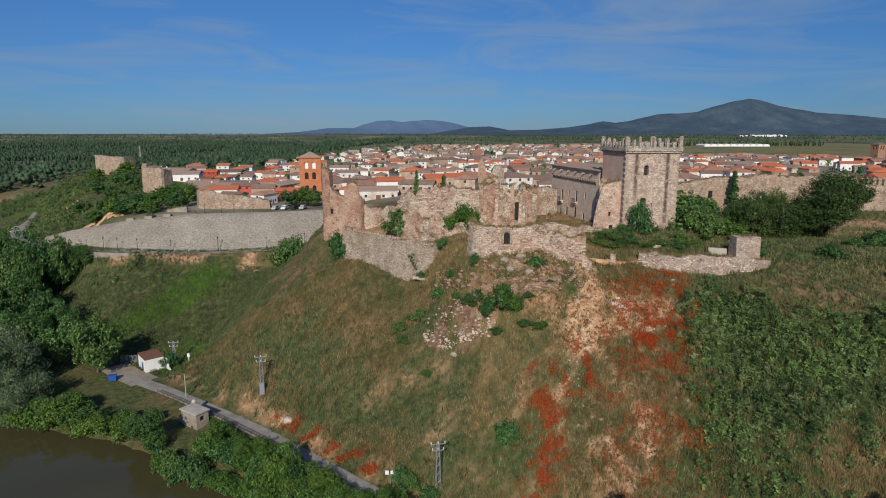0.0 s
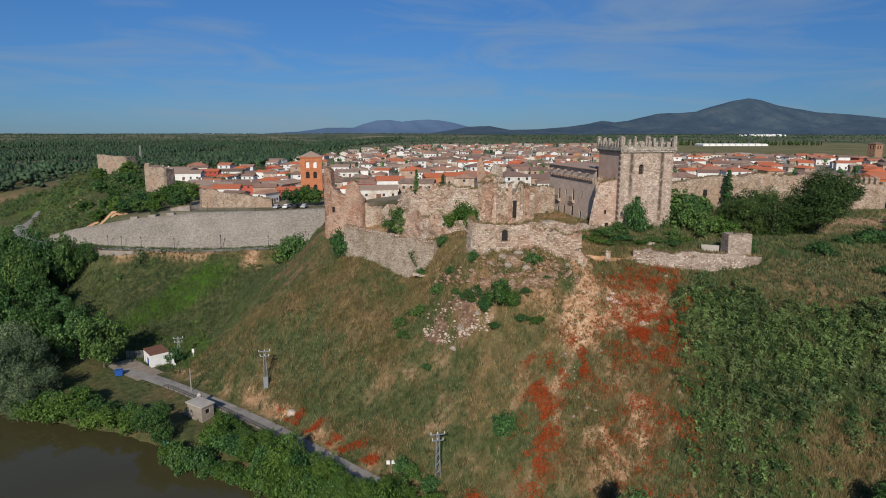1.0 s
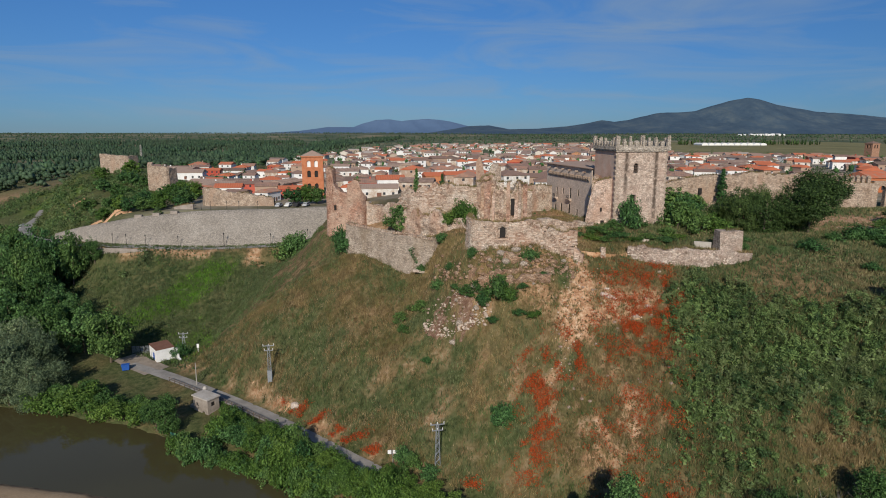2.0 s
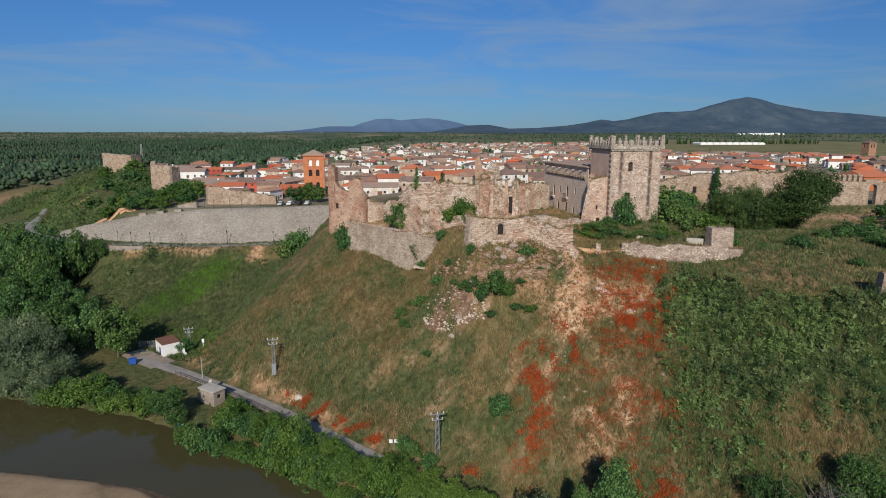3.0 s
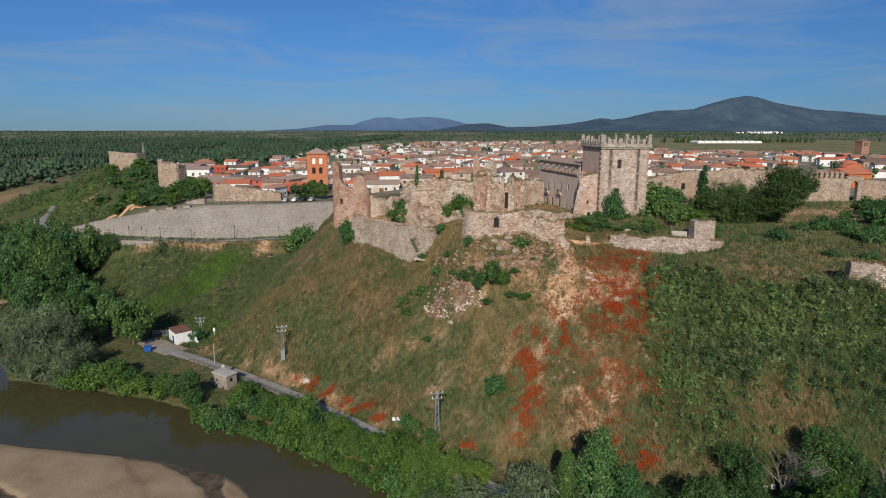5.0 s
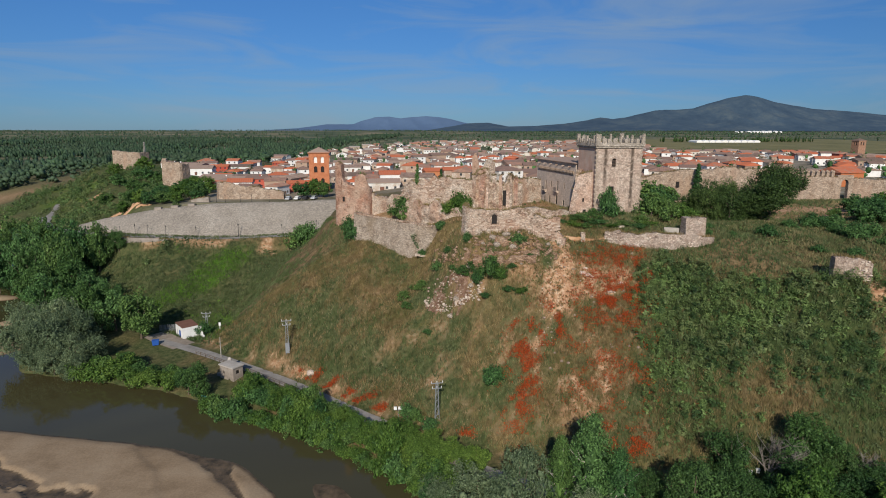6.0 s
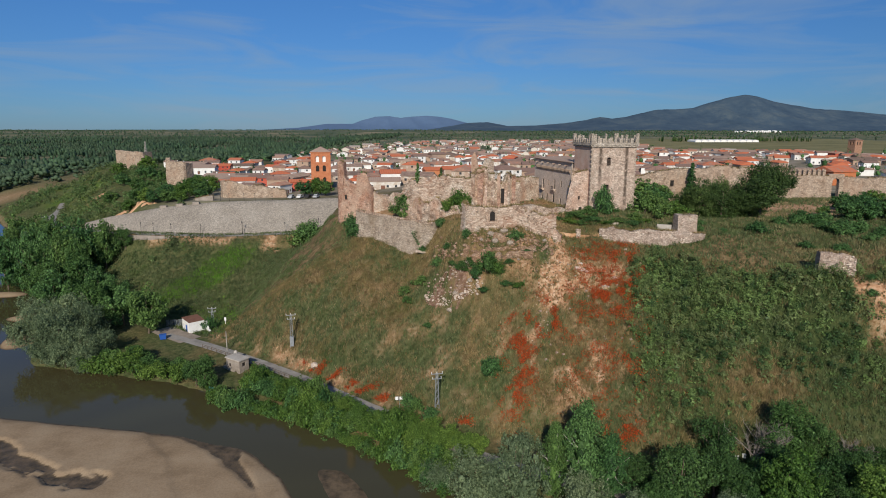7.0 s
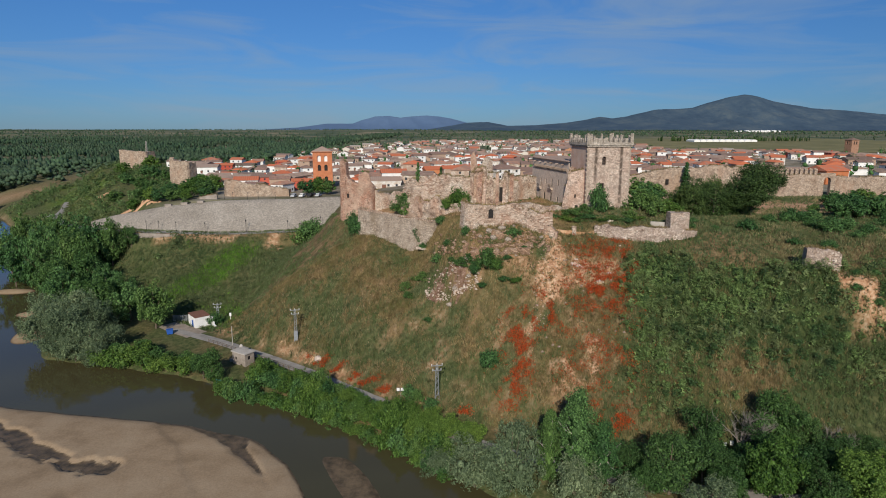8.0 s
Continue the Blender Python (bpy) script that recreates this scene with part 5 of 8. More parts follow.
ruin("rubble_stub", "eroded stub of a limestone wall", STONE, [(27.8, 117.2), (29.6, 116.6)], [39.8, 38.4], 34, 1.8, 54, jag=0.6)
broken_block = ruin("ruined_wall", "broken block of rubble wall on the slope", RUBBLE, [(79.4, 96.6), (82, 95.8), (86.0, 94.8)], [37.2, 37.3, 36.8], 31.0, 2.4, 56, jag=0.35, lump=0.4, gap=0.22)
inner = ruin("town_wall", "weathered limestone town wall with a small opening", TAN_WALL, [(66, 182), (78, 181), (92, 181), (106, 182), (120, 182)], [45.6, 48.6, 49.2, 49.0, 48.6], 38, 1.8, 58, jag=0.5)
# dark block on the uncut wall, coloured as an opening's shade
part("wall_opening", boxes((78.6, 79.6, 179.4, 179.8, 43.2, 45.0)), DARK, inner, "dark rectangular block standing in for a small shaded opening")
cren = ruin("town_wall", "crenellated limestone town wall", TAN_WALL, [(119, 182.6), (128, 183), (134.6, 183.4)], [46.4, 46.4, 46.2], 38, 2.0, 60, jag=0.12, lump=0.1)
mg = random.Random(33)
for k in range(8):
    bm = boxes((-0.5, 0.5, -0.42, 0.42, 0, mg.uniform(1.7, 2.1)))
    bmesh.ops.subdivide_edges(bm, edges=bm.edges, cuts=1)
    rise = max(q.co.z for q in bm.verts)
    for q in bm.verts:
        if q.co.z > rise - 0.01:
            q.co.z += 0.55 * (1 - abs(q.co.x) / 0.5)
        q.co += Vector((mg.uniform(-0.06, 0.06), mg.uniform(-0.05, 0.05), 0))
    o = part("merlon", bm, TAN_WALL, cren)
    o.location = (120.4 + k * 1.72, 182.7 + 0.05 * k, 46.25)
gate = thing("wall_gate", "arched gateway through the stone town wall", "gate", (134.4, 183.0, 0), 0, "castle ruins")
part("arch_wall", facade(5.4, 37.8, 46.6, [(1.5, 3.9, 38.2, 45.4, True)], 1.5), TAN_WALL, gate)
part("wall_top", boxes((0, 5.4, 0.01, 1.6, 46.4, 46.85)), TAN_WALL, gate)
ruin("town_wall", "long low stretch of stone town wall", TAN_WALL, [(139.8, 184), (146, 184.6), (170, 188), (230, 196)], [45.6, 45.4, 45.4, 45.6], 37.5, 1.8, 62, jag=0.3)
# flat dark panel, coloured as the niche's shade, with its stone arch
niche = thing("arched_niche", "dark arched panel standing in for a shaded niche, framed in stone", "niche", (13.0, 118.15, 40.4), 0, "castle ruins")
bm = bmesh.new()
ring = [(-0.62, 0.2), (-0.62, 1.75)] + [(-0.62 * math.cos(a), 1.75 + 0.62 * math.sin(a)) for a in np.linspace(0.3, math.pi - 0.3, 7)] + [(0.62, 1.75), (0.62, 0.2)]
bm.faces.new([bm.verts.new((x, 0, z)) for x, z in ring])
part("recess", bm, DARK, niche)
bm = bmesh.new()
for (xa, za), (xb, zb) in zip(ring[:-1], ring[1:]):
    cx, cz = (xa + xb) / 2, (za + zb) / 2
    ww = max(abs(xb - xa), 0.35) / 2 + 0.1
    hh = max(abs(zb - za), 0.3) / 2
    cx, cz = cx * 1.32, (cz + 0.22 if cz > 2.0 else cz)
    box(bm, cx - ww * 0.8, cx + ww * 0.8, -0.12, 0.25, cz - hh, cz + hh)
part("voussoir", bm, STONE, niche)

# ---- stone embankment and its walls ----
low_edge = np.array([(-151, 229, 21.0), (-134, 213, 22.6), (-117, 206.6, 22.4), (-92, 205.8, 21.9), (-76, 205.6, 22.0), (-57, 206.2, 22.8), (-44, 207, 24.4), (-30, 208, 26)], float)
top_edge = np.array([(-152, 231, 22.4), (-134, 217, 27.0), (-112, 215.5, 31.0), (-90, 216.5, 33.1), (-76, 216.6, 33.5), (-60, 216.6, 33.8), (-44, 216.5, 34.6), (-28, 216.5, 35)], float)
u = np.linspace(0, 1, 90)
rows = []
for k, f in enumerate(list(np.linspace(0, 1, 9)) + [1.0, 1.0]):
    e = [np.interp(u, np.linspace(0, 1, 8), low_edge[:, i]) * (1 - f) + np.interp(u, np.linspace(0, 1, 8), top_edge[:, i]) * f for i in range(3)]
    push = 0.18 * value_noise(u * 100, np.full_like(u, f * 12), 2.2, 70) + 0.4 * math.sin(f * math.pi)
    rows.append(np.c_[e[0], e[1] - push + (0 if k < 9 else (1.2 if k == 9 else 3.5)), e[2] + (0.0 if k < 10 else -0.6) - (0.5 if k == 0 else 0)])
ev = np.concatenate(rows)
eq = (np.arange(10)[:, None] * 90 + np.arange(89)[None, :]).ravel()
tagged(part("stone_embankment", mesh_of("stone_embankment", ev, np.c_[eq, eq + 1, eq + 91, eq + 90]), PAVED), "broad sloping embankment faced with pale grey stone", "embankment", kind="structure")
ruin("long_wall", "long worn stone town wall with a ragged top", TAN_WALL, [(-94.0, 236), (-92, 233), (-80, 232), (-65, 231)], [39.6, 40.4, 38.4, 36.6], 31.5, 1.6, 72, jag=0.45)
ruin("far_bastion", "broad ruined bastion on the hill", TAN_WALL, [(-219, 398), (-218.5, 390), (-201, 388), (-199, 396)], [47.2, 47.4, 46.2, 46.0], 33, 2.2, 74, jag=0.2, category="castle tower")
ruin("far_bastion", "ivy-edged ruined tower on the hillside", TAN_WALL, [(-143, 297), (-142, 292.5), (-133, 291.5), (-131.5, 297)], [46.6, 46.4, 44.2, 43.8], 31, 2.0, 76, jag=0.5, category="castle tower")
# the parapet's shade is put into its darker concrete colour
ruin("parapet", "low parapet along the upper road, coloured in shaded grey", STAINED_SHADED, [(-122, 200.2), (-113, 199.8), (-101, 199.5)], [22.9, 22.5, 22.2], 20.5, 0.3, 78, jag=0.04, lump=0.02)
ruin("ramp_wall", "pale wall at the head of the embankment", STAINED_SHADED, [(-101, 224), (-93, 222)], [33.9, 35.2], 31, 0.8, 80, jag=0.1, lump=0.05)


def street_lamp(x, y, z):
    lamp = thing("street_lamp", "black iron street lamp with a lantern head", "street lamp", (x, y, z), 0, "embankment lamps")
    bm = bmesh.new()
    tube(bm, (0, 0, -0.3), (0, 0, 4.2), 0.11, 0.07, 6)
    tube(bm, (0, 0, 0), (0, 0, 0.8), 0.2, 0.14, 6)
    part("pole", bm, BLACK, lamp)
    bm = bmesh.new()
    tube(bm, (0, 0, 4.2), (0, 0, 4.75), 0.14, 0.27, 6)
    tube(bm, (0, 0, 4.75), (0, 0, 5.05), 0.32, 0.04, 6)
    part("lantern", bm, BLACK, lamp)
    return lamp


first = street_lamp(-76.3, 204.8, 22.1)
for x, y in ((-92.5, 205), (-104, 205.2), (-111, 205.6), (-116, 206), (-60, 205.6), (-47, 206.2)):
    copy_thing(first, pose(x, y, zat(x, 203) + 0.05) @ Matrix.Diagonal((0.8, 0.8, 0.8, 1)))
for x in (-89, -85.5, -79.5, -75, -68, -122, -128):
    copy_thing(first, pose(x, 219 if x > -100 else 206.5, 33.4 if x > -100 else 22.6) @ Matrix.Diagonal((0.62, 0.62, 0.62, 1)))


# ---- plants ----
def leaf_cloud(centres, radii, per, size, seed, flat=0.8, up=0.5, core=None, narrow=0.62):
    """Small pointed leaves round clump centres: verts and faces."""
    g = np.random.default_rng(seed)
    c = np.repeat(centres, per, axis=0)
    r = np.repeat(np.asarray(radii, float), per)
    d = g.normal(size=(len(c), 3))
    d /= np.linalg.norm(d, axis=1)[:, None]
    rad = r * g.uniform(0.35, 1.0, len(c)) ** 0.5
    p = c + d * rad[:, None] * np.array([1, 1, flat])
    if core is None:
        nrm = d + 0.45 * g.normal(size=d.shape) + np.array([0, 0, up])
    else:
        core = np.asarray(core, float)
        out = p - (np.repeat(core, per, axis=0) if core.ndim > 1 else core)
        out /= np.linalg.norm(out, axis=1)[:, None] + 1e-6
        nrm = 0.22 * d + 0.60 * out + 0.70 * g.normal(size=d.shape) + np.array([0, 0, 0.25])
    nrm /= np.linalg.norm(nrm, axis=1)[:, None]
    a = np.cross(nrm, g.normal(size=d.shape))
    a /= np.linalg.norm(a, axis=1)[:, None]
    b = np.cross(nrm, a)
    s = size * g.uniform(0.6, 1.35, len(c))
    a, b = a * s[:, None], b * (s * narrow)[:, None]
    v = np.stack([p - a * 0.7 - b, p - a * 0.7 + b, p + a * 1.2], 1).reshape(-1, 3)
    return v, np.arange(len(v)).reshape(-1, 3)


def lump_mesh(subdivisions):
    bm = bmesh.new()
    bmesh.ops.create_icosphere(bm, subdivisions=subdivisions, radius=1)
    v, f = np.array([q.co[:] for q in bm.verts]), np.array([[q.index for q in p.verts] for p in bm.faces])
    bm.free()
    return v, f


LUMP_V, LUMP_F = lump_mesh(1)
FINE_LUMP_V, FINE_LUMP_F = lump_mesh(2)


def lumps(centres, radii, seed, squash=(1, 1, 0.9), rough=0.16, fine=False):
    """Uneven dense hearts of foliage, one for each centre: verts and faces."""
    bv, bf = (FINE_LUMP_V, FINE_LUMP_F) if fine else (LUMP_V, LUMP_F)
    g = np.random.default_rng(seed)
    n = len(centres)
    k = 1 + rough * g.normal(size=(n, len(bv), 1)).clip(-1.6, 1.6)
    v = bv[None] * k * np.asarray(radii, float)[:, None, None] * np.broadcast_to(np.asarray(squash, float), (n, 3))[:, None, :] + np.asarray(centres, float)[:, None, :]
    f = bf[None] + (np.arange(n) * len(bv))[:, None, None]
    return v.reshape(-1, 3), f.reshape(-1, 3)


def joined(*pieces):
    vs, fs, n = [], [], 0
    for v, f in pieces:
        vs.append(v)
        fs.append(f + n)
        n += len(v)
    return np.concatenate(vs), np.concatenate(fs)


def crown_points(kind, h, r, n, seed):
    """Clump centres of a crown, gathered in lobes, and the heart of the lobe that each belongs to."""
    g = np.random.default_rng(seed)
    if kind in ("poplar", "cypress"):
        z = g.uniform(0.04, 1, n)
        an, k = g.uniform(0, 2 * math.pi, n), g.uniform(0.45, 1, n) ** 0.5
        lobe = 1 + 0.25 * np.sin(3 * an + 9 * z + seed) + 0.15 * np.sin(21 * z + seed) + 0.10 * g.normal(size=n)
        if kind == "poplar":
            w = r * (0.35 + 0.75 * np.sin(math.pi * np.minimum(1, z * 0.85 + 0.12)) ** 0.8) * (1 - 0.62 * z ** 3) * k * lobe
        else:
            w = r * (1 - z ** 2.2) ** 0.8 * k
        pts = np.c_[np.cos(an) * w, np.sin(an) * w, h * z * 0.97]
        zc = np.linspace(0.12, 0.9, 14)
        wc = r * (0.35 + 0.75 * np.sin(math.pi * np.minimum(1, zc * 0.85 + 0.12)) ** 0.8) * (1 - 0.62 * zc ** 3) if kind == "poplar" else r * (1 - zc ** 2.2) ** 0.8
        return pts, pts * np.array([0.25, 0.25, 0.93]), np.c_[0 * zc, 0 * zc, h * zc], wc * 0.85
    mid, tall, lobes = {"broad": (0.53, 0.42, 17), "willow": (0.46, 0.44, 18), "pine": (0.52, 0.42, 16), "umbrella": (0.63, 0.32, 22), "bush": (0.30, 0.55, 9)}[kind]
    d = g.normal(size=(lobes, 3))
    d /= np.linalg.norm(d, axis=1)[:, None]
    if kind == "bush":
        d[:, 2] = np.abs(d[:, 2]) - 0.15
    far = g.uniform(0.55, 0.92, lobes)[:, None]
    hearts = d * far * np.array([r * 0.98, r * 0.98, h * tall]) + np.array([0, 0, h * mid])
    hearts[0] = (0, 0, h * mid)
    size = g.uniform(0.32, 0.48, lobes) * r
    size[0] *= 1.35
    which = g.choice(lobes, n, p=size ** 2 / (size ** 2).sum())
    e = g.normal(size=(n, 3))
    e /= np.linalg.norm(e, axis=1)[:, None]
    e[:, 2] += 0.18
    pts = hearts[which] + e * (size[which] * g.uniform(0.55, 1, n) ** 0.5)[:, None] * np.array([1, 1, 0.85])
    pts[:, 2] = np.maximum(pts[:, 2], 0.15)
    return pts, 0.65 * hearts[which] + 0.35 * np.array([0, 0, h * mid * 0.8]), hearts, size


def plant(name, label, category, kind, h, r, clumps, per, size, mat, seed, bark=BARK, limbs=9, group=""):
    """A tree or bush at the origin: tapered trunk with limbs, and a crown of leaves."""
    tree = thing(name, label, category, group=group)
    pts, cores, hearts, sizes = crown_points(kind, h, r, clumps, seed)
    thin = kind in ("poplar", "cypress")
    leaves = leaf_cloud(pts, np.random.default_rng(seed).uniform(0.08, 0.19, clumps) * r + 0.14, per, size, seed, core=cores)
    inner = leaf_cloud(hearts, sizes * 0.92, 40, size * 1.5, seed + 7)
    heart = lumps(hearts, sizes * (0.42 if thin else 0.27), seed + 9, (1, 1, 1.5 if thin else 0.85), 0.25)
    part("crown", mesh_of("crown", *joined(leaves, inner, heart)), mat, tree)
    g = random.Random(seed)
    bm = bmesh.new()
    base = h * {"broad": 0.35, "willow": 0.2, "poplar": 0.5, "cypress": 0.5, "pine": 0.62, "umbrella": 0.5}.get(kind, 0.2)
    tr = max(0.06, h * 0.022)
    tube(bm, (0, 0, -0.6), (0.05 * r, 0, base * 0.5), tr * 1.25, tr, 8)
    tube(bm, (0.05 * r, 0, base * 0.5), (0.02 * r, 0.04 * r, base), tr, tr * 0.8, 8)
    tube(bm, (0.02 * r, 0.04 * r, base), (0.0, 0.0, h * 0.85), tr * 0.75, tr * 0.15, 6)
    for k in range(limbs):
        e = pts[g.randrange(len(pts))]
        s = Vector((0.02 * r, 0.04 * r, base * g.uniform(0.75, 1.0) + 0.3 * g.random() * (h * 0.6 - base)))
        m = s.lerp(Vector(e), 0.5) + Vector((0, 0, -0.04 * h))
        tube(bm, s, m, tr * 0.45, tr * 0.3, 5)
        tube(bm, m, Vector(e), tr * 0.3, tr * 0.08, 5)
    part("trunk", bm, bark, tree)
    return tree


class Grove:
    """A few kinds of one plant; each call plants one of them."""

    def __init__(self, *made):
        self.made, self.used, self.k = list(made), [False] * len(made), 0

    def put(self, x, y, s=1.0, sz=None, z=None, which=None):
        k = self.k % len(self.made) if which is None else which
        self.k += 1
        zz = zat(x, y) - 0.1 if z is None else z
        m = pose(x, y, zz, 0, 0, (self.k * 77) % 360) @ Matrix.Diagonal((s, s, sz or s, 1))
        if not self.used[k]:
            self.used[k] = True
            self.made[k].matrix_basis = m
            return self.made[k]
        src = self.made[k]
        keep_scale = src.scale.copy()
        ob = copy_thing(src, m @ Matrix.Diagonal((1 / keep_scale.x, 1 / keep_scale.y, 1 / keep_scale.z, 1)))
        return ob


def leafy(name, label, kind, h, r, mat, seed, k=1.0, bark=BARK):
    return plant(name, label, "tree", kind, h, r, int(290 * k), 36, 0.165 / k ** 0.5, mat, seed, bark)


BROAD = Grove(*[leafy("broadleaf_tree", "dense dark green broadleaf tree", "broad", 10, 4.6, (LEAF_DEEP, LEAF_GREEN)[k % 2], 100 + k) for k in range(4)])
WILLOW = Grove(*[leafy("willow_tree", "rounded grey-green willow on the riverbank", "willow", 10, 5.6, LEAF_GREY, 110 + k, 1.0) for k in range(2)])
POPLAR = Grove(*[leafy("poplar_tree", "tall green poplar with pale stems", "poplar", 14, 3.6, (LEAF_DARK, LEAF_GREEN)[k], 120 + k, 1.1, PALE_BARK) for k in range(2)])
# added trees; their dark leaves stand in for shade between the others
SHADY = Grove(*[leafy("broadleaf_tree", "dark green broadleaf tree added to fill the wood's shaded gaps", "broad", 10, 5.0, LEAF_DEEP, 190 + k) for k in range(2)])
LIGHT = Grove(*[leafy("broadleaf_tree", "light green broadleaf tree by the river", "broad", 9, 4.2, LEAF_LIGHT, 130 + k) for k in range(2)])
MIDTREE = Grove(*[leafy("broadleaf_tree", "large dark broadleaf tree in the valley wood", "broad", 10, 4.8, (LEAF_GREEN, LEAF_DARK, LEAF_GREEN)[k], 180 + k, 0.55) for k in range(3)])
FARTREE = Grove(*[leafy("broadleaf_tree", "green tree on the castle hill", "broad", 10, 4.8, (LEAF_GREEN, LEAF_DARK, LEAF_LIGHT)[k], 170 + k, 0.26) for k in range(3)])
BUSH = Grove(*[plant("bush", ("rounded green bush on the bluff", "dark green bush among the ruins", "light green bush by the river")[k], "bush", "bush", 3.2, 2.4, 70, 24, 0.135, (LEAF_GREEN, LEAF_DARK, LEAF_LIGHT)[k], 140 + k, limbs=5) for k in range(3)])
PINE = Grove(*[plant("pine_tree", "broad dark umbrella pine", "tree", "pine", 13, 6.2, 380, 40, 0.18, LEAF_PINE, 150 + k, BARK) for k in range(2)])
UMBRELLA = Grove(plant("pine_tree", "tall umbrella pine with a spreading dark crown", "tree", "umbrella", 14.5, 7.4, 900, 34, 0.20, LEAF_PINE, 158, BARK, 16))
CYPRESS = Grove(plant("cypress_tree", "slim dark cypress by the wall", "tree", "cypress", 12, 1.5, 110, 26, 0.17, LEAF_DARK, 160))

# riverside trees below the bluff
WILLOW.put(6.5, 65.5, 0.95, 0.98)
WILLOW.put(12.8, 63, 0.92, 1.45)
WILLOW.put(0, 71, 0.6, 0.6)
WILLOW.put(23, 57.5, 0.75, 1.0)
WILLOW.put(30.5, 54.5, 0.7, 0.7)
WILLOW.put(43.5, 54, 0.75, 0.85)
POPLAR.put(24.4, 65, 1.05, 1.22, which=0)
POPLAR.put(19.5, 65, 0.62, 0.95, which=1)
POPLAR.put(28.5, 63.5, 0.8, 0.86, which=0)
BROAD.put(39, 60, 1.02, 1.08)
BROAD.put(34.6, 58, 0.6, 0.72)
BROAD.put(49, 70, 0.85, 0.98)
BROAD.put(61, 70.5, 1.0, 1.08)
BROAD.put(66, 69, 0.7, 0.72)
LIGHT.put(55.2, 58.5, 1.05, 1.35)
LIGHT.put(69.5, 57, 1.0, 0.98)
LIGHT.put(74.5, 60.5, 0.9, 0.92)
BROAD.put(47.5, 57, 0.62, 0.7)
BROAD.put(62.5, 55, 0.7, 0.7)
for x, y, s in ((84, 62, 0.9), (92, 56, 1.0), (56, 48, 0.8), (79, 52, 0.9)):
    BROAD.put(x, y, s)
for x, y, s, sz in ((46, 63.5, 0.75, 0.85), (52.5, 63.5, 0.8, 0.72), (61, 63, 0.85, 0.78), (66.5, 63, 0.8, 0.72), (57.5, 66.5, 0.8, 0.85), (71.5, 66.5, 0.7, 0.62), (76, 65.5, 0.7, 0.62), (34, 66, 0.6, 0.62), (44, 67.5, 0.65, 0.7)):
    SHADY.put(x, y, s, sz)
# bushes between road and river
gg = random.Random(5)
for k in range(46):
    u = k / 45
    x = -53 + 55 * u
    yb, yr = float(line_y(BANK, x)), float(line_y(ROAD, x))
    swell = 1.0 + 0.45 * math.sin(u * 17) + 0.25 * math.sin(u * 41)
    for f in (-0.08, 0.3, 0.68):
        if -56 < x < -45.5 and f > 0.1:
            continue
        yy = yb + (yr - 2.6 - yb) * f + gg.uniform(-0.8, 0.8) + 0.3
        s = gg.uniform(0.85, 1.3) * (0.95 if f < 0.2 else 1.05 if f < 0.6 else 0.8)
        BUSH.put(x + gg.uniform(-0.8, 0.8), yy, s, s * max(0.9, swell) * gg.uniform(0.95, 1.35), which=(2, 0, 2, 1)[gg.randrange(4)])
for x, s in ((-43, 0.5), (-37, 0.4), (-27.5, 0.45), (-16, 0.5), (-9, 0.5), (-4.5, 0.55), (-21, 0.4)):
    LIGHT.put(x, float(line_y(BANK, x)) + 5.0, s, s * 1.15)
for x, f, s in ((-9.5, 0.75, 0.48), (-7, 0.55, 0.46), (-5.5, 0.95, 0.50), (-3.2, 0.6, 0.48), (-1.8, 0.98, 0.55), (0.6, 0.7, 0.52), (2.2, 1.0, 0.6), (4.6, 0.9, 0.55), (6.8, 1.05, 0.58), (-8.2, 1.0, 0.40), (-11.5, 0.62, 0.42)):
    yb, yr = float(line_y(BANK, x)), float(line_y(ROAD, x))
    LIGHT.put(x, yb + (yr - 1.6 - yb) * f, s, s * 1.05)
BROAD.put(-56.6, 110.6, 0.80, 0.92)
BROAD.put(-59.5, 112.4, 0.62, 0.66)
for x, y, s in ((-65, 118, 1.2), (-69, 119.5, 1.3), (-73, 120, 1.2), (-77, 121.5, 1.4), (-82, 123.5, 1.7), (-86, 123.5, 1.6), (-90, 124, 1.5), (-81, 126, 1.5), (-63, 120.5, 1.0)):
    BUSH.put(x, y - 2.6, s * 1.05, s * 1.15, which=2)
    BUSH.put(x + 2, y - 0.4, s * 0.9, s, which=0)
for x, y, s, sz in ((-103, 130, 1.15, 1.35), (-95.5, 126.5, 0.9, 1.0), (-111, 133, 1.15, 1.4), (-100, 138, 1.05, 1.4), (-115, 141, 1.15, 1.45), (-108, 142, 1.1, 1.5), (-91.5, 129.5, 0.7, 0.8), (-99, 124.5, 0.8, 0.85), (-105, 126.5, 0.85, 0.95), (-92, 122.5, 0.65, 0.7)):
    WILLOW.put(x, y, s, sz)
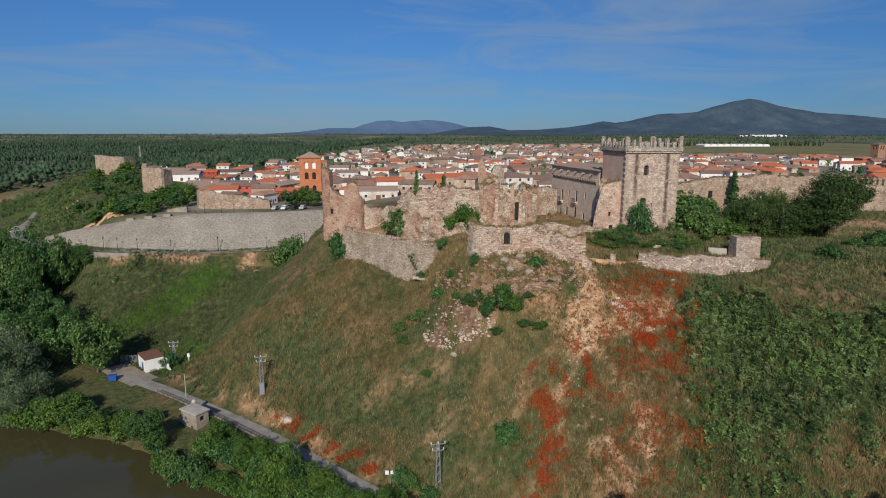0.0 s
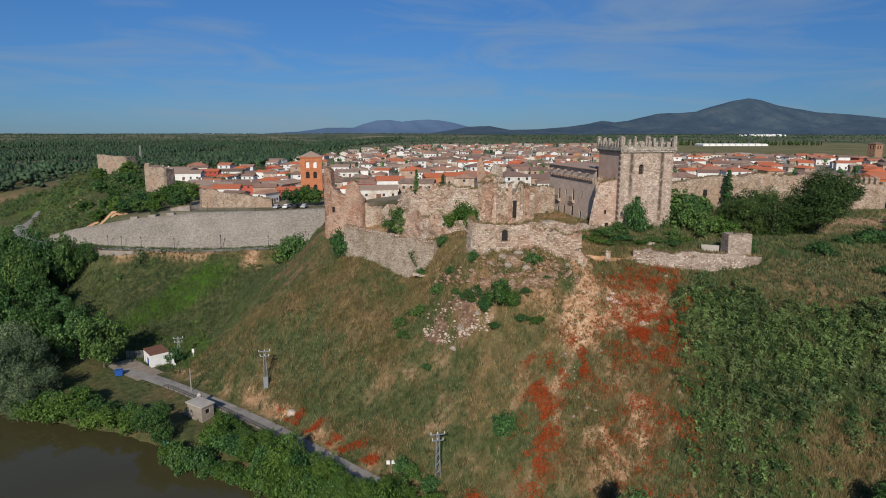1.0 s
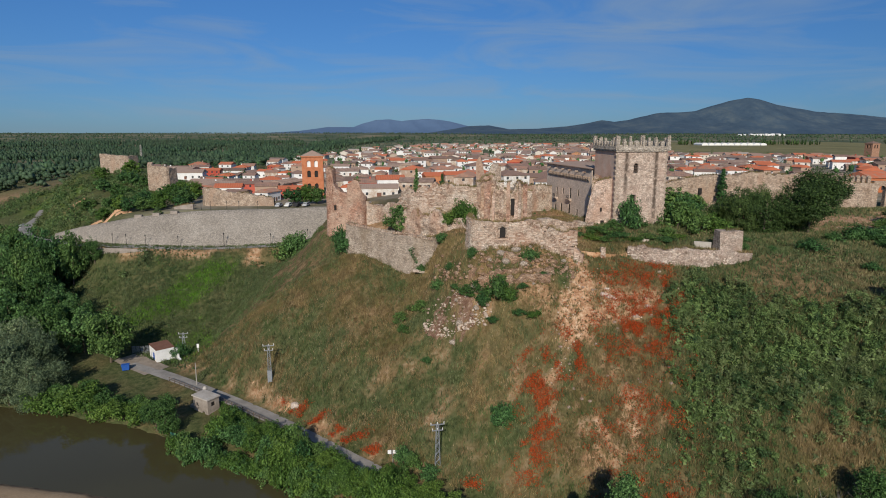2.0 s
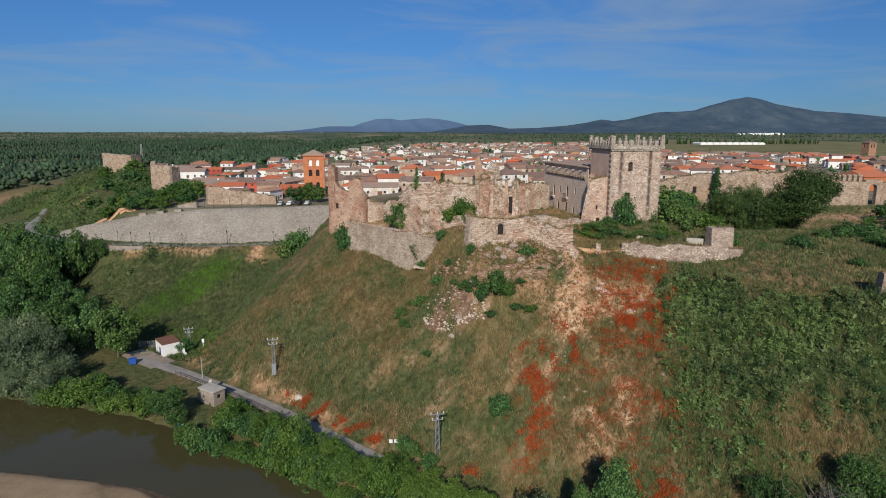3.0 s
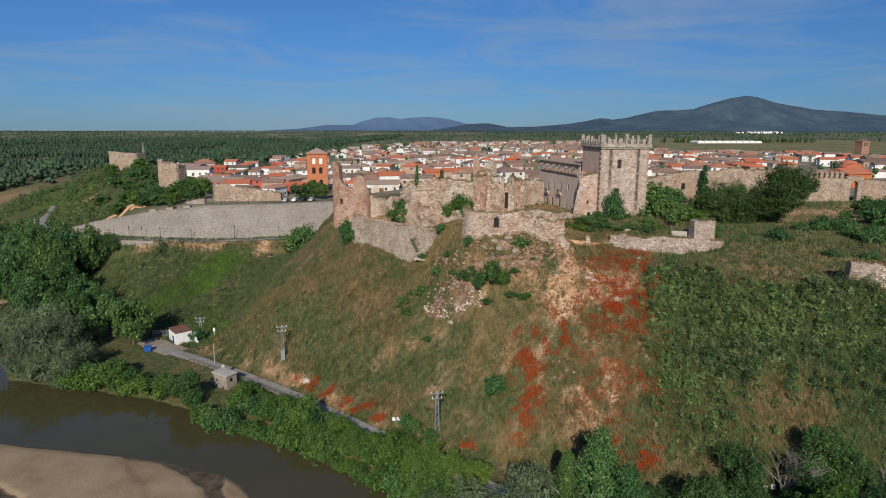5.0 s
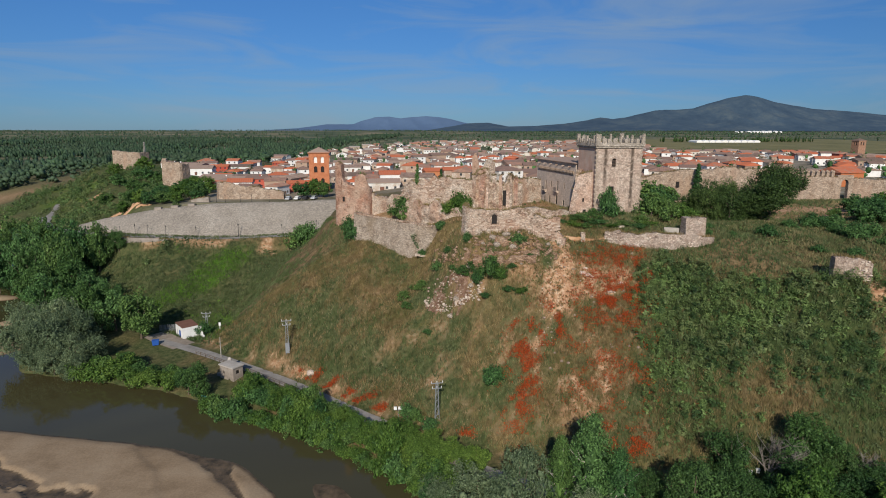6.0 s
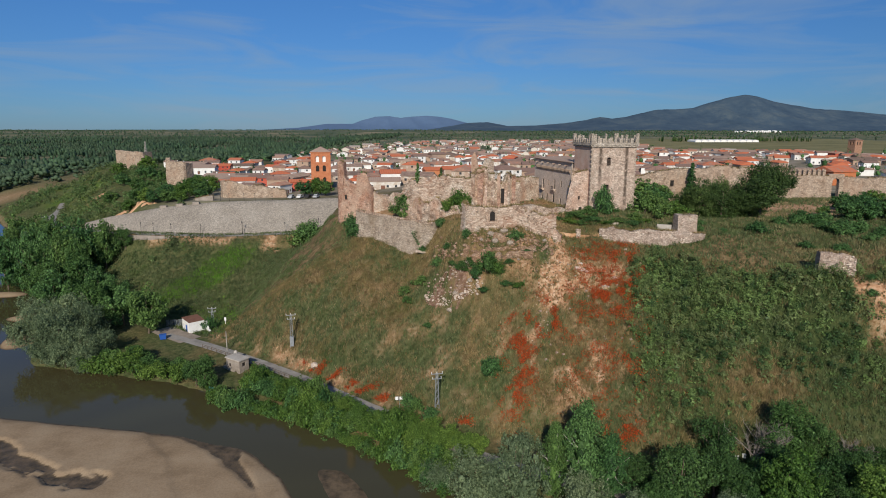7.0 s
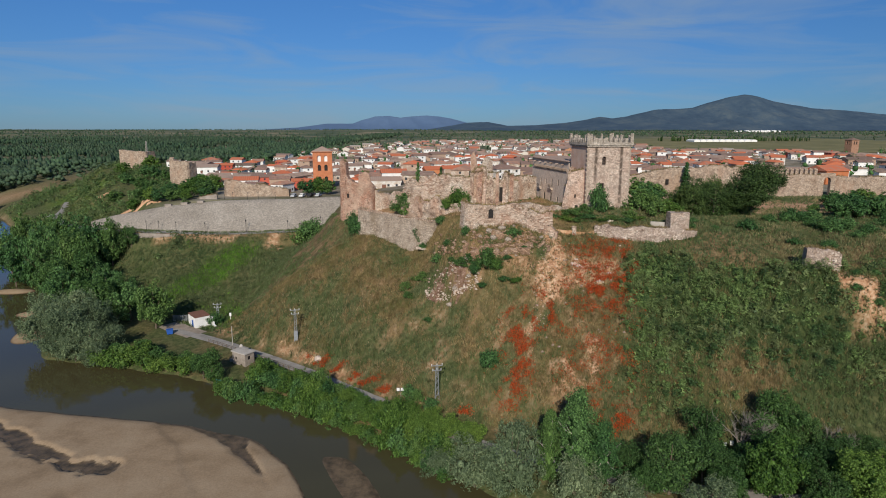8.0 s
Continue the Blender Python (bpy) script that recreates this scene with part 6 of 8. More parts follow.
for x, y, s, top in ((-86.0, 144.5, 1.2, 17.5), (-97, 152, 1.1, 15.5), (-106, 152, 1.1, 16), (-115, 155, 1.15, 16.5), (-124, 162, 1.2, 17.5), (-133, 172, 1.25, 19), (-104, 163, 0.95, 16), (-113, 168, 1.05, 17.5), (-122, 176, 1.15, 20),
                     (-141, 185, 1.25, 23), (-150, 198, 1.25, 25), (-136, 188, 1.3, 24.5), (-131, 187, 1.1, 25), (-133, 197, 1.3, 28), (-126, 197, 0.95, 28.2), (-119, 199, 0.62, 27.0),
                     (-142, 203, 1.3, 28), (-151, 210, 1.3, 27), (-163, 218, 1.3, 26), (-160, 205, 1.3, 24), (-174, 230, 1.2, 24), (-185, 225, 1.3, 21), (-170, 205, 1.3, 20), (-195, 250, 1.3, 22)):
    MIDTREE.put(x, y, s, (top - 1.2 - zat(x, y)) / 9.6)
# low shrubs on the terrace below the keep
for x, y, s in ((30.5, 127, 0.9), (33, 125.5, 1.1), (36, 124.5, 1.0), (39, 125.5, 1.2), (42, 124, 1.0), (45.5, 125, 1.2), (49, 124, 1.1), (52, 126, 1.3), (34, 129, 1.0)):
    BUSH.put(x, y, s * 1.0, s * 0.36)
# castle hill bushes
for x, y, s, sz, w in ((-51.0, 193, 2.2, 2.9, 0), (-46.5, 191.5, 2.0, 2.6, 1), (-26.2, 152.3, 1.25, 2.3, 1), (-24.5, 150.3, 1.1, 1.7, 1), (-11.2, 153.5, 1.55, 1.75, 0), (-4.5, 136.0, 0.6, 0.8, 1),
                       (0.6, 136, 0.8, 0.9, 1), (4.5, 141.5, 1.25, 1.5, 2), (6.4, 140.5, 0.8, 1.6, 2), (42.8, 130.6, 1.3, 2.5, 1), (44.8, 130.0, 1.0, 1.0, 0), (39.5, 129, 1.1, 0.8, 0), (36, 127, 1.2, 0.6, 0),
                       (50, 128, 1.0, 0.6, 0), (54.5, 131.5, 1.7, 2.0, 0), (58.5, 130, 1.6, 1.7, 0), (62.5, 131, 1.5, 1.5, 2), (57.5, 137, 1.6, 2.4, 1), (61, 142, 1.5, 2.1, 1), (79.5, 122, 1.15, 1.1, 1),
                       (11.4, 94.0, 1.2, 1.4, 1), (12.2, 111, 1.25, 1.75, 0), (13.8, 110.4, 0.9, 1.1, 2), (5.1, 115.6, 0.95, 0.8, 0), (7.6, 114.0, 1.0, 0.75, 0), (8.9, 111.8, 0.85, 1.0, 1), (-0.4, 123.8, 0.7, 0.9, 1), (2.2, 123.2, 0.5, 0.6, 1),
                       (-4.8, 125.0, 1.1, 0.85, 0), (-8.6, 124.4, 0.9, 0.7, 0), (-7.8, 121, 0.7, 0.6, 0), (18.4, 115.2, 0.8, 0.9, 1), (6.7, 119.0, 0.6, 0.8, 1), (18.4, 107.4, 0.7, 0.5, 2), (-69, 148, 1.1, 1.4, 1), (-6.5, 94.2, 0.9, 1.3, 1), (-5, 93, 0.9, 1.0, 0), (-1.8, 90, 1.0, 0.9, 1)):
    BUSH.put(x, y, s, sz, which=w)
for x, y, s in ((9.6, 112.6, 0.8), (10.6, 109.2, 0.7), (15.6, 108.6, 0.75), (16.6, 111.6, 0.6), (3.4, 118.2, 0.6), (20.8, 112.6, 0.55), (-2.6, 112.4, 0.6)):
    BUSH.put(x, y, s, s * 0.6, which=1)
for x, y, z, s, sz, w in ((-10.8, 152.0, 37.4, 1.5, 1.9, 0), (5.4, 140.8, 39.8, 1.2, 2.1, 2), (7.4, 139.8, 39.6, 0.85, 1.6, 2), (1.8, 141, 39.8, 0.8, 1.0, 2)):
    BUSH.put(x, y, s, sz, z, w)
part_ivy = thing("ivy", "dark ivy clinging to the bastion wall", "climbing plant", (-6.6, 138.9, 33.0))
v, f = leaf_cloud(np.array([(0, 0, 0), (0.5, -0.3, -0.9), (-0.5, 0.2, 0.9), (0.9, -0.6, -1.9), (0.2, -0.2, 1.2)]), [0.9, 0.9, 0.8, 0.6, 0.7], 150, 0.14, 5, 1.0)
part("leaves", mesh_of("leaves", v, f), LEAF_DARK, part_ivy)
# trees round the keep
CYPRESS.put(84.6, 177, 1.15, 1.12)
CYPRESS.put(112, 192, 1.0, 0.95)
for x, y, s in ((-8.0, 196, 0.95), (0.5, 208, 0.7), (106, 186, 0.7), (94, 178, 0.5)):
    CYPRESS.put(x, y, 0.8, s)
for x, y, s, sz in ((71.5, 138, 0.72, 0.84), (77, 136.5, 0.78, 0.82), (82.5, 139, 0.70, 0.76), (74.5, 144, 0.8, 0.92), (81, 146, 0.8, 0.95), (68.5, 143, 0.5, 0.66), (86.5, 138.5, 0.62, 0.72)):
    PINE.put(x, y, s, sz, zat(x, y) - (1.5 if x < 88 else 0.1))
UMBRELLA.put(87.6, 137, 0.96, 0.98)
for x, y, s in ((109, 132.5, 0.72), (113.5, 133.5, 0.8), (118.5, 135.5, 0.78), (123.5, 136, 0.75), (129, 138, 0.8), (116, 139, 0.8)):
    FARTREE.put(x, y, s * 0.95, s * 0.85, which=1)
for x, y, s in ((58.5, 143, 0.95), (63.5, 150, 0.8), (64, 158, 0.7), (70, 168, 0.6), (118, 150, 0.65), (126, 148, 0.7), (134, 146, 0.75), (142, 150, 0.7), (150, 148, 0.7), (112, 135, 0.4), (120, 128, 0.42), (128, 126, 0.4), (107, 140, 0.35)):
    FARTREE.put(x, y, s * 1.1, s * 0.85)
for x, y, s in ((95.2, 130.6, 1.35), (98.0, 130.2, 1.1), (100.6, 130.0, 1.3), (99.6, 119.6, 1.5), (104, 120.5, 1.3), (115, 121, 1.4), (123, 121, 1.4), (98, 118, 1.2), (92, 108, 0.9), (132, 120, 1.5), (66, 124, 0.6), (70, 120, 0.5), (86, 112, 0.7), (88.2, 92.2, 0.5), (86.0, 88.6, 0.6), (92.5, 92.8, 0.55), (90.2, 87.4, 0.6), (97, 93.6, 0.5), (97, 124, 0.9), (101, 112, 0.8), (107, 117, 1.0), (88, 128, 0.9), (94, 129, 1.1), (64, 119.5, 0.6)):
    BUSH.put(x, y, s, s * 0.9, which=1)
# trees by the town wall and on the western hill
for x, y, s in ((-58, 232, 0.75), (-53, 234, 0.8), (-49, 233, 0.75)):
    FARTREE.put(x, y, s, s * 0.95)
for x, y, s in ((-117, 235, 0.8), (-110, 232, 0.85), (-104, 240, 1.0), (-124, 246, 0.9), (-112, 248, 1.0), (-146, 275, 1.0), (-165, 318, 1.1), (-180, 350, 1.2), (-170, 285, 0.8), (-128, 240, 0.6), (-140, 245, 0.7), (-184, 325, 0.8), (-127, 290, 0.9), (-122, 280, 0.9), (-163, 300, 0.8), (-100, 228, 0.6), (-107, 224, 0.55), (-113, 225, 0.7), (-119, 226, 0.75), (-125, 232, 0.8), (-137, 250, 0.9), (-118, 258, 1.0), (-109, 262, 1.0), (-150, 303, 1.0), (-175, 310, 0.9), (-200, 355, 1.0)):
    FARTREE.put(x, y, s, s * 0.8)

# ---- grass, stalks, poppies and scrub ----
def blades(n, box_, keep, hi, wi, seed, per=4, spread=0.22):
    g = np.random.default_rng(seed)
    x, y = g.uniform(box_[0], box_[1], n), g.uniform(box_[2], box_[3], n)
    ok = keep(x, y, g)
    x, y = x[ok], y[ok]
    x, y = np.repeat(x, per) + g.normal(0, spread, len(x) * per), np.repeat(y, per) + g.normal(0, spread, len(y) * per)
    z = land_z(x, y) - 0.05
    a = g.uniform(0, 2 * math.pi, len(x))
    h, w = g.uniform(0.5, 1.2, len(x)) * hi, g.uniform(0.6, 1.3, len(x)) * wi
    lean = g.normal(0, 0.32, (len(x), 2)) * h[:, None]
    p = np.c_[x, y, z]
    off = np.c_[np.cos(a) * w, np.sin(a) * w, 0 * w]
    tip = p + np.c_[lean, h]
    v = np.stack([p - off, p + off, tip], 1).reshape(-1, 3)
    return v, np.arange(len(v)).reshape(-1, 3)


def on_slope(x, y):
    up = (y - line_y(TOE, x)) / np.maximum(line_y(CREST, x) - line_y(TOE, x), 1)
    return (up > 0.0) & (up < 1.25) & (y < line_y(UPPER, x) + 2), up


def dry_here(x, y, g):
    ok, up = on_slope(x, y)
    d, b, s, _, _, lu = cover(x, y)
    return ok & (g.random(len(x)) < d * (1 - 0.92 * b) * (1 - 0.8 * s))


def green_here(x, y, g):
    ok, up = on_slope(x, y)
    d, b, s, _, _, lu = cover(x, y)
    return ok & (g.random(len(x)) < (1 - d) * (1 - 0.92 * b) * (1 - 0.5 * s))


def stuff(name, label, category, v, f, mat):
    return tagged(part(name, mesh_of(name, v, f), mat), label, category, kind="stuff")


stuff("dry_grass", "tall dry brown grass on the slope", "grass", *blades(62000, (-75, 95, 68, 150), dry_here, 0.85, 0.062, 201, 13, 0.30), DRY_GRASS)
stuff("green_grass", "rough green grass and weeds on the slope", "grass", *blades(58000, (-130, 110, 66, 215), green_here, 0.85, 0.07, 202, 12, 0.30), GREEN_GRASS)
stuff("lush_grass", "vivid green grass on the western flank", "grass", *blades(20000, (-130, -35, 110, 205), lambda x, y, g: on_slope(x, y)[0] & (g.random(len(x)) < cover(x, y)[5]), 0.75, 0.08, 206, 10, 0.3), LUSH_GRASS)
stuff("straw_stalks", "pale dead stalks standing in the grass", "grass", *blades(9000, (-60, 75, 72, 140), lambda x, y, g: on_slope(x, y)[0] & (fbm(x, y, 11, 81) > -0.05) & (ridge_side(x, y) > 0) & (cover(x, y)[2] < 0.2), 1.0, 0.038, 203, 2), STRAW)


def poppies(n, seed):
    g = np.random.default_rng(seed)
    x, y = g.uniform(-42, 52, n), g.uniform(72, 119, n)
    up = (y - line_y(TOE, x)) / np.maximum(line_y(CREST, x) - line_y(TOE, x), 1)
    want = 0
    for sx, sy, rx, ry, wt in ((38.5, 107.5, 7.5, 8, 0.40), (40, 102.5, 5.0, 3.6, 0.6), (44, 110.5, 2.6, 4, 0.5), (33, 104, 4, 3, 0.3),
                               (19.3, 100.5, 4.2, 4.2, 0.95), (23, 98.8, 3.8, 3.0, 0.95), (25.4, 101.6, 1.8, 2.8, 0.5), (17.5, 95, 3.0, 4, 0.4), (16.4, 90, 3.4, 4.8, 0.5), (19.2, 92.5, 2.0, 2.6, 0.5), (15.0, 86, 2.2, 3.2, 0.4),
                               (34, 96, 9, 6, 0.26), (39.5, 89, 3, 2.4, 0.3), (33, 87, 9, 6, 0.17), (30, 79.5, 5, 2.5, 0.25), (35.9, 77.4, 2.6, 1.6, 0.8), (32.5, 76.5, 2.4, 2.0, 1.0), (5.0, 85.7, 1.8, 1.4, 0.9),
                               (-40, 120.4, 3, 0.9, 0.8), (-36, 117.2, 3, 0.9, 1.2), (-31, 113.4, 3, 1.0, 1.5), (-26.5, 109.4, 3, 1.0, 1.9), (-22, 105.5, 3, 1.0, 2.2), (-17.5, 101.8, 3, 1.0, 2.2), (-13.5, 98.6, 2.4, 1.0, 1.9)):
        want = want + wt * np.exp(-(((x - sx) / rx) ** 2 + ((y - sy) / ry) ** 2) ** 1.4)
    want = np.minimum(want, 0.85) * np.clip(0.30 + 1.1 * fbm(x, y, 4, 91) + 2.6 * fbm(x * 0.8, y * 1.1, 1.5, 92, 3), 0, 1) * (up > 0.01)
    k = g.random(n) < want
    x, y = x[k], y[k]
    p = np.c_[x, y, land_z(x, y) + g.uniform(0.55, 1.0, len(x))]
    v, f = leaf_cloud(p, np.full(len(p), 0.35), 4, 0.10, seed, 0.8, 0.6)
    return v, f


stuff("poppies", "bright red poppies in bloom on the slope", "flowers", *poppies(300000, 205), POPPY)


def scrub(n, box_, want, seed, per, rad, leaf):
    g = np.random.default_rng(seed)
    x, y = g.uniform(box_[0], box_[1], n), g.uniform(box_[2], box_[3], n)
    k = g.random(n) < want(x, y)
    x, y = x[k], y[k]
    r = (0.5 + 1.1 * g.random(len(x)) ** 2.2) * rad
    return leaf_cloud(np.c_[x, y, land_z(x, y) + r * 0.45], r, per, leaf, seed, 0.9, 0.5)


def shrubs(box_, gap, want, seed, per, r0, r1, leaf, tall, subs=1, narrow=0.62):
    """Shrubs set out unevenly with gaps between, each a dome of leaves."""
    g = np.random.default_rng(seed)
    x, y = np.meshgrid(np.arange(box_[0], box_[1], gap), np.arange(box_[2], box_[3], gap))
    x, y = x.ravel() + g.normal(0, 0.36 * gap, x.size), y.ravel() + g.normal(0, 0.36 * gap, x.size)
    k = g.random(len(x)) < want(x, y)
    x, y = x[k], y[k]
    r = r0 + (r1 - r0) * g.random(len(x)) ** 1.7
    c = np.c_[x, y, land_z(x, y) + r * tall * 0.35]
    heart = np.repeat(c - np.c_[0 * r, 0 * r, 0.3 * r], subs, axis=0)
    rr = np.repeat(r, subs)
    if subs > 1:
        off = g.normal(size=(len(rr), 3))
        off /= np.linalg.norm(off, axis=1)[:, None]
        off[:, 2] = np.abs(off[:, 2])
        c = np.repeat(c, subs, axis=0) + off * rr[:, None] * np.array([0.75, 0.75, 0.6 * tall])
        rr = rr * g.uniform(0.32, 0.55, len(rr))
    return joined(leaf_cloud(c, rr, per, leaf, seed, tall if subs == 1 else 1.0, core=heart, narrow=narrow), leaf_cloud(heart[::subs], r * 0.7, 14, leaf * 1.5, seed + 1))


stuff("scrub", "dense dark green scrub covering the slope", "shrubs", *shrubs((34, 125, 70, 124), 0.95, lambda x, y: cover(x, y)[2] * 0.95, 211, 30, 0.35, 0.85, 0.20, 1.6, 1, 0.30), SCRUB)
stuff("tall_scrub", "bushy grey-green scrub on the slope", "shrubs", *shrubs((40, 125, 78, 122), 1.5, lambda x, y: cover(x, y)[2] * np.clip(0.62 + 1.3 * fbm(x, y, 12, 111) + 0.3 * step(88, 100, y), 0, 0.95), 216, 24, 0.75, 1.7, 0.24, 2.1, 6, 0.30), BUSHY)
# dark leaf colour here stands in for shaded pockets between the bushes
stuff("dark_scrub", "dark low shrubs standing in for shade between the bushes", "shrubs", *shrubs((42, 125, 80, 120), 1.9, lambda x, y: cover(x, y)[2] * np.clip(0.22 - 1.5 * fbm(x, y, 12, 111) + 0.4 * step(86, 100, y), 0, 0.8), 226, 24, 0.8, 1.7, 0.22, 1.6, 6, 0.34), DARK_SHRUB)
stuff("thickets", "dark rounded thickets standing out of the scrub", "shrubs", *shrubs((46, 110, 86, 110), 3.0, lambda x, y: cover(x, y)[2] * np.clip(0.25 + 1.6 * fbm(x, y, 10, 141) + 0.5 * np.exp(-(((x - 74) / 8) ** 2 + ((y - 97) / 6) ** 2)), 0, 0.9), 231, 30, 1.2, 2.5, 0.25, 1.25, 9, 0.34), DARK_SHRUB)
stuff("tall_weeds", "tall green weeds standing between the shrubs", "grass", *blades(16000, (34, 125, 66, 104), lambda x, y, g: g.random(len(x)) < 0.8 * cover(x, y)[2] * step(102, 86, y), 1.1, 0.055, 222, 4), SCRUB_WEED)
stuff("flank_weeds", "tall dark weeds over the western flank", "shrubs", *scrub(15000, (-130, -40, 130, 203), lambda x, y: on_slope(x, y)[0] * (ridge_side(x, y) < -0.5) * np.clip(0.28 + 1.3 * fbm(x + 0.6 * y, y, 16, 128), 0, 0.7), 228, 22, 0.5, 0.17), FLANK)
stuff("bank_weeds", "green and yellow weeds among the poppies", "shrubs", *scrub(5200, (13, 48, 78, 118), lambda x, y: cover(x, y)[0] * (1 - cover(x, y)[2]) * np.clip(0.45 + 1.2 * fbm(x, y, 5, 118), 0, 0.8), 227, 26, 0.42, 0.10), PALE_WEED)
stuff("track_weeds", "dark weeds dotting the bare track", "shrubs", *scrub(2600, (14, 48, 84, 119), lambda x, y: np.clip(cover(x, y)[1] * 1.2, 0, 0.8), 217, 20, 0.26, 0.09), WEED_BROWN)
stuff("scar_weeds", "brown and green weeds over the clay scar", "shrubs", *scrub(1500, (78, 112, 84, 98), lambda x, y: np.clip(0.3 + 1.4 * fbm(x, y, 4, 147), 0, 0.7), 233, 26, 0.4, 0.11), PALE_WEED)
stuff("scrub_weeds", "scattered green weeds and low shrubs", "shrubs", *scrub(5200, (-125, 40, 78, 215), lambda x, y: on_slope(x, y)[0] * np.clip(0.05 + 0.5 * fbm(x, y, 16, 95) + 0.28 * step(-40, -60, x), 0, 0.6), 212, 34, 0.55, 0.13), SCRUB)
def hill_want(x, y):
    road_y = np.interp(x, [q[0] for q in UPPER_ROAD], [q[1] for q in UPPER_ROAD])
    return step(-4, 4, y - line_y(TOE, x)) * step(8, 0, y - line_y(UPPER, x)) * np.clip(0.52 + 2.2 * fbm(x, y, 24, 97), 0, 0.95) * (np.abs(y - road_y) > 7)


stuff("hill_scrub", "dark shrubs over the western hillside", "shrubs", *shrubs((-300, -100, 195, 440), 3.9, hill_want, 213, 34, 1.5, 4.2, 0.36, 1.0, 3), HILL_DARK)
stuff("plateau_scrub", "rough green weeds on the castle plateau", "shrubs", *scrub(5200, (20, 175, 100, 182), lambda x, y: (y > line_y(CREST, x) + 1) * np.clip(0.3 + 1.2 * fbm(x, y, 14, 99), 0, 0.8) * (1 - 0.9 * cover(x, y)[1]), 214, 32, 0.75, 0.17), SCRUB)
def top_tufts(seed):
    g = np.random.default_rng(seed)
    p = np.concatenate([t for t in WALL_TOPS if t[:, 1].mean() < 260])
    p = np.repeat(p, 3, axis=0)
    p = p[(fbm(p[:, 0], p[:, 1], 5, 79) > -0.08)]
    p = np.repeat(p, 4, axis=0) + g.normal(0, 1, (len(p) * 4, 3)) * np.array([0.3, 0.3, 0.04])
    a, h, w = g.uniform(0, 6.28, len(p)), g.uniform(0.25, 0.75, len(p)), g.uniform(0.05, 0.1, len(p))
    off = np.c_[np.cos(a) * w, np.sin(a) * w, 0 * w]
    v = np.stack([p - off, p + off, p + np.c_[g.normal(0, 0.2, (len(p), 2)), h]], 1).reshape(-1, 3)
    return v, np.arange(len(v)).reshape(-1, 3)


stuff("plateau_grass", "long green grass on the castle plateau", "grass", *blades(22000, (36, 165, 93, 180), lambda x, y, g: (y > line_y(CREST, x) - 1) & (g.random(len(x)) < 0.95 - 0.9 * cover(x, y)[1]) & (fbm(x, y, 12, 86) > -0.22), 0.85, 0.11, 220, 4), GREEN_GRASS)
stuff("plateau_straw", "dry straw-coloured grass on the plateau", "grass", *blades(32000, (36, 165, 93, 180), lambda x, y, g: (y > line_y(CREST, x) - 1) & (fbm(x, y, 12, 86) < 0.16) & (g.random(len(x)) > 0.9 * cover(x, y)[1]), 0.8, 0.10, 221, 4), PALE_GRASS)
stuff("wall_grass", "dry tufts growing on the ruined walls", "grass", *top_tufts(215), DRY_GRASS)
stuff("court_grass", "dry grass inside the castle", "grass", *blades(14000, (-30, 36, 119, 190), lambda x, y, g: (y > line_y(CREST, x) + 2) & (fbm(x, y, 9, 77) > -0.1), 0.75, 0.10, 218, 4), DRY_GRASS)
stuff("court_weeds", "green weeds among the ruins", "shrubs", *scrub(1500, (-30, 36, 114, 185), lambda x, y: (y > line_y(CREST, x) - 4) * np.clip(1.6 * fbm(x, y, 7, 78) - 0.1, 0, 0.7), 219, 40, 0.7, 0.14), SCRUB)


def woods(n, seed, xa, xb, ya, yb, want, h0, h1, mat, name, label, per=26, slim=0.34, heart=0.72, subs=1):
    """Far trees: dense uneven crowns with leafy edges."""
    g = np.random.default_rng(seed)
    y = ya + (yb - ya) * g.random(n) ** 1.6
    x = g.uniform(-1, 1, n) * (xb - xa) / 2 + (xa + xb) / 2
    k = (g.random(n) < want(x, y)) & (np.abs(x) < 0.85 * y + 60)
    x, y = x[k], y[k]
    h = g.uniform(h0, h1, len(x))
    c = np.c_[x, y, land_z(x, y) + h * 0.52]
    tall = np.c_[np.full(len(x), slim), np.full(len(x), slim), np.full(len(x), 0.5)] * g.uniform(0.85, 1.2, (len(x), 3))
    if subs > 1:
        off = g.normal(size=(len(x) * subs, 3)) * np.array([slim, slim, 0.24]) * 0.55
        mids = np.repeat(c, subs, axis=0) + off * np.repeat(h, subs)[:, None]
        crown = lumps(mids, np.repeat(h, subs) * heart * g.uniform(0.4, 0.75, len(mids)), seed, (slim * 1.6, slim * 1.6, 0.5), 0.26)
    else:
        crown = lumps(c, h * heart, seed, tall, 0.26)
    edge = leaf_cloud(c + np.c_[g.normal(0, 0.08, (len(x), 2)), g.uniform(-0.05, 0.2, len(x))] * h[:, None], h * slim * 0.95, per // 3, 0.55, seed + 1, 1.35, core=c)
    grow = np.repeat(np.repeat(np.clip(y / 700, 0.7, 2.2), per // 3), 3)
    v, f = edge
    mid = v.reshape(-1, 3, 3).mean(1).repeat(3, axis=0)
    return stuff(name, label, "woods", *joined(crown, (mid + (v - mid) * grow[:, None], f)), mat)


VALLEY_Y, VALLEY_X = (330, 410, 500, 580, 700, 900, 1700), (-300, -322, -345, -355, -330, -230, -120)


def valley(x, y):
    open_ = np.exp(-(((x + 345) / 48) ** 2 + ((y - 448) / 38) ** 2) ** 2) + np.exp(-(((x + 473) / 60) ** 2 + ((y - 665) / 30) ** 2) ** 2)
    return (x < np.interp(y, VALLEY_Y, VALLEY_X)) * np.clip(1.25 - 0.75 * step(620, 400, y) + 3.5 * fbm(x, y, 110, 311), 0.04, 0.97) * (1 - np.minimum(open_, 1))


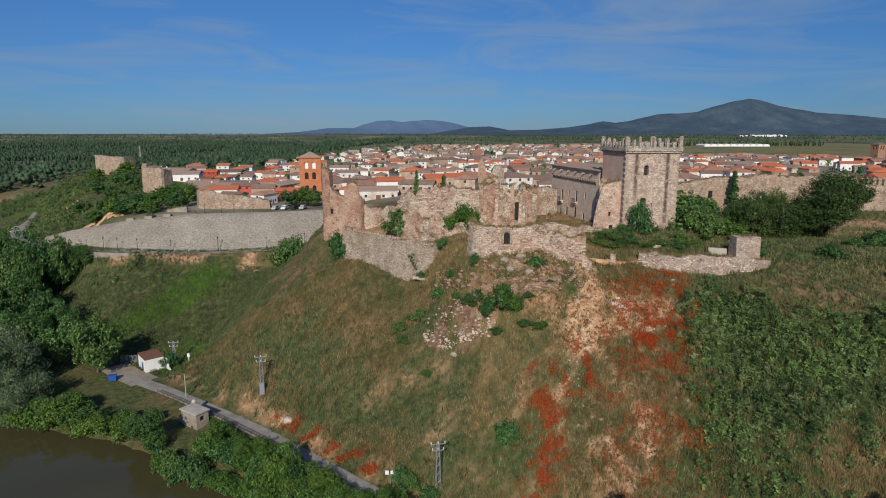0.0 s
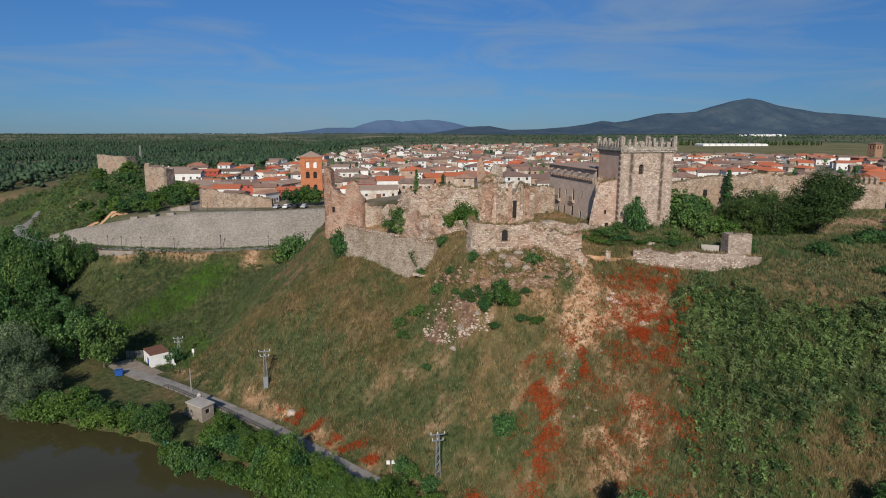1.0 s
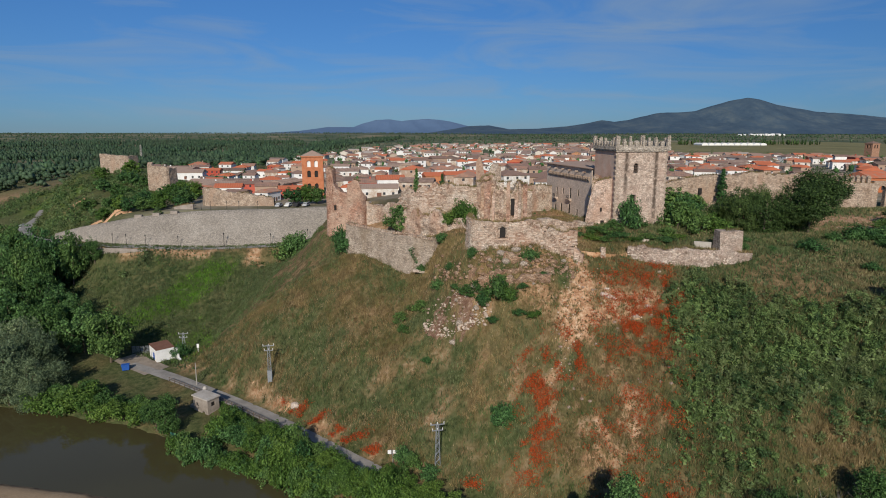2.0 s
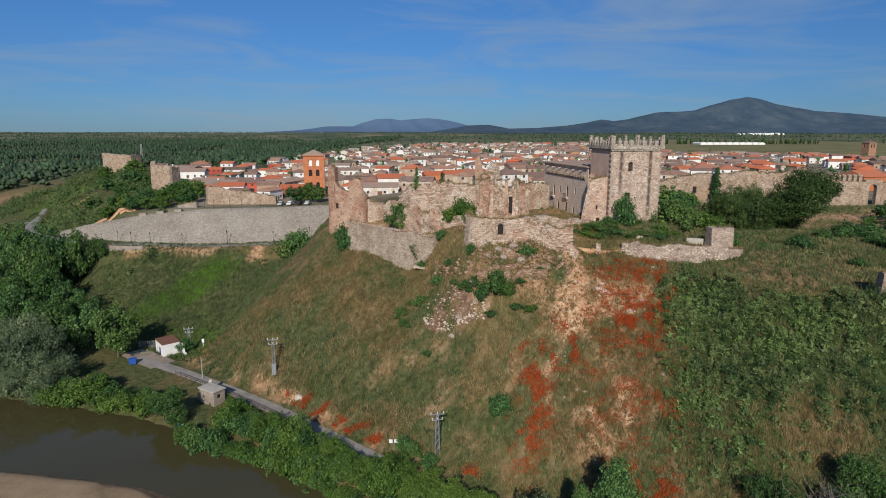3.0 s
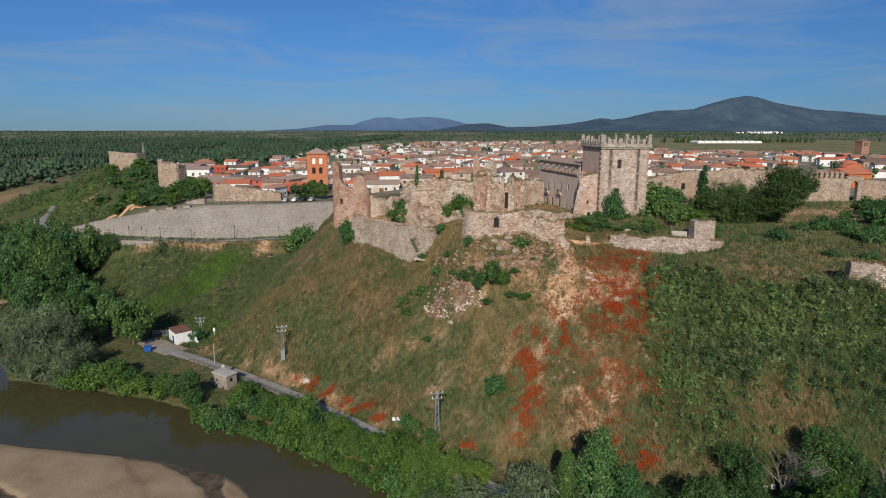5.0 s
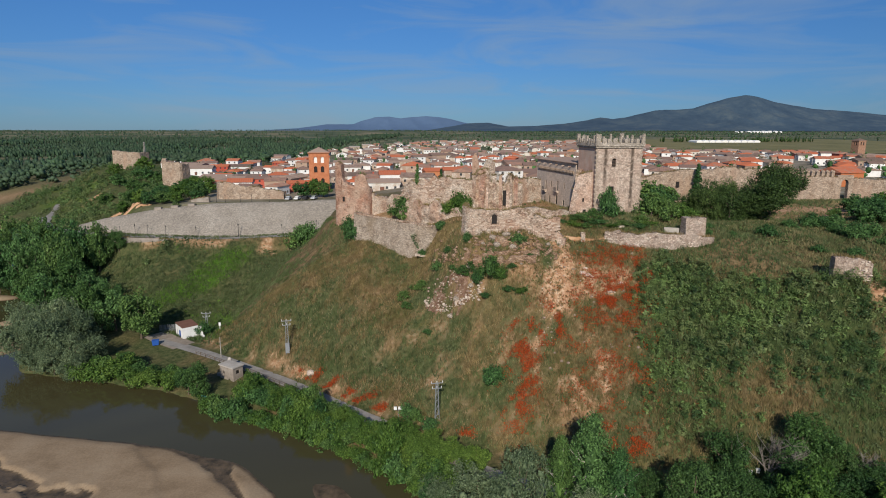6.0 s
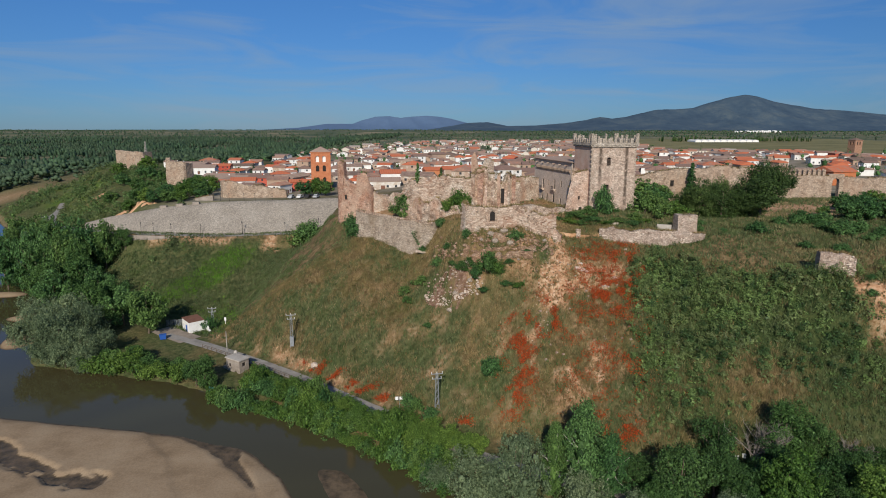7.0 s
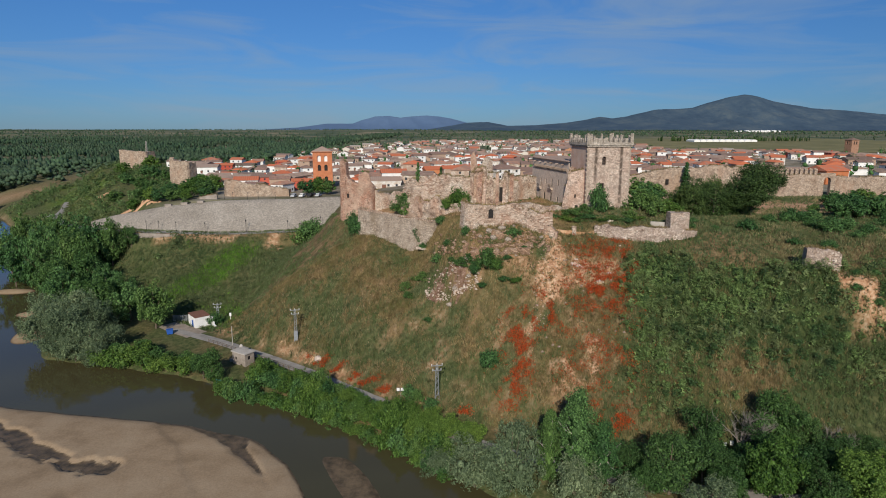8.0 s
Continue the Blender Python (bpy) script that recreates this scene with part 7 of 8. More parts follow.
def hill_wood(x, y):
    return 0.85 * (x > np.interp(y, VALLEY_Y, VALLEY_X)) * (x < np.interp(y, [380, 900], [-150, -120])) * step(440, 560, y)


woods(2600, 301, -760, -180, 330, 680, valley, 8, 16, LEAF_HAZY, "riverside_woods", "dense green woods along the valley", 150, 0.32, 0.50, 7)
woods(15000, 311, -1200, -120, 600, 1900, valley, 9, 15, LEAF_HAZY, "valley_woods", "woods and plantations filling the far valley", 15, 0.25)
woods(700, 305, -370, -70, 380, 900, hill_wood, 5, 9, LEAF_HAZY, "hilltop_woods", "scattered woods behind the hill", 90, 0.42, 0.7, 5)
woods(4200, 302, -1500, 1700, 850, 3000, lambda x, y: 0.7 * np.clip(0.35 + 1.8 * fbm(x, y, 260, 303), 0, 1) * ~((x > 200) & (x < 800) & (y < 1300)), 6, 10, LEAF_HAZY, "far_woods", "scattered dark woods on the far plain")
woods(1500, 304, -420, 620, 260, 900, lambda x, y: 0.35 * (x > np.interp(y, [260, 500, 900], [-150, -210, -240])) * ((x > 60) | (y > 300)) * ((x < 250) | (y < 540)), 4, 8, LEAF_DARK, "town_trees", "garden trees among the houses", 150, 0.4, 0.42)
woods(9000, 307, -1000, 1500, 800, 2100, lambda x, y: 0.9 * np.clip(0.25 + 2.4 * fbm(x, y, 150, 309), 0, 1) * ~((x > 200) & (x < 800) & (y < 1300)), 3, 6, OLIVE, "olive_groves", "grey-green olive groves on the plain", 9)
woods(11000, 308, -3200, 3200, 1800, 4300, lambda x, y: np.clip(0.62 + 2.2 * fbm(x, y, 420, 313), 0, 0.97), 4, 8, LEAF_HAZY, "distant_woods", "thin dark woods towards the horizon", 6, 0.5)
woods(260, 306, 380, 640, 1040, 1075, lambda x, y: np.full_like(x, 0.6), 6, 10, LEAF_PINE, "cypress_row", "row of dark cypresses behind the white sheds", 30, 0.12, 1.0)


# ---- the town ----
def house(w, d, h, pitch, seed, walls, tiles, hip=False, label=""):
    g = random.Random(seed)
    ob = thing("house", label, "house", group="town houses")
    rise = d / 2 * pitch
    bm = bmesh.new()
    c = [(-w / 2, -d / 2), (w / 2, -d / 2), (w / 2, d / 2), (-w / 2, d / 2)]
    lo, hi = [bm.verts.new((x, y, -3)) for x, y in c], [bm.verts.new((x, y, h)) for x, y in c]
    ends = [bm.verts.new((-w / 2, 0, h + rise - 0.1)), bm.verts.new((w / 2, 0, h + rise - 0.1))]
    for k in range(4):
        bm.faces.new((lo[k], lo[(k + 1) % 4], hi[(k + 1) % 4], hi[k]))
    if not hip:
        bm.faces.new((hi[1], hi[2], ends[1]))
        bm.faces.new((hi[3], hi[0], ends[0]))
    wall = part("wall", bm, walls, ob)
    o, t = 0.4, 0.16
    bm = bmesh.new()
    eave, deep = h - o * pitch, d / 2 + o
    n = max(6, int((w + 2 * o) / 0.45))
    rings = []
    for k in range(n + 1):
        x = -w / 2 - o + (w + 2 * o) * k / n
        run = min(deep, max(0.05, w / 2 + o - abs(x))) if hip else deep
        top, bump = run * pitch + eave + t, 0.13 * (k % 2) + 0.05 * g.random()
        flat = deep - run
        ring = [(-deep, eave), (-deep, eave + t + bump), (-flat, top + bump), (flat, top + bump), (deep, eave + t + bump), (deep, eave)]
        rings.append([bm.verts.new((x, y, z)) for y, z in ring])
    for a, b in zip(rings[:-1], rings[1:]):
        for k in range(6):
            bm.faces.new((a[k], b[k], b[(k + 1) % 6], a[(k + 1) % 6]))
    bm.faces.new(rings[0])
    bm.faces.new(rings[-1][::-1])
    bmesh.ops.recalc_face_normals(bm, faces=bm.faces)
    part("roof", bm, tiles, ob)
    floors = max(1, int(h / 2.9))
    for s in (-1, 1):
        n = max(2, int(w / 3.2))
        for k in range(n):
            x = -w / 2 + w * (k + 0.5) / n + g.uniform(-0.3, 0.3)
            for fl in range(floors):
                if g.random() < 0.2 or (s > 0 and k % 2):
                    continue
                z, y0 = 1.0 + 2.85 * fl, s * (d / 2 + 0.02)
                wi = part("window", boxes((x - 0.5, x + 0.5, min(y0, y0 - s * 0.1), max(y0, y0 - s * 0.1), z, z + 1.3)), GLASS, ob)
    for s in (-1, 1):
        if g.random() < 0.7:
            x0 = s * (w / 2 + 0.02)
            part("window", boxes((min(x0, x0 - s * 0.1), max(x0, x0 - s * 0.1), -0.5, 0.5, h - 1.9, h - 0.7)), GLASS, ob)
    if g.random() < 0.7:
        cx = g.uniform(-w / 4, w / 4)
        part("chimney", boxes((cx - 0.35, cx + 0.35, 0.6, 1.2, h + rise - 1.2, h + rise + 1.0)), walls, ob)
    part("door", boxes((g.uniform(-1, 1) - 0.5 + 1.5, 2.2, -d / 2 - 0.03, -d / 2 + 0.05, 0, 2.1)), RUST, ob)
    return ob


HOUSES = Grove(
    house(11, 8, 5.4, 0.38, 1, HOUSE_WALL, ROOF_TILE, label="white rendered house with a clay tile roof"),
    house(14, 9, 3.6, 0.36, 2, HOUSE_WALL, OLD_TILE, label="low house with an old brown tile roof"),
    house(9, 8, 6.0, 0.40, 3, HOUSE_WALL, ROOF_TILE, label="two-storey house with a clay tile roof"),
    house(18, 10, 4.2, 0.32, 4, HOUSE_WALL, OLD_TILE, label="long house with a lichened tile roof"),
    house(10, 9, 5.6, 0.42, 5, ORANGE_WALL, ROOF_TILE, label="orange rendered house with a red tile roof"),
    house(12, 10, 5.8, 0.36, 6, HOUSE_WALL, ROOF_TILE, True, label="pale house with a hipped tile roof"),
    house(22, 12, 4.6, 0.28, 7, WHITE, OLD_TILE, label="white farm shed with a low-pitched roof"),
    house(10, 7, 5.2, 0.38, 8, WHITE, ROOF_TILE, label="whitewashed house with an orange tile roof"),
    house(13, 8, 5.8, 0.36, 9, RED_WALL, ROOF_TILE, label="red rendered house with a tile roof"),
)
gt = random.Random(17)
taken = []


def town_house(x, y, turn, which, s=1.0):
    z = zat(x, y)
    ob = HOUSES.put(x, y, s, s, z, which)
    ob.matrix_basis = pose(x, y, z, 0, 0, turn) @ Matrix.Diagonal((s, s, s * 0.86, 1))
    taken.append((x, y))


# nearest houses behind the walls
for x, y, turn, which, s in ((-84, 246, -12, 7, 0.9), (-72, 247, 70, 7, 0.9), (-66, 262, 12, 8, 0.8), (-93, 262, 10, 7, 1.1), (-104, 268, -20, 7, 0.9), (-80, 275, 5, 0, 0.9), (-32, 262, 8, 8, 1.0), (-22, 258, 10, 7, 1.15),
                             (-10, 250, -6, 1, 1.0), (-26, 240, 4, 3, 0.95), (-4, 272, 15, 4, 0.8), (6, 268, 12, 0, 0.9), (18, 262, 80, 0, 1.0), (10, 240, 75, 2, 1.0), (30, 255, 20, 5, 1.0), (40, 232, 85, 7, 1.0), (52, 250, 10, 1, 1.0), (-108, 300, 12, 6, 0.9),
                             (-122, 320, -5, 6, 1.0), (-90, 300, 15, 6, 0.8), (112, 235, 12, 5, 1.0), (128, 230, 10, 7, 1.0), (148, 232, -10, 6, 1.1), (170, 236, 15, 4, 1.2), (95, 245, 20, 1, 1.0), (82, 240, 10, 2, 0.9),
                             (-150, 352, 10, 6, 1.0), (-163, 374, -8, 6, 1.05), (-178, 400, 12, 6, 0.9), (-144, 378, 5, 8, 0.9), (-160, 404, 10, 7, 1.0), (-192, 412, 0, 7, 0.9), (-133, 350, 15, 1, 0.9), (-140, 402, 5, 3, 1.0), (-172, 430, 10, 5, 1.0), (-152, 430, -5, 2, 1.0)):
    town_house(x, y, turn, which, s)
def free_plot(gap, ya, yb, power):
    """A free place in the town, and the turn of its street."""
    while True:
        y = ya + (yb - ya) * gt.random() ** power
        lo = np.interp(y, [250, 330, 450, 700, 1050], [-105, -135, -150, -150, -60])
        hi = np.interp(y, [250, 400, 560, 600, 1050], [210, 330, 330, 240, 260])
        x = gt.uniform(lo, hi)
        if not any((x - a) ** 2 + (y - b) ** 2 < gap * gap for a, b in taken) and math.hypot(x + 57, y - 268) > 12:
            block = math.floor(x / 45) * 7 + math.floor(y / 60) * 3
            return x, y, (block * 37) % 40 - 20 + (90 if gt.random() < 0.4 else 0) + gt.uniform(-4, 4)


while len(taken) < 292:
    x, y, turn = free_plot(8.8, 258, 520, 1.15)
    town_house(x, y, turn, gt.choice((0, 0, 1, 1, 1, 2, 2, 3, 3, 5, 5, 7, 7, 7, 6, 8, 0, 2, 7, 5, 1)), gt.uniform(0.72, 1.05))


def island_material(name, stops, rough=0.85):
    """A plain surface whose colour changes from piece to piece."""
    m = bpy.data.materials.new(name)
    m.use_nodes = True
    n, l = m.node_tree.nodes, m.node_tree.links
    geo, ramp, no, mx = n.new("ShaderNodeNewGeometry"), n.new("ShaderNodeValToRGB"), n.new("ShaderNodeTexNoise"), n.new("ShaderNodeMixRGB")
    ramp.color_ramp.interpolation = "CONSTANT"
    while len(ramp.color_ramp.elements) < len(stops):
        ramp.color_ramp.elements.new(0.5)
    for k, (at, c) in enumerate(stops):
        ramp.color_ramp.elements[k].position, ramp.color_ramp.elements[k].color = at, (*c, 1)
    no.inputs["Scale"].default_value, no.inputs["Detail"].default_value = 0.6, 6
    mx.blend_type, mx.inputs["Fac"].default_value = "OVERLAY", 0.35
    l.new(geo.outputs["Random Per Island"], ramp.inputs["Fac"])
    l.new(ramp.outputs["Color"], mx.inputs["Color1"])
    l.new(no.outputs["Fac"], mx.inputs["Color2"])
    l.new(mx.outputs["Color"], n["Principled BSDF"].inputs["Base Color"])
    n["Principled BSDF"].inputs["Roughness"].default_value = rough
    return m


def far_town(n):
    """The houses past the nearest, as one mesh: walls, eaved gable roofs, windows."""
    vs, fs, ms = [], [], []

    def add(pts, faces, k):
        i = len(vs)
        vs.extend(pts)
        fs.extend([tuple(i + q for q in f) for f in faces])
        ms.extend([k] * len(faces))
    for _ in range(n):
        x, y, turn = free_plot(9.0, 490, 1060, 1.25)
        taken.append((x, y))
        w, d, h = gt.uniform(3.6, 8.5), gt.uniform(3.2, 5.2), gt.uniform(2.7, 4.6)
        m = pose(x, y, zat(x, y), 0, 0, turn)
        rise = d * gt.uniform(0.28, 0.40)
        loc = lambda *q: [tuple(m @ Vector(p)) for p in q]
        add(loc((-w, -d, -2), (w, -d, -2), (w, d, -2), (-w, d, -2), (-w, -d, h), (w, -d, h), (w, d, h), (-w, d, h), (-w, 0, h + rise - 0.1), (w, 0, h + rise - 0.1)),
            [(0, 1, 5, 4), (1, 2, 6, 9, 5), (2, 3, 7, 6), (3, 0, 4, 8, 7)], 0)
        a, b, t = w + 0.4, d + 0.4, 0.2
        e = h - 0.4 * rise / d
        add(loc((-a, -b, e), (a, -b, e), (a, 0, h + rise), (-a, 0, h + rise), (a, b, e), (-a, b, e), (-a, -b, e + t), (a, -b, e + t), (a, 0, h + rise + t), (-a, 0, h + rise + t), (a, b, e + t), (-a, b, e + t)),
            [(6, 7, 8, 9), (9, 8, 10, 11), (0, 1, 7, 6), (5, 4, 10, 11), (0, 6, 9, 3), (3, 9, 11, 5), (1, 7, 8, 2), (2, 8, 10, 4)], 1)
        for wx in np.arange(-w + 1.6, w - 0.8, 2.9):
            add(loc((wx - 0.5, -d - 0.04, h - 2.1), (wx + 0.5, -d - 0.04, h - 2.1), (wx + 0.5, -d - 0.04, h - 0.9), (wx - 0.5, -d - 0.04, h - 0.9)), [(0, 1, 2, 3)], 2)
    me = mesh_of("far_houses", vs, fs)
    for mat in (island_material("far_render", [(0, (0.72, 0.71, 0.68)), (0.34, (0.62, 0.56, 0.48)), (0.62, (0.46, 0.36, 0.28)), (0.82, (0.74, 0.73, 0.70)), (0.92, (0.50, 0.24, 0.13))]),
                island_material("far_roof_tile", [(0, (0.30, 0.20, 0.155)), (0.25, (0.36, 0.22, 0.16)), (0.5, (0.25, 0.175, 0.145)), (0.68, (0.42, 0.20, 0.125)), (0.84, (0.50, 0.155, 0.08)), (0.93, (0.40, 0.34, 0.29))]), GLASS):
        me.materials.append(mat)
    me.polygons.foreach_set("material_index", np.array(ms, np.int32))
    return tagged(part("far_houses", me, None), "far houses with white walls and brown or red tile roofs", "houses", kind="stuff")


far_town(360)


def brick_tower(name, label, x, y, z0, w, zc, zt, turn, rows, brick=MUDEJAR):
    t = thing(name, label, "church tower", (x, y, 0), turn)
    ops = []
    for zb, hh in rows:
        for s in (-1, 1):
            ops.append((w / 2 + s * w * 0.17 - w * 0.085, w / 2 + s * w * 0.17 + w * 0.085, zb, zb + hh, True))
    for m in (pose(-w / 2, -w / 2, 0), pose(w / 2, -w / 2, 0, 0, 0, 90), pose(w / 2, w / 2, 0, 0, 0, 180), pose(-w / 2, w / 2, 0, 0, 0, -90)):
        o = part("wall", facade(w, z0, zc, ops, 0.6), brick, t)
        o.matrix_basis = m
        for q in ops:
            # top panels white in place of sky seen through, others dark for inner shade
            part("belfry_opening", panel(*q[:4], 0.5), DARK if q[2] < rows[0][0] - 0.1 or x > 0 else WHITE, o)
    bm = bmesh.new()
    e = w / 2 + 0.45
    v = [bm.verts.new((a * e, b * e, zc)) for a, b in ((-1, -1), (1, -1), (1, 1), (-1, 1))]
    top = bm.verts.new((0, 0, zt))
    for k in range(4):
        bm.faces.new((v[k], v[(k + 1) % 4], top))
    bm.faces.new(v[::-1])
    part("roof", bm, OLD_TILE, t, "grey-brown pyramid roof")
    part("cornice", boxes((-e, e, -e, e, zc - 0.35, zc - 0.02)), brick, t)
    bm = bmesh.new()
    tube(bm, (0, 0, zt - 0.3), (0, 0, zt + 1.1), 0.1, 0.03, 5)
    part("finial", bm, BLACK, t)
    return t


brick_tower("brick_tower", "square orange brick bell tower with arched openings", -57.3, 268, 30, 9.2, 51.2, 53.6, 10, [(46.4, 2.9), (42.0, 2.9), (36.6, 2.7)])
brick_tower("church_tower", "distant brick church tower with a small roof", 396, 562, 30, 8.2, 50.4, 52.6, 12, [(46.0, 3.0)], OLD_BRICK)

# ---- far fields, sheds and mountains ----
gh = thing("greenhouse", "long white vaulted sheds in a field", "shed", (478, 1000, 0))
gz = zat(478, 1000)
for k in range(10):
    bm = bmesh.new()
    prof = [(-5 + 10 * i / 8, 3.0 + 1.6 * math.sin(math.pi * i / 8)) for i in range(9)]
    for ya, yb in ((0, 34),):
        ring_a, ring_b = [bm.verts.new((x, ya, z)) for x, z in [(-5, 0)] + prof + [(5, 0)]], [bm.verts.new((x, yb, z)) for x, z in [(-5, 0)] + prof + [(5, 0)]]
        for i in range(10):
            bm.faces.new((ring_a[i], ring_a[i + 1], ring_b[i + 1], ring_b[i]))
        bm.faces.new(ring_a[::-1])
        bm.faces.new(ring_b)
    o = part("vault", bm, WHITE, gh)
    o.location = (-50 + k * 10.6, 0, gz)
FIELD = material("meadow", [(0.115, 0.115, 0.041), (0.189, 0.169, 0.068), (0.257, 0.223, 0.095)], 0.02, bump=0.0)
fx, fy = np.meshgrid(np.linspace(225, 800, 40), np.linspace(560, 1300, 40))
fx = fx + 40 * value_noise(fx, fy, 220, 5)
fq = (np.arange(39)[:, None] * 40 + np.arange(39)[None, :]).ravel()
tagged(part("field", mesh_of("field", np.c_[fx.ravel(), fy.ravel(), land_z(fx.ravel(), fy.ravel()) + 0.8], np.c_[fq, fq + 1, fq + 41, fq + 40]), FIELD), "flat green meadow beyond the town", "field", kind="structure")


def mountain(name, label, crest_line, y0, depth, mat, seed):
    """A range of hills under a crest line of x, height."""
    n, m = 300, 40
    line = np.array(crest_line, float)
    x, t = np.meshgrid(np.linspace(line[0, 0], line[-1, 0], n), np.linspace(0, 1, m))
    crest = np.interp(x, line[:, 0], line[:, 1])
    prof = np.clip(1 - np.abs(t - 0.55) / 0.55, 0, 1) ** 1.1
    spur = np.abs(value_noise(x + 0.3 * t * depth, t * depth * 0.25, 150, seed)) + 0.5 * np.abs(value_noise(x, t * depth * 0.4, 62, seed + 2))
    z = 40 + crest * prof * (1 - 0.5 * spur * (1 - prof)) + 2.2 * fbm(x, t * depth, 45, seed + 3) * np.clip(crest / 40, 0, 1)
    v = np.c_[x.ravel(), (y0 + t * depth).ravel(), z.ravel()]
    qq = (np.arange(m - 1)[:, None] * n + np.arange(n - 1)[None, :]).ravel()
    me = mesh_of(name, v, np.c_[qq, qq + 1, qq + n + 1, qq + n])
    me.polygons.foreach_set("use_smooth", np.ones(len(me.polygons), bool))
    return tagged(part(name, me, mat), label, "mountain", kind="structure")


# distance haze is put into both hills' base colours as blue
NEAR_HILL = material("haze_blue_woods", [(0.034, 0.062, 0.098), (0.052, 0.085, 0.120), (0.092, 0.122, 0.140)], 0.007, bump=0.0, fine=5)
FAR_HILL = material("haze_pale_mountain", [(0.085, 0.140, 0.235), (0.105, 0.165, 0.265)], 0.002, bump=0.0)
mountain("mountain", "dark wooded mountain beyond the plain, haze blue in its colour", [(-83, 6), (86, 32), (179, 50), (310, 54), (441, 28), (628, 32), (815, 47), (964, 69), (1049, 90), (1131, 79), (1224, 90), (1335, 116), (1426, 138), (1557, 141), (1668, 149), (1776, 185), (1885, 217), (1995, 236), (2078, 225), (2185, 192), (2299, 171), (2451, 145), (2676, 131), (2934, 105), (3431, 83), (4002, 32)], 3500, 1100, NEAR_HILL, 401)
mountain("far_mountain", "distant mountains coloured pale blue for haze", [(-1260, 4), (-1051, 17), (-842, 45), (-654, 45), (-591, 70), (-487, 98), (-383, 102), (-300, 90), (-217, 98), (-113, 106), (-9, 98), (75, 82), (200, 49), (367, 25), (492, 4)], 4300, 500, FAR_HILL, 405)


def village(n, seed):
    """Whitewashed houses too far off to tell apart."""
    g = np.random.default_rng(seed)
    u = g.normal(0, 0.45, n).clip(-1, 1)
    x, y = 1330 + 125 * u, 2560 + 80 * g.random(n)
    w, h = g.uniform(4, 8, n), g.uniform(3, 6, n)
    z = land_z(x, y)
    vs, fs = [], []
    for k in range(n):
        a, b, c, d = x[k] - w[k], x[k] + w[k], y[k] - 4, y[k] + 4
        vs += [(a, c, z[k]), (b, c, z[k]), (b, d, z[k]), (a, d, z[k]), (a, c, z[k] + h[k]), (b, c, z[k] + h[k]), (b, d, z[k] + h[k]), (a, d, z[k] + h[k]), (a, y[k], z[k] + h[k] + 2.2), (b, y[k], z[k] + h[k] + 2.2)]
        i = 10 * k
        fs += [(i, i + 1, i + 5, i + 4), (i + 1, i + 2, i + 6, i + 9, i + 5), (i + 2, i + 3, i + 7, i + 6), (i + 3, i, i + 4, i + 8, i + 7), (i + 4, i + 5, i + 9, i + 8), (i + 6, i + 7, i + 8, i + 9)]
    return vs, fs


stuff("far_village", "scatter of white houses at the foot of the mountain", "village", *village(38, 81), WHITE)


# ---- riverside things ----
def white_house():
    h = thing("pump_house", "small white flat-roofed building with a blue door", "building", (-73.9, 144.4, 2.75), 42)
    w, d, z = 4.5, 5.6, 3.3
    front = part("wall", facade(w, -0.5, z, []), WHITE, h)
    ops = [(2.3, 4.0, 0, 2.2, False), (0.5, 1.3, 0, 2.1, False)]
    side = part("wall", facade(d, -0.5, z, ops, 0.2), WHITE, h)
    side.matrix_basis = pose(0, d, 0, 0, 0, -90)
    part("door", panel(2.3, 4.0, 0, 2.2, 0.12), BLUE, side, "bright blue metal double door")
    part("door", panel(0.5, 1.3, 0, 2.1, 0.12), STEEL, side, "grey metal door")
    for m, ww in ((pose(w, 0, 0, 0, 0, 90), d), (pose(w, d, 0, 0, 0, 180), w)):
        o = part("wall", facade(ww, -0.5, z, []), WHITE, h)
        o.matrix_basis = m
    bm = boxes((-0.1, w + 0.1, -0.1, d + 0.1, z, z + 0.12))
    for q in bm.verts:
        if q.co.y > 1:
            q.co.z += 0.35
    part("roof", bm, RUST, h, "rusty brown sheet roof")
    part("stair_wall", boxes((w + 0.2, w + 0.5, -3.4, -0.2, -0.5, 0.9), (w + 0.2, w + 0.5, -2.2, -0.2, 0.9, 1.7), (w + 0.2, w + 0.5, -1.2, -0.2, 1.7, 2.9), (w, w + 1.2, -0.2, 0.1, -0.5, 2.9)), WHITE, h, "stepped white boundary wall")
    return h


white_house()


def shed():
    s = thing("concrete_shed", "weathered concrete shed with a flat slab roof", "building", (-54.2, 119.0, 0.0), -33)
    w, d, z = 5.0, 2.9, 5.2
    f = part("wall", facade(w, -1.5, z, [(1.0, 1.7, 3.2, 4.0, False), (2.9, 3.9, 0.4, 2.4, True)], 0.4), STAINED_SHADED, s)
    part("window", panel(1.0, 1.7, 3.2, 4.0, 0.35), DARK, f)
    part("doorway", panel(2.9, 3.9, 0.4, 2.4, 0.35), DARK, f)
    for m, ww, ops in ((pose(w, 0, 0, 0, 0, 90), d, [(0.9, 1.9, 3.5, 4.5, False)]), (pose(w, d, 0, 0, 0, 180), w, []), (pose(0, d, 0, 0, 0, -90), d, [(0.8, 2.0, 0.3, 2.6, False)])):
        o = part("wall", facade(ww, -1.5, z, ops, 0.3), STAINED_SHADED, s)
        o.matrix_basis = m
        for q in ops:
            part("opening", panel(*q[:4], 0.25), DARK, o)
    part("roof", boxes((-0.25, w + 0.25, -0.25, d + 0.25, z, z + 0.24)), CONCRETE, s, "pale flat slab roof")
    part("annex", boxes((-1.7, 0, 0.3, d - 0.3, -1.5, 2.6)), STAINED_SHADED, s, "low stained annex")
    bm = bmesh.new()
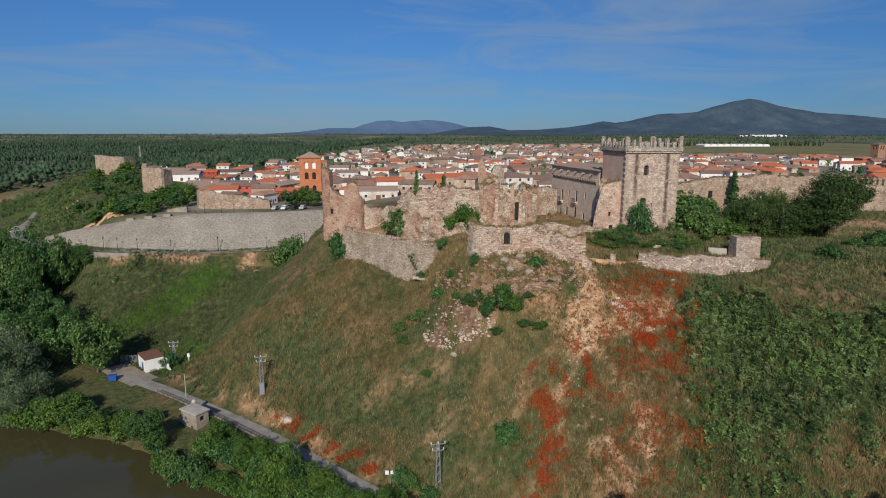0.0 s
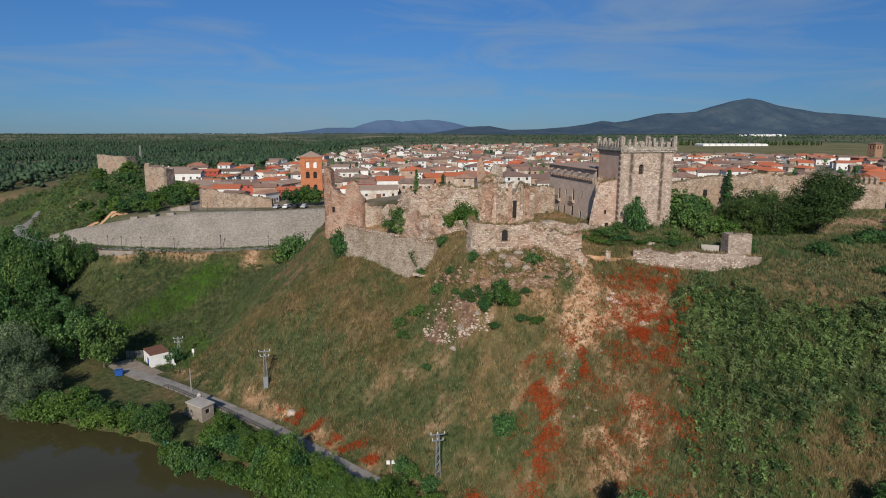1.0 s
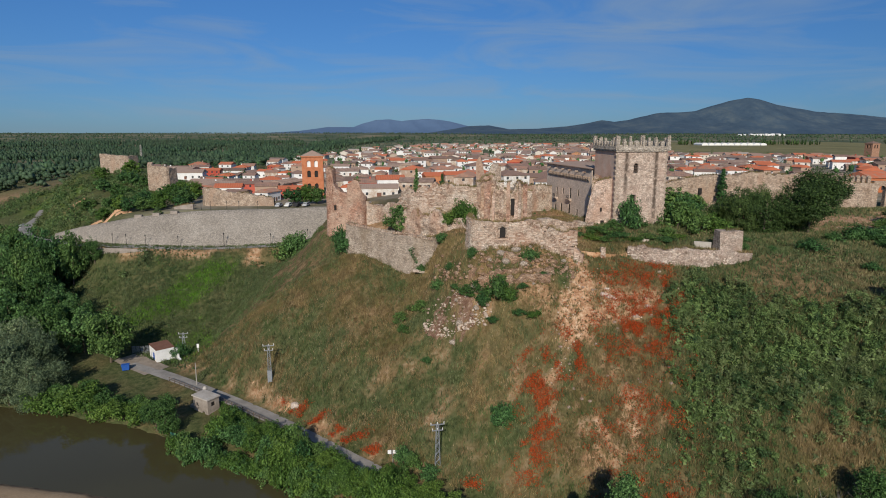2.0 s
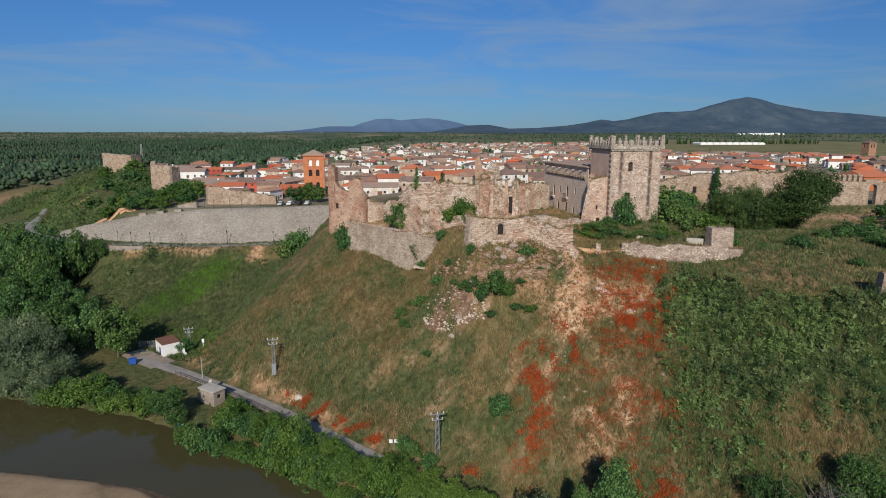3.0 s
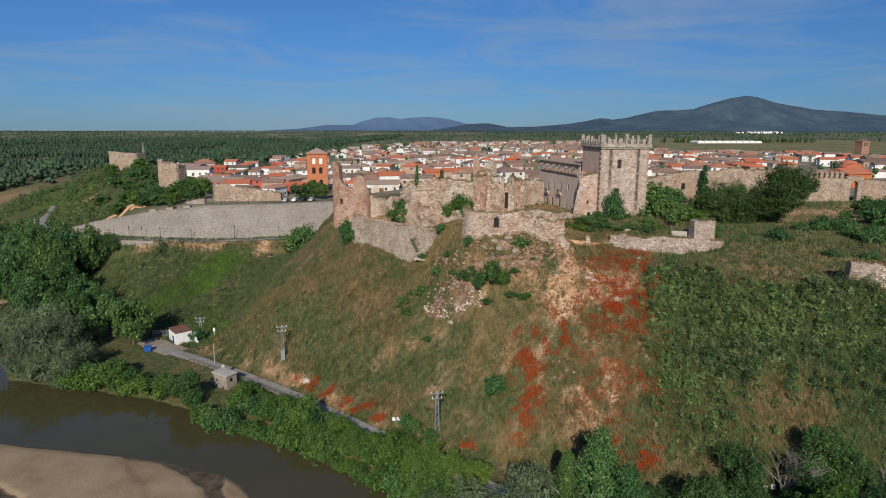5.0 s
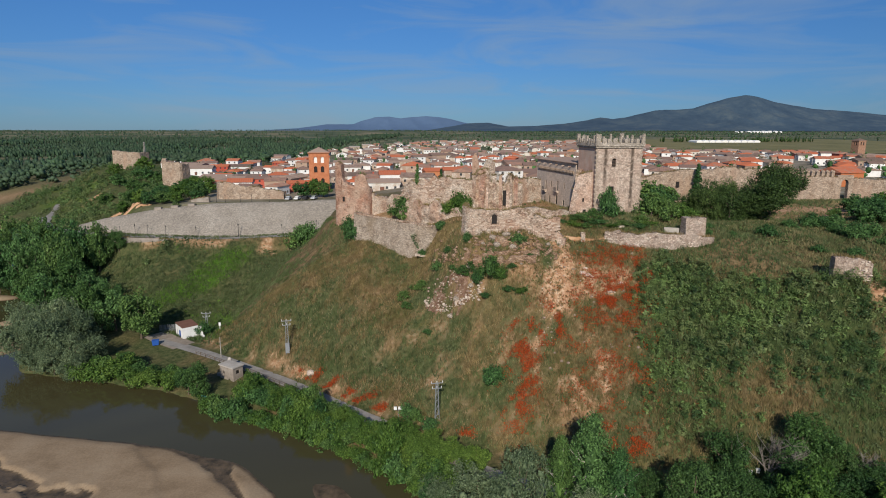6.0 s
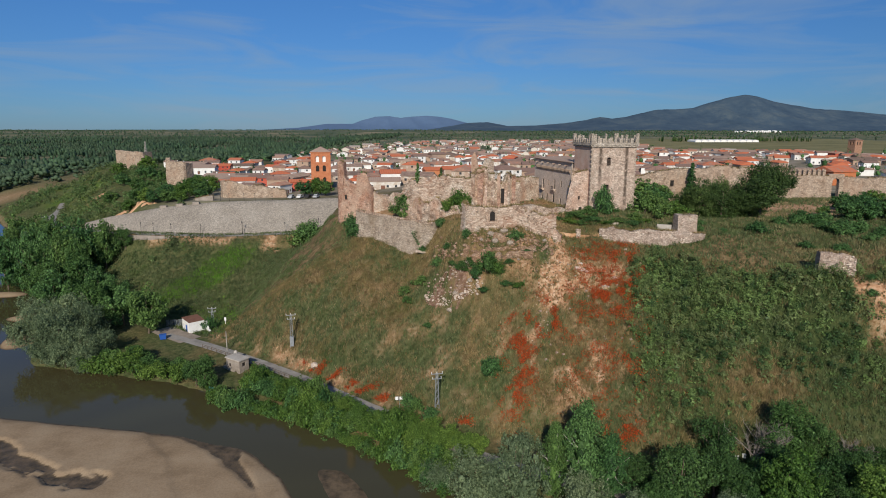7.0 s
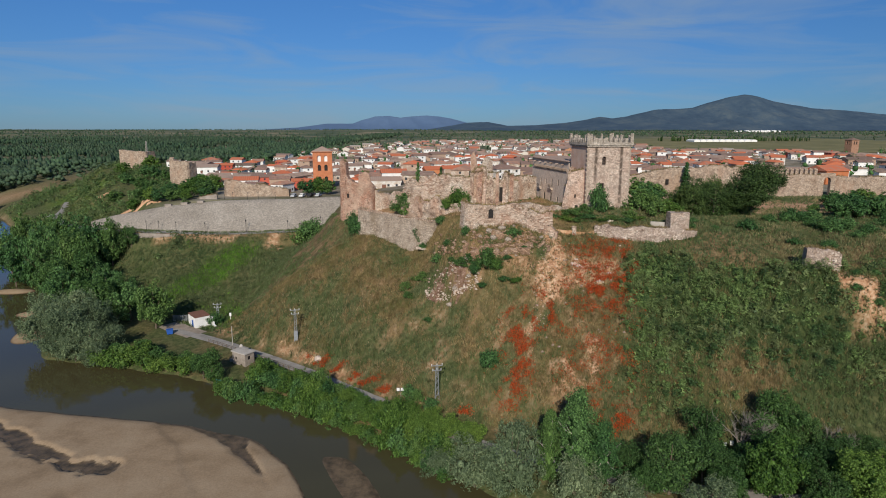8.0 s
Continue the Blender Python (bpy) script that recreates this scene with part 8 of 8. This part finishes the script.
    tube(bm, (-0.9, d + 0.8, 1.5), (-0.9, d + 0.8, 5.4), 0.5, 0.5, 12)
    tube(bm, (-0.9, d + 0.8, 5.4), (-0.9, d + 0.8, 5.8), 0.5, 0.2, 12)
    part("standpipe", bm, CONCRETE, s, "pale round standpipe")
    return s


shed()


def lattice_pole(x, y, h, lean=0):
    p = thing("power_pole", "galvanised lattice power pole with crossarms", "power pole", (x, y, zat(x, y)), 12, "power line")
    bm = bmesh.new()
    a, b = 0.42, 0.2
    cs = [(-1, -1), (1, -1), (1, 1), (-1, 1)]
    for cx, cy in cs:
        tube(bm, (cx * a, cy * a, -0.5), (cx * b, cy * b, h), 0.055, 0.05, 4)
    part("leg_frame", bm, STEEL, p)
    bm = bmesh.new()
    n = int(h / 0.75)
    for k in range(n):
        za, zb = h * k / n, h * (k + 1) / n
        ra, rb = a + (b - a) * k / n, a + (b - a) * (k + 1) / n
        for i in range(4):
            (x0, y0), (x1, y1) = cs[i], cs[(i + 1) % 4]
            if k % 2:
                tube(bm, (x0 * ra, y0 * ra, za), (x1 * rb, y1 * rb, zb), 0.035, 0.035, 4)
            else:
                tube(bm, (x1 * ra, y1 * ra, za), (x0 * rb, y0 * rb, zb), 0.035, 0.035, 4)
    part("bracing", bm, STEEL, p)
    for z, w in ((h - 0.2, 1.25), (h - 1.3, 1.0)):
        arm = part("crossarm", boxes((-w, w, -0.07, 0.07, z, z + 0.14)), STEEL, p)
        for xx in (-w + 0.1, 0, w - 0.1):
            bm = bmesh.new()
            tube(bm, (xx, 0, z + 0.14), (xx, 0, z + 0.5), 0.06, 0.09, 5)
            part("insulator", bm, WHITE, arm)
    return p


lattice_pole(-0.3, 91.8, 7.8)
pole2 = lattice_pole(-38.4, 123.6, 8.4)
part("cabinet", boxes((-0.5, 0.5, -0.75, -0.25, 0, 2.6)), STEEL, pole2, "pale grey equipment box")
lattice_pole(-69.0, 150.0, 6.6)


def post(name, label, x, y, h, r, mat, top=None):
    t = thing(name, label, "post", (x, y, zat(x, y)))
    bm = bmesh.new()
    tube(bm, (0, 0, -0.4), (0, 0, h), r, r * 0.8, 7)
    part("pole", bm, mat, t)
    if top:
        part("sign", boxes(top), WHITE, t, "white plate")
    return t


post("wooden_pole", "pale wooden telephone pole beside the road", -58.0, 130.4, 5.6, 0.13, PALE_BARK)
post("marker_post", "white marker post on the slope", -64.2, 147.4, 2.0, 0.10, WHITE, (-0.3, 0.3, -0.05, 0.05, 1.2, 2.2))
post("marker_post", "white marker sign above the road", -8.4, 94.7, 2.6, 0.08, STEEL, (-0.9, -0.25, -0.08, 0.08, 2.3, 3.0))
part("sign", boxes((0.0, 0.8, -0.08, 0.08, 2.4, 3.0)), WHITE, bpy.data.objects["marker_post.001"], "white plate")
skip = thing("waste_container", "blue waste container beside the road", "container", (-79.6, 139.6, zat(-79.6, 139.6)), 20)
bm = boxes((-0.9, 0.9, -0.6, 0.6, 0.15, 1.5))
for vv in bm.verts:
    if vv.co.z < 1:
        vv.co.x *= 0.85
        vv.co.y *= 0.85
part("body", bm, BLUE, skip)
part("lid", boxes((-0.95, 0.95, -0.65, 0.65, 1.5, 1.62)), BLUE, skip)
for sx in (-0.6, 0.6):
    part("wheel", boxes((sx - 0.1, sx + 0.1, -0.15, 0.15, -0.05, 0.18)), BLACK, skip)
fence = thing("wire_fence", "dark wire fence panels beside the white building", "fence", (-83.5, 150.5, 2.8), 8)
for k in range(6):
    part("post", boxes((k * 1.1 - 0.05, k * 1.1 + 0.05, -0.05, 0.05, -0.3, 2.4)), BLACK, fence)
for k in range(5):
    for z in np.arange(0.1, 2.3, 0.28):
        part("slat", boxes((k * 1.1 + 0.06, k * 1.1 + 1.04, -0.015, 0.015, z, z + 0.12)), STEEL, fence)
net = thing("green_fence", "green netting fence at the water's edge", "fence", (-55.0, 108.9, 0.0), -25)
for k in range(4):
    part("post", boxes((k * 1.3 - 0.05, k * 1.3 + 0.05, -0.05, 0.05, -1.2, 2.0)), GREEN_NET, net)
for k in range(3):
    part("panel", boxes((k * 1.3 + 0.06, k * 1.3 + 1.24, -0.02, 0.02, 0.0, 1.85)), GREEN_NET, net)

hive = thing("hive_box", "small white wooden box among the trees", "box", (50.6, 70.9, zat(50.6, 70.9)), 6, "white boxes")
part("body", boxes((-0.28, 0.28, -0.25, 0.25, -0.1, 0.5)), WHITE, hive)
part("lid", boxes((-0.32, 0.32, -0.29, 0.29, 0.5, 0.58)), WHITE, hive)
for x, y in ((51.9, 71.0), (53.3, 71.2), (54.6, 71.3)):
    copy_thing(hive, pose(x, y, zat(x, y), 0, 0, 3 * x))

# guard rail along the river side of the road
rail = thing("guard_rail", "dark timber guard rail along the riverside road", "guard rail")
rx, ry = road_line[2][0][:, 0], road_line[2][0][:, 1]
for k in range(len(rx) - 1):
    if not -66 < rx[k] < 2:
        continue
    p0, p1 = Vector((rx[k], ry[k], zat(rx[k], ry[k]))), Vector((rx[k + 1], ry[k + 1], zat(rx[k + 1], ry[k + 1])))
    bm = bmesh.new()
    tube(bm, p0 + Vector((0, 0, -0.3)), p0 + Vector((0, 0, 1.05)), 0.08, 0.08, 6)
    part("post", bm, BARK, rail)
    bm = bmesh.new()
    for zz in (0.55, 0.98):
        tube(bm, p0 + Vector((0, 0, zz)), p1 + Vector((0, 0, zz)), 0.06, 0.06, 5)
    part("rail", bm, BARK, rail)


# ---- stones and outcrops ----
def boulder(name, label, x, y, r, seed, mat=ROCK, sink=0.3, squash=0.75, z=None):
    bm = bmesh.new()
    bmesh.ops.create_icosphere(bm, subdivisions=2, radius=r)
    for v in bm.verts:
        k = 1 + 0.32 * noise.noise(v.co * (1.4 / r) + Vector((seed, 0, 0))) + 0.12 * noise.noise(v.co * (4 / r) + Vector((0, seed, 0)))
        v.co = Vector((v.co.x * k, v.co.y * k, v.co.z * k * squash))
    ob = tagged(part(name, bm, mat), label, "rock")
    ob.location = (x, y, (zat(x, y) if z is None else z) + r * (squash - 2 * sink * squash))
    return ob


boulder("boulder", "pale boulder lying on the slope", -31.0, 115.3, 1.0, 1, CHALK)
go = random.Random(9)
def rock_sheet(name, label, cx, cy, w, d, lift, mat, seed, turn=0):
    """A broken rock face standing out of the slope."""
    n, m = int(w / 0.3), int(d / 0.3)
    x, y = np.meshgrid(np.linspace(-1, 1, n), np.linspace(-1, 1, m))
    edge = np.clip(1.25 - np.hypot(x, y) ** 2 + 0.9 * fbm(cx + x * w / 2, cy + y * d / 2, 4, seed), -1, 1)
    co, si = math.cos(math.radians(turn)), math.sin(math.radians(turn))
    px, py = cx + x * w / 2 * co - y * d / 2 * si, cy + x * w / 2 * si + y * d / 2 * co
    led = np.round(2.5 * fbm(px, py, 3.5, seed + 2)) / 2.5
    z = land_z(px, py) - 0.9 + np.clip(edge, -0.3, 0.6) * 1.9 * lift + step(0.1, 0.6, edge) * lift * (0.9 * led + 0.7 * np.abs(fbm(px, py, 1.2, seed + 4, 3)))
    q = (np.arange(m - 1)[:, None] * n + np.arange(n - 1)[None, :]).ravel()
    return tagged(part(name, mesh_of(name, np.c_[px.ravel(), py.ravel(), z.ravel()], np.c_[q, q + 1, q + n + 1, q + n]), mat), label, "rock")


rock_sheet("rock_outcrop", "broken red-brown conglomerate outcrop on the slope", 3.0, 114.6, 17.0, 5.4, 0.75, OUTCROP, 500, -42)
rock_sheet("rock_outcrop", "small clay ledge in the bank above the road", -43, 126.5, 9, 3.0, 0.6, CLAY_EARTH, 503)
rock_sheet("rock_outcrop", "clay ledge in the cut above the road", -31, 116.3, 8, 2.6, 0.6, CLAY_EARTH, 505)
rock_sheet("rock_outcrop", "orange clay scar on the eastern slope", 95.5, 90.2, 11, 3.4, 0.6, CLAY_EARTH, 507)
for x, y, w, d in ((-135, 238, 13, 5), (-187, 307, 8, 8), (-147, 257, 15, 7), (-122, 226, 9, 4), (-128, 300, 5, 5)):
    rock_sheet("rock_outcrop", "orange clay cliff on the western hillside", x, y, w, d, 1.0, CLAY_EARTH, 510 + w)
for k in range(30):
    u = go.random()
    boulder("rock", "pale conglomerate rock of the outcrop", -3 + 13 * u + go.uniform(-0.5, 0.5), 121.5 - 11.0 * u + go.uniform(-2.2, 2.2), go.uniform(0.2, 0.55), 20 + k, ROCK, 0.3, go.uniform(0.5, 0.8))
def pebbles(name, label, mat, n, seed, place, r0, r1):
    """Loose stones too small to pick apart, in one mesh."""
    bm = bmesh.new()
    bmesh.ops.create_icosphere(bm, subdivisions=1, radius=1)
    base = np.array([q.co[:] for q in bm.verts])
    tris = np.array([[q.index for q in p.verts] for p in bm.faces])
    bm.free()
    g = np.random.default_rng(seed)
    x, y = place(g, n)
    r = r0 + (r1 - r0) * g.random(n) ** 2
    shape = 1 + 0.28 * g.normal(size=(n, len(base), 1)).clip(-1.5, 1.5)
    v = base[None] * shape * r[:, None, None] * np.array([1.15, 1.0, 0.75]) + np.c_[x, y, land_z(x, y) + 0.25 * r + 0.12][:, None, :]
    f = tris[None] + (np.arange(n) * len(base))[:, None, None]
    return stuff(name, label, "stones", v.reshape(-1, 3), f.reshape(-1, 3), mat)


def foot_line(g, n):
    u = g.random(n) ** 0.9
    k = np.abs(g.normal(0, 0.8, n))
    return np.interp(u, [0, 0.45, 1], [-3.8, 1.2, 9.6]) + g.normal(0, 0.2, n) + 0.55 * k, np.interp(u, [0, 0.45, 1], [119.6, 114.2, 109.2]) + 0.75 * k


def top_line(g, n):
    u = g.random(n)
    return -1 + 11.5 * u, 120.5 - 9.0 * u + g.normal(0, 0.5, n)


def bank_spread(g, n):
    x = g.uniform(-1, 27, n)
    return x, np.interp(x, [-1, 5, 12, 27], [129, 117.4, 115, 113.5]) + g.normal(0, 1.2, n)


pebbles("chalk_stones", "chalk-white stones along the foot of the outcrop", CHALK, 210, 601, foot_line, 0.08, 0.42)
pebbles("edge_stones", "pale stones on the upper edge of the outcrop", CHALK, 90, 602, top_line, 0.08, 0.35)
pebbles("bank_stones", "brown rubble scattered over the bank", TERRACE, 420, 603, bank_spread, 0.10, 0.55)
pebbles("track_stones", "pale stones in the eroded track", CHALK, 160, 604, lambda g, n: (lambda y: (np.interp(y, [94, 102.5, 110, 116], [20, 24, 26.3, 27.3]) + g.normal(0, 1.6, n), y))(g.uniform(97, 116, n)), 0.05, 0.16)
for k in range(46):
    x = go.uniform(22, 47)
    y = go.uniform(90, 114)
    boulder("rock", "pale limestone rock in the eroded slope", x, y, go.uniform(0.15, 0.42), 70 + k, STONE if go.random() < 0.6 else ROCK, 0.4, 0.7)
for k in range(16):
    boulder("rock", "fallen masonry block below the ruins", go.uniform(2, 27), go.uniform(111, 118), go.uniform(0.3, 0.9), 130 + k, GREY_WALL, 0.4, 0.7)
for x, y, r in ((32.2, 109.3, 0.8), (33.2, 108.9, 0.7), (34.0, 108.6, 0.5), (33.0, 110.2, 0.5), (37.4, 105.5, 0.7), (38.2, 105.2, 0.4), (40.1, 106.9, 0.5), (44.3, 113.4, 0.45), (40.0, 108.4, 0.4)):
    boulder("rock", "white chalky rock on the slope", x, y, r, x, CHALK, 0.5, 0.6)
for k, (ya, zt) in enumerate(((116.0, 36.4), (114.0, 34.2), (112.4, 32.2))):
    ruin("rock_terrace", "low brown stone terrace wall below the ruins", TERRACE, [(6 + 2 * k, ya + 0.8), (14, ya), (24 - k, ya - 0.6)], [zat(6 + 2 * k, ya + 0.8) + 0.9, zat(14, ya) + 1.0, zat(24 - k, ya - 0.6) + 0.7], zt - 5, 0.9, 90 + k, jag=0.8, lump=0.4)


bm = boxes((-2.4, 2.4, -0.7, 0.7, -0.3, 0.22))
bmesh.ops.subdivide_edges(bm, edges=bm.edges, cuts=2)
for q in bm.verts:
    q.co += Vector((0.12 * noise.noise(q.co * 2), 0.12 * noise.noise(q.co * 2 + Vector((5, 0, 0))), 0.08 * noise.noise(q.co * 3)))
ledge = tagged(part("stone_ledge", bm, CHALK), "broken pale slab at the foot of the bastion", "rock")
ledge.matrix_basis = pose(-3.9, 135.6, max(zat(-3.9, 135.6), 26.0), 0, 9, -12)


def slab(label, x, y, z, w, d, h, turn, mat, seed):
    bm = boxes((-w / 2, w / 2, -d / 2, d / 2, -0.4, h))
    bmesh.ops.subdivide_edges(bm, edges=bm.edges, cuts=3)
    for q in bm.verts:
        q.co += 0.06 * Vector((noise.noise(q.co * 1.7 + Vector((seed, 0, 0))), noise.noise(q.co * 1.7 + Vector((0, seed, 0))), noise.noise(q.co * 1.7 + Vector((0, 0, seed)))))
    ob = tagged(part("stone_slab", bm, mat), label, "slab")
    ob.matrix_basis = pose(x, y, z, 0, 0, turn)
    return ob


slab("pale stone slab lying on the grassy terrace", 43.6, 124.2, zat(43.6, 124.2), 3.4, 1.3, 0.35, 6, CHALK, 3)
slab("low grey concrete wall beside the stone pier", 55.8, 121.0, zat(55.8, 121.0), 3.4, 0.5, 1.3, -24, CONCRETE, 5)
for k, (x, y, z) in enumerate(((-111, 216.0, 31.1), (-104.5, 216.2, 31.8), (-98, 216.5, 32.5))):
    slab("pale stone block stepping the embankment's top edge", x, y, z, 2.6, 1.6, 0.7, 4, STAINED_SHADED, 7 + k)


# ---- bare trees, parked cars, mast ----
def bare_tree(x, y, h, seed):
    t = thing("bare_tree", "leafless grey tree with fine twigs", "tree", (x, y, zat(x, y)))
    g = random.Random(seed)
    bm = bmesh.new()
    tube(bm, (0, 0, -0.3), (0.1, 0, h * 0.35), 0.16, 0.12, 6)
    tips = []
    for k in range(13):
        a, e = g.uniform(0, 6.28), g.uniform(0.7, 1.35)
        s0 = Vector((0.1, 0, h * g.uniform(0.2, 0.35)))
        p1 = s0 + Vector((math.cos(a) * math.cos(e), math.sin(a) * math.cos(e), math.sin(e))) * h * g.uniform(0.4, 0.65)
        tube(bm, s0, p1, 0.09, 0.035, 5)
        tips.append((s0, p1))
    part("trunk", bm, GREY_BARK, t)
    bm = bmesh.new()
    for s0, p1 in tips:
        for k in range(14):
            b0 = s0.lerp(p1, g.uniform(0.35, 1.0))
            b1 = b0 + Vector((g.gauss(0, 0.7), g.gauss(0, 0.7), g.uniform(0.3, 1.4))) * h * 0.11
            tube(bm, b0, b1, 0.032, 0.012, 3)
    part("twig_spray", bm, GREY_BARK, t, "pale grey twigs")
    return t


for k, (x, y, h) in enumerate(((54.6, 68.5, 11.0), (57.5, 69.5, 10.4), (70.5, 68.5, 6.4), (73.0, 67.5, 5.6))):
    bare_tree(x, y, h, 40 + k)

WIND = material("car_glass", [(0.02, 0.024, 0.03), (0.04, 0.045, 0.05)], 1.0, rough=0.1, bump=0.0, spec=0.5)


def car(x, y, turn, paint, label):
    c = thing("car", label, "car", (x, y, zat(x, y) + 0.12), turn, "parked cars")
    bm = boxes((-2.05, 2.05, -0.85, 0.85, 0.3, 0.85))
    v = box(bm, -1.35, 1.25, -0.78, 0.78, 0.85, 1.45)
    for q in v:
        if q.co.z > 1.2:
            q.co.x *= 0.72
            q.co.y *= 0.88
    bmesh.ops.bevel(bm, geom=bm.edges, offset=0.08, segments=2, affect="EDGES")
    part("body", bm, paint, c)
    for sy in (-1, 1):
        for xa, xb in ((-0.98, -0.1), (0.02, 0.9)):
            part("side_window", boxes((xa, xb, min(sy * 0.7, sy * 0.775), max(sy * 0.7, sy * 0.775), 0.92, 1.28)), WIND, c)
    part("windscreen", boxes((1.0, 1.14, -0.66, 0.66, 0.92, 1.26)), WIND, c)
    part("rear_window", boxes((-1.24, -1.08, -0.66, 0.66, 0.92, 1.26)), WIND, c)
    for wx in (-1.25, 1.25):
        for wy in (-0.82, 0.82):
            bm = bmesh.new()
            tube(bm, (wx, wy - 0.1, 0.3), (wx, wy + 0.1, 0.3), 0.32, 0.32, 12)
            part("wheel", bm, BLACK, c)
    return c


SILVER = material("silver_paint", [(0.42, 0.43, 0.44), (0.5, 0.51, 0.52)], 1.0, rough=0.3, bump=0.0, spec=0.5)
car(-225.5, 318, 62, WHITE, "white car parked beside the upper road")
car(-228, 322, 62, BLACK, "black car parked beside the upper road")
car(-230.5, 326, 62, SILVER, "silver car parked beside the upper road")
for x, y, p in ((-62, 226, SILVER), (-58.5, 226.4, WHITE), (-55, 226, BLACK), (-51.5, 225.6, SILVER)):
    car(x, y, 82, p, "car parked in the square behind the embankment")

mast = thing("radio_mast", "slim pale lattice mast on the plain", "mast", (-520, 1060, zat(-520, 1060)))
bm = bmesh.new()
for cx, cy in ((-1, -1), (1, -1), (1, 1), (-1, 1)):
    tube(bm, (cx * 1.6, cy * 1.6, 0), (cx * 0.7, cy * 0.7, 26), 0.3, 0.25, 4)
for k in range(9):
    r = 1.6 - 0.1 * k
    for i in range(4):
        (xa, ya), (xb, yb) = ((-1, -1), (1, -1), (1, 1), (-1, 1))[i], ((1, -1), (1, 1), (-1, 1), (-1, -1))[i]
        tube(bm, (xa * r, ya * r, k * 2.9), (xb * (r - 0.1), yb * (r - 0.1), k * 2.9 + 2.9), 0.16, 0.16, 4)
part("lattice", bm, CONCRETE, mast)


# ---- single stones standing proud of the walls ----
def stone_shapes(kind, count, seed):
    out = []
    g = np.random.default_rng(seed)
    for k in range(count):
        bm = bmesh.new()
        if kind == "block":
            box(bm, -0.5, 0.5, -0.5, 0.5, -0.5, 0.5)
        else:
            bmesh.ops.create_icosphere(bm, subdivisions=1, radius=0.55)
        for q in bm.verts:
            q.co += Vector(g.normal(0, 0.07, 3))
        me = bpy.data.meshes.new("stone")
        bm.to_mesh(me)
        bm.free()
        out.append(me)
    return out


BLOCKS, LUMPS, GREY_LUMPS = stone_shapes("block", 5, 700), stone_shapes("lump", 6, 710), stone_shapes("lump", 6, 720)


def face_stones(wall, mat, pts, tops, base, thick, n, seed, shapes, size, batter=0.06, course=0.34):
    """Stones of one wall's outer face, each a little proud of it."""
    g = random.Random(seed)
    p = np.array(pts, float)
    s = np.r_[0, np.cumsum(np.hypot(*np.diff(p, axis=0).T))]
    for k in range(n):
        u = g.uniform(0.2, s[-1] - 0.2)
        i = min(int(np.searchsorted(s, u)) - 1, len(p) - 2)
        tx, ty = (p[i + 1] - p[i]) / (s[i + 1] - s[i])
        top, foot = float(np.interp(u, s, tops)), float(np.interp(u, s, base * np.ones(len(s))))
        z = foot + (top - foot) * g.random()
        z = round(z / course) * course
        if z > top - 0.15:
            continue
        f = (z - foot) / (top - foot)
        d = thick / 2 * (1 + batter * (1 - f) * 4) + g.uniform(-0.17, -0.08)
        x, y = np.interp(u, s, p[:, 0]) + ty * d, np.interp(u, s, p[:, 1]) - tx * d
        o = part("stone", shapes[g.randrange(len(shapes))], None, wall)
        o.matrix_basis = pose(x, y, z, g.gauss(0, 5), g.gauss(0, 5), math.degrees(math.atan2(ty, tx)) + g.gauss(0, 3)) @ Matrix.Diagonal((size * g.uniform(0.7, 1.7), 0.30, course * g.uniform(0.75, 1.0), 1))


for me in BLOCKS:
    me.materials.append(STONE_PIECE)
for me in GREY_LUMPS:
    me.materials.append(GREY_PIECE)
for me in LUMPS:
    me.materials.append(RUBBLE_PIECE)
face_stones(broken_block, RUBBLE, [(79.4, 96.6), (82, 95.8), (86.0, 94.8)], [37.2, 37.3, 36.8], np.array([32.6, 32.6, 32.4]), 2.4, 130, 801, LUMPS, 0.42)
face_stones(retaining, RUBBLE, [(39.3, 118.6), (42, 117), (46, 116.4), (56.5, 115.6), (62.8, 116.6)], [38.6, 38.9, 38.6, 38.3, 36.4], np.array([34.6, 34.4, 34.2, 34.0, 33.8]), 1.8, 260, 802, LUMPS, 0.40, 0.10)
face_stones(bast, GREY_WALL, [(-23.8, 150.8), (-19, 147.2), (-12, 142.8), (-2.0, 137.6)], [38.7, 38.0, 37.3, 36.9], np.array([31.0, 29.5, 27.5, 29.0]), 2.3, 280, 803, GREY_LUMPS, 0.36, 0.10)
face_stones(apse, STONE, [(6.3, 123), (7.3, 120.4), (10, 119.4), (14, 119.2), (20, 119.2)], [44.1, 44.0, 43.8, 43.7, 44.0], np.array([38.0, 38.4, 39.2, 39.6, 39.4]), 1.6, 130, 804, BLOCKS, 0.42)
face_stones(long_curtain, STONE, [(-10.6, 155.5), (-7, 151.5), (-2.5, 150), (4, 149), (10.2, 148.5)], [45.2, 47.2, 48.6, 48.8, 48.4], np.array([41.0, 41.5, 41.6, 41.8, 42.0]), 1.6, 240, 805, BLOCKS, 0.55)
face_stones(step_wall, STONE, [(19.8, 119.2), (23, 118.8), (28.4, 117.8)], [43.6, 42.6, 40.9], np.array([39.4, 38.6, 37.6]), 1.7, 120, 806, BLOCKS, 0.45)
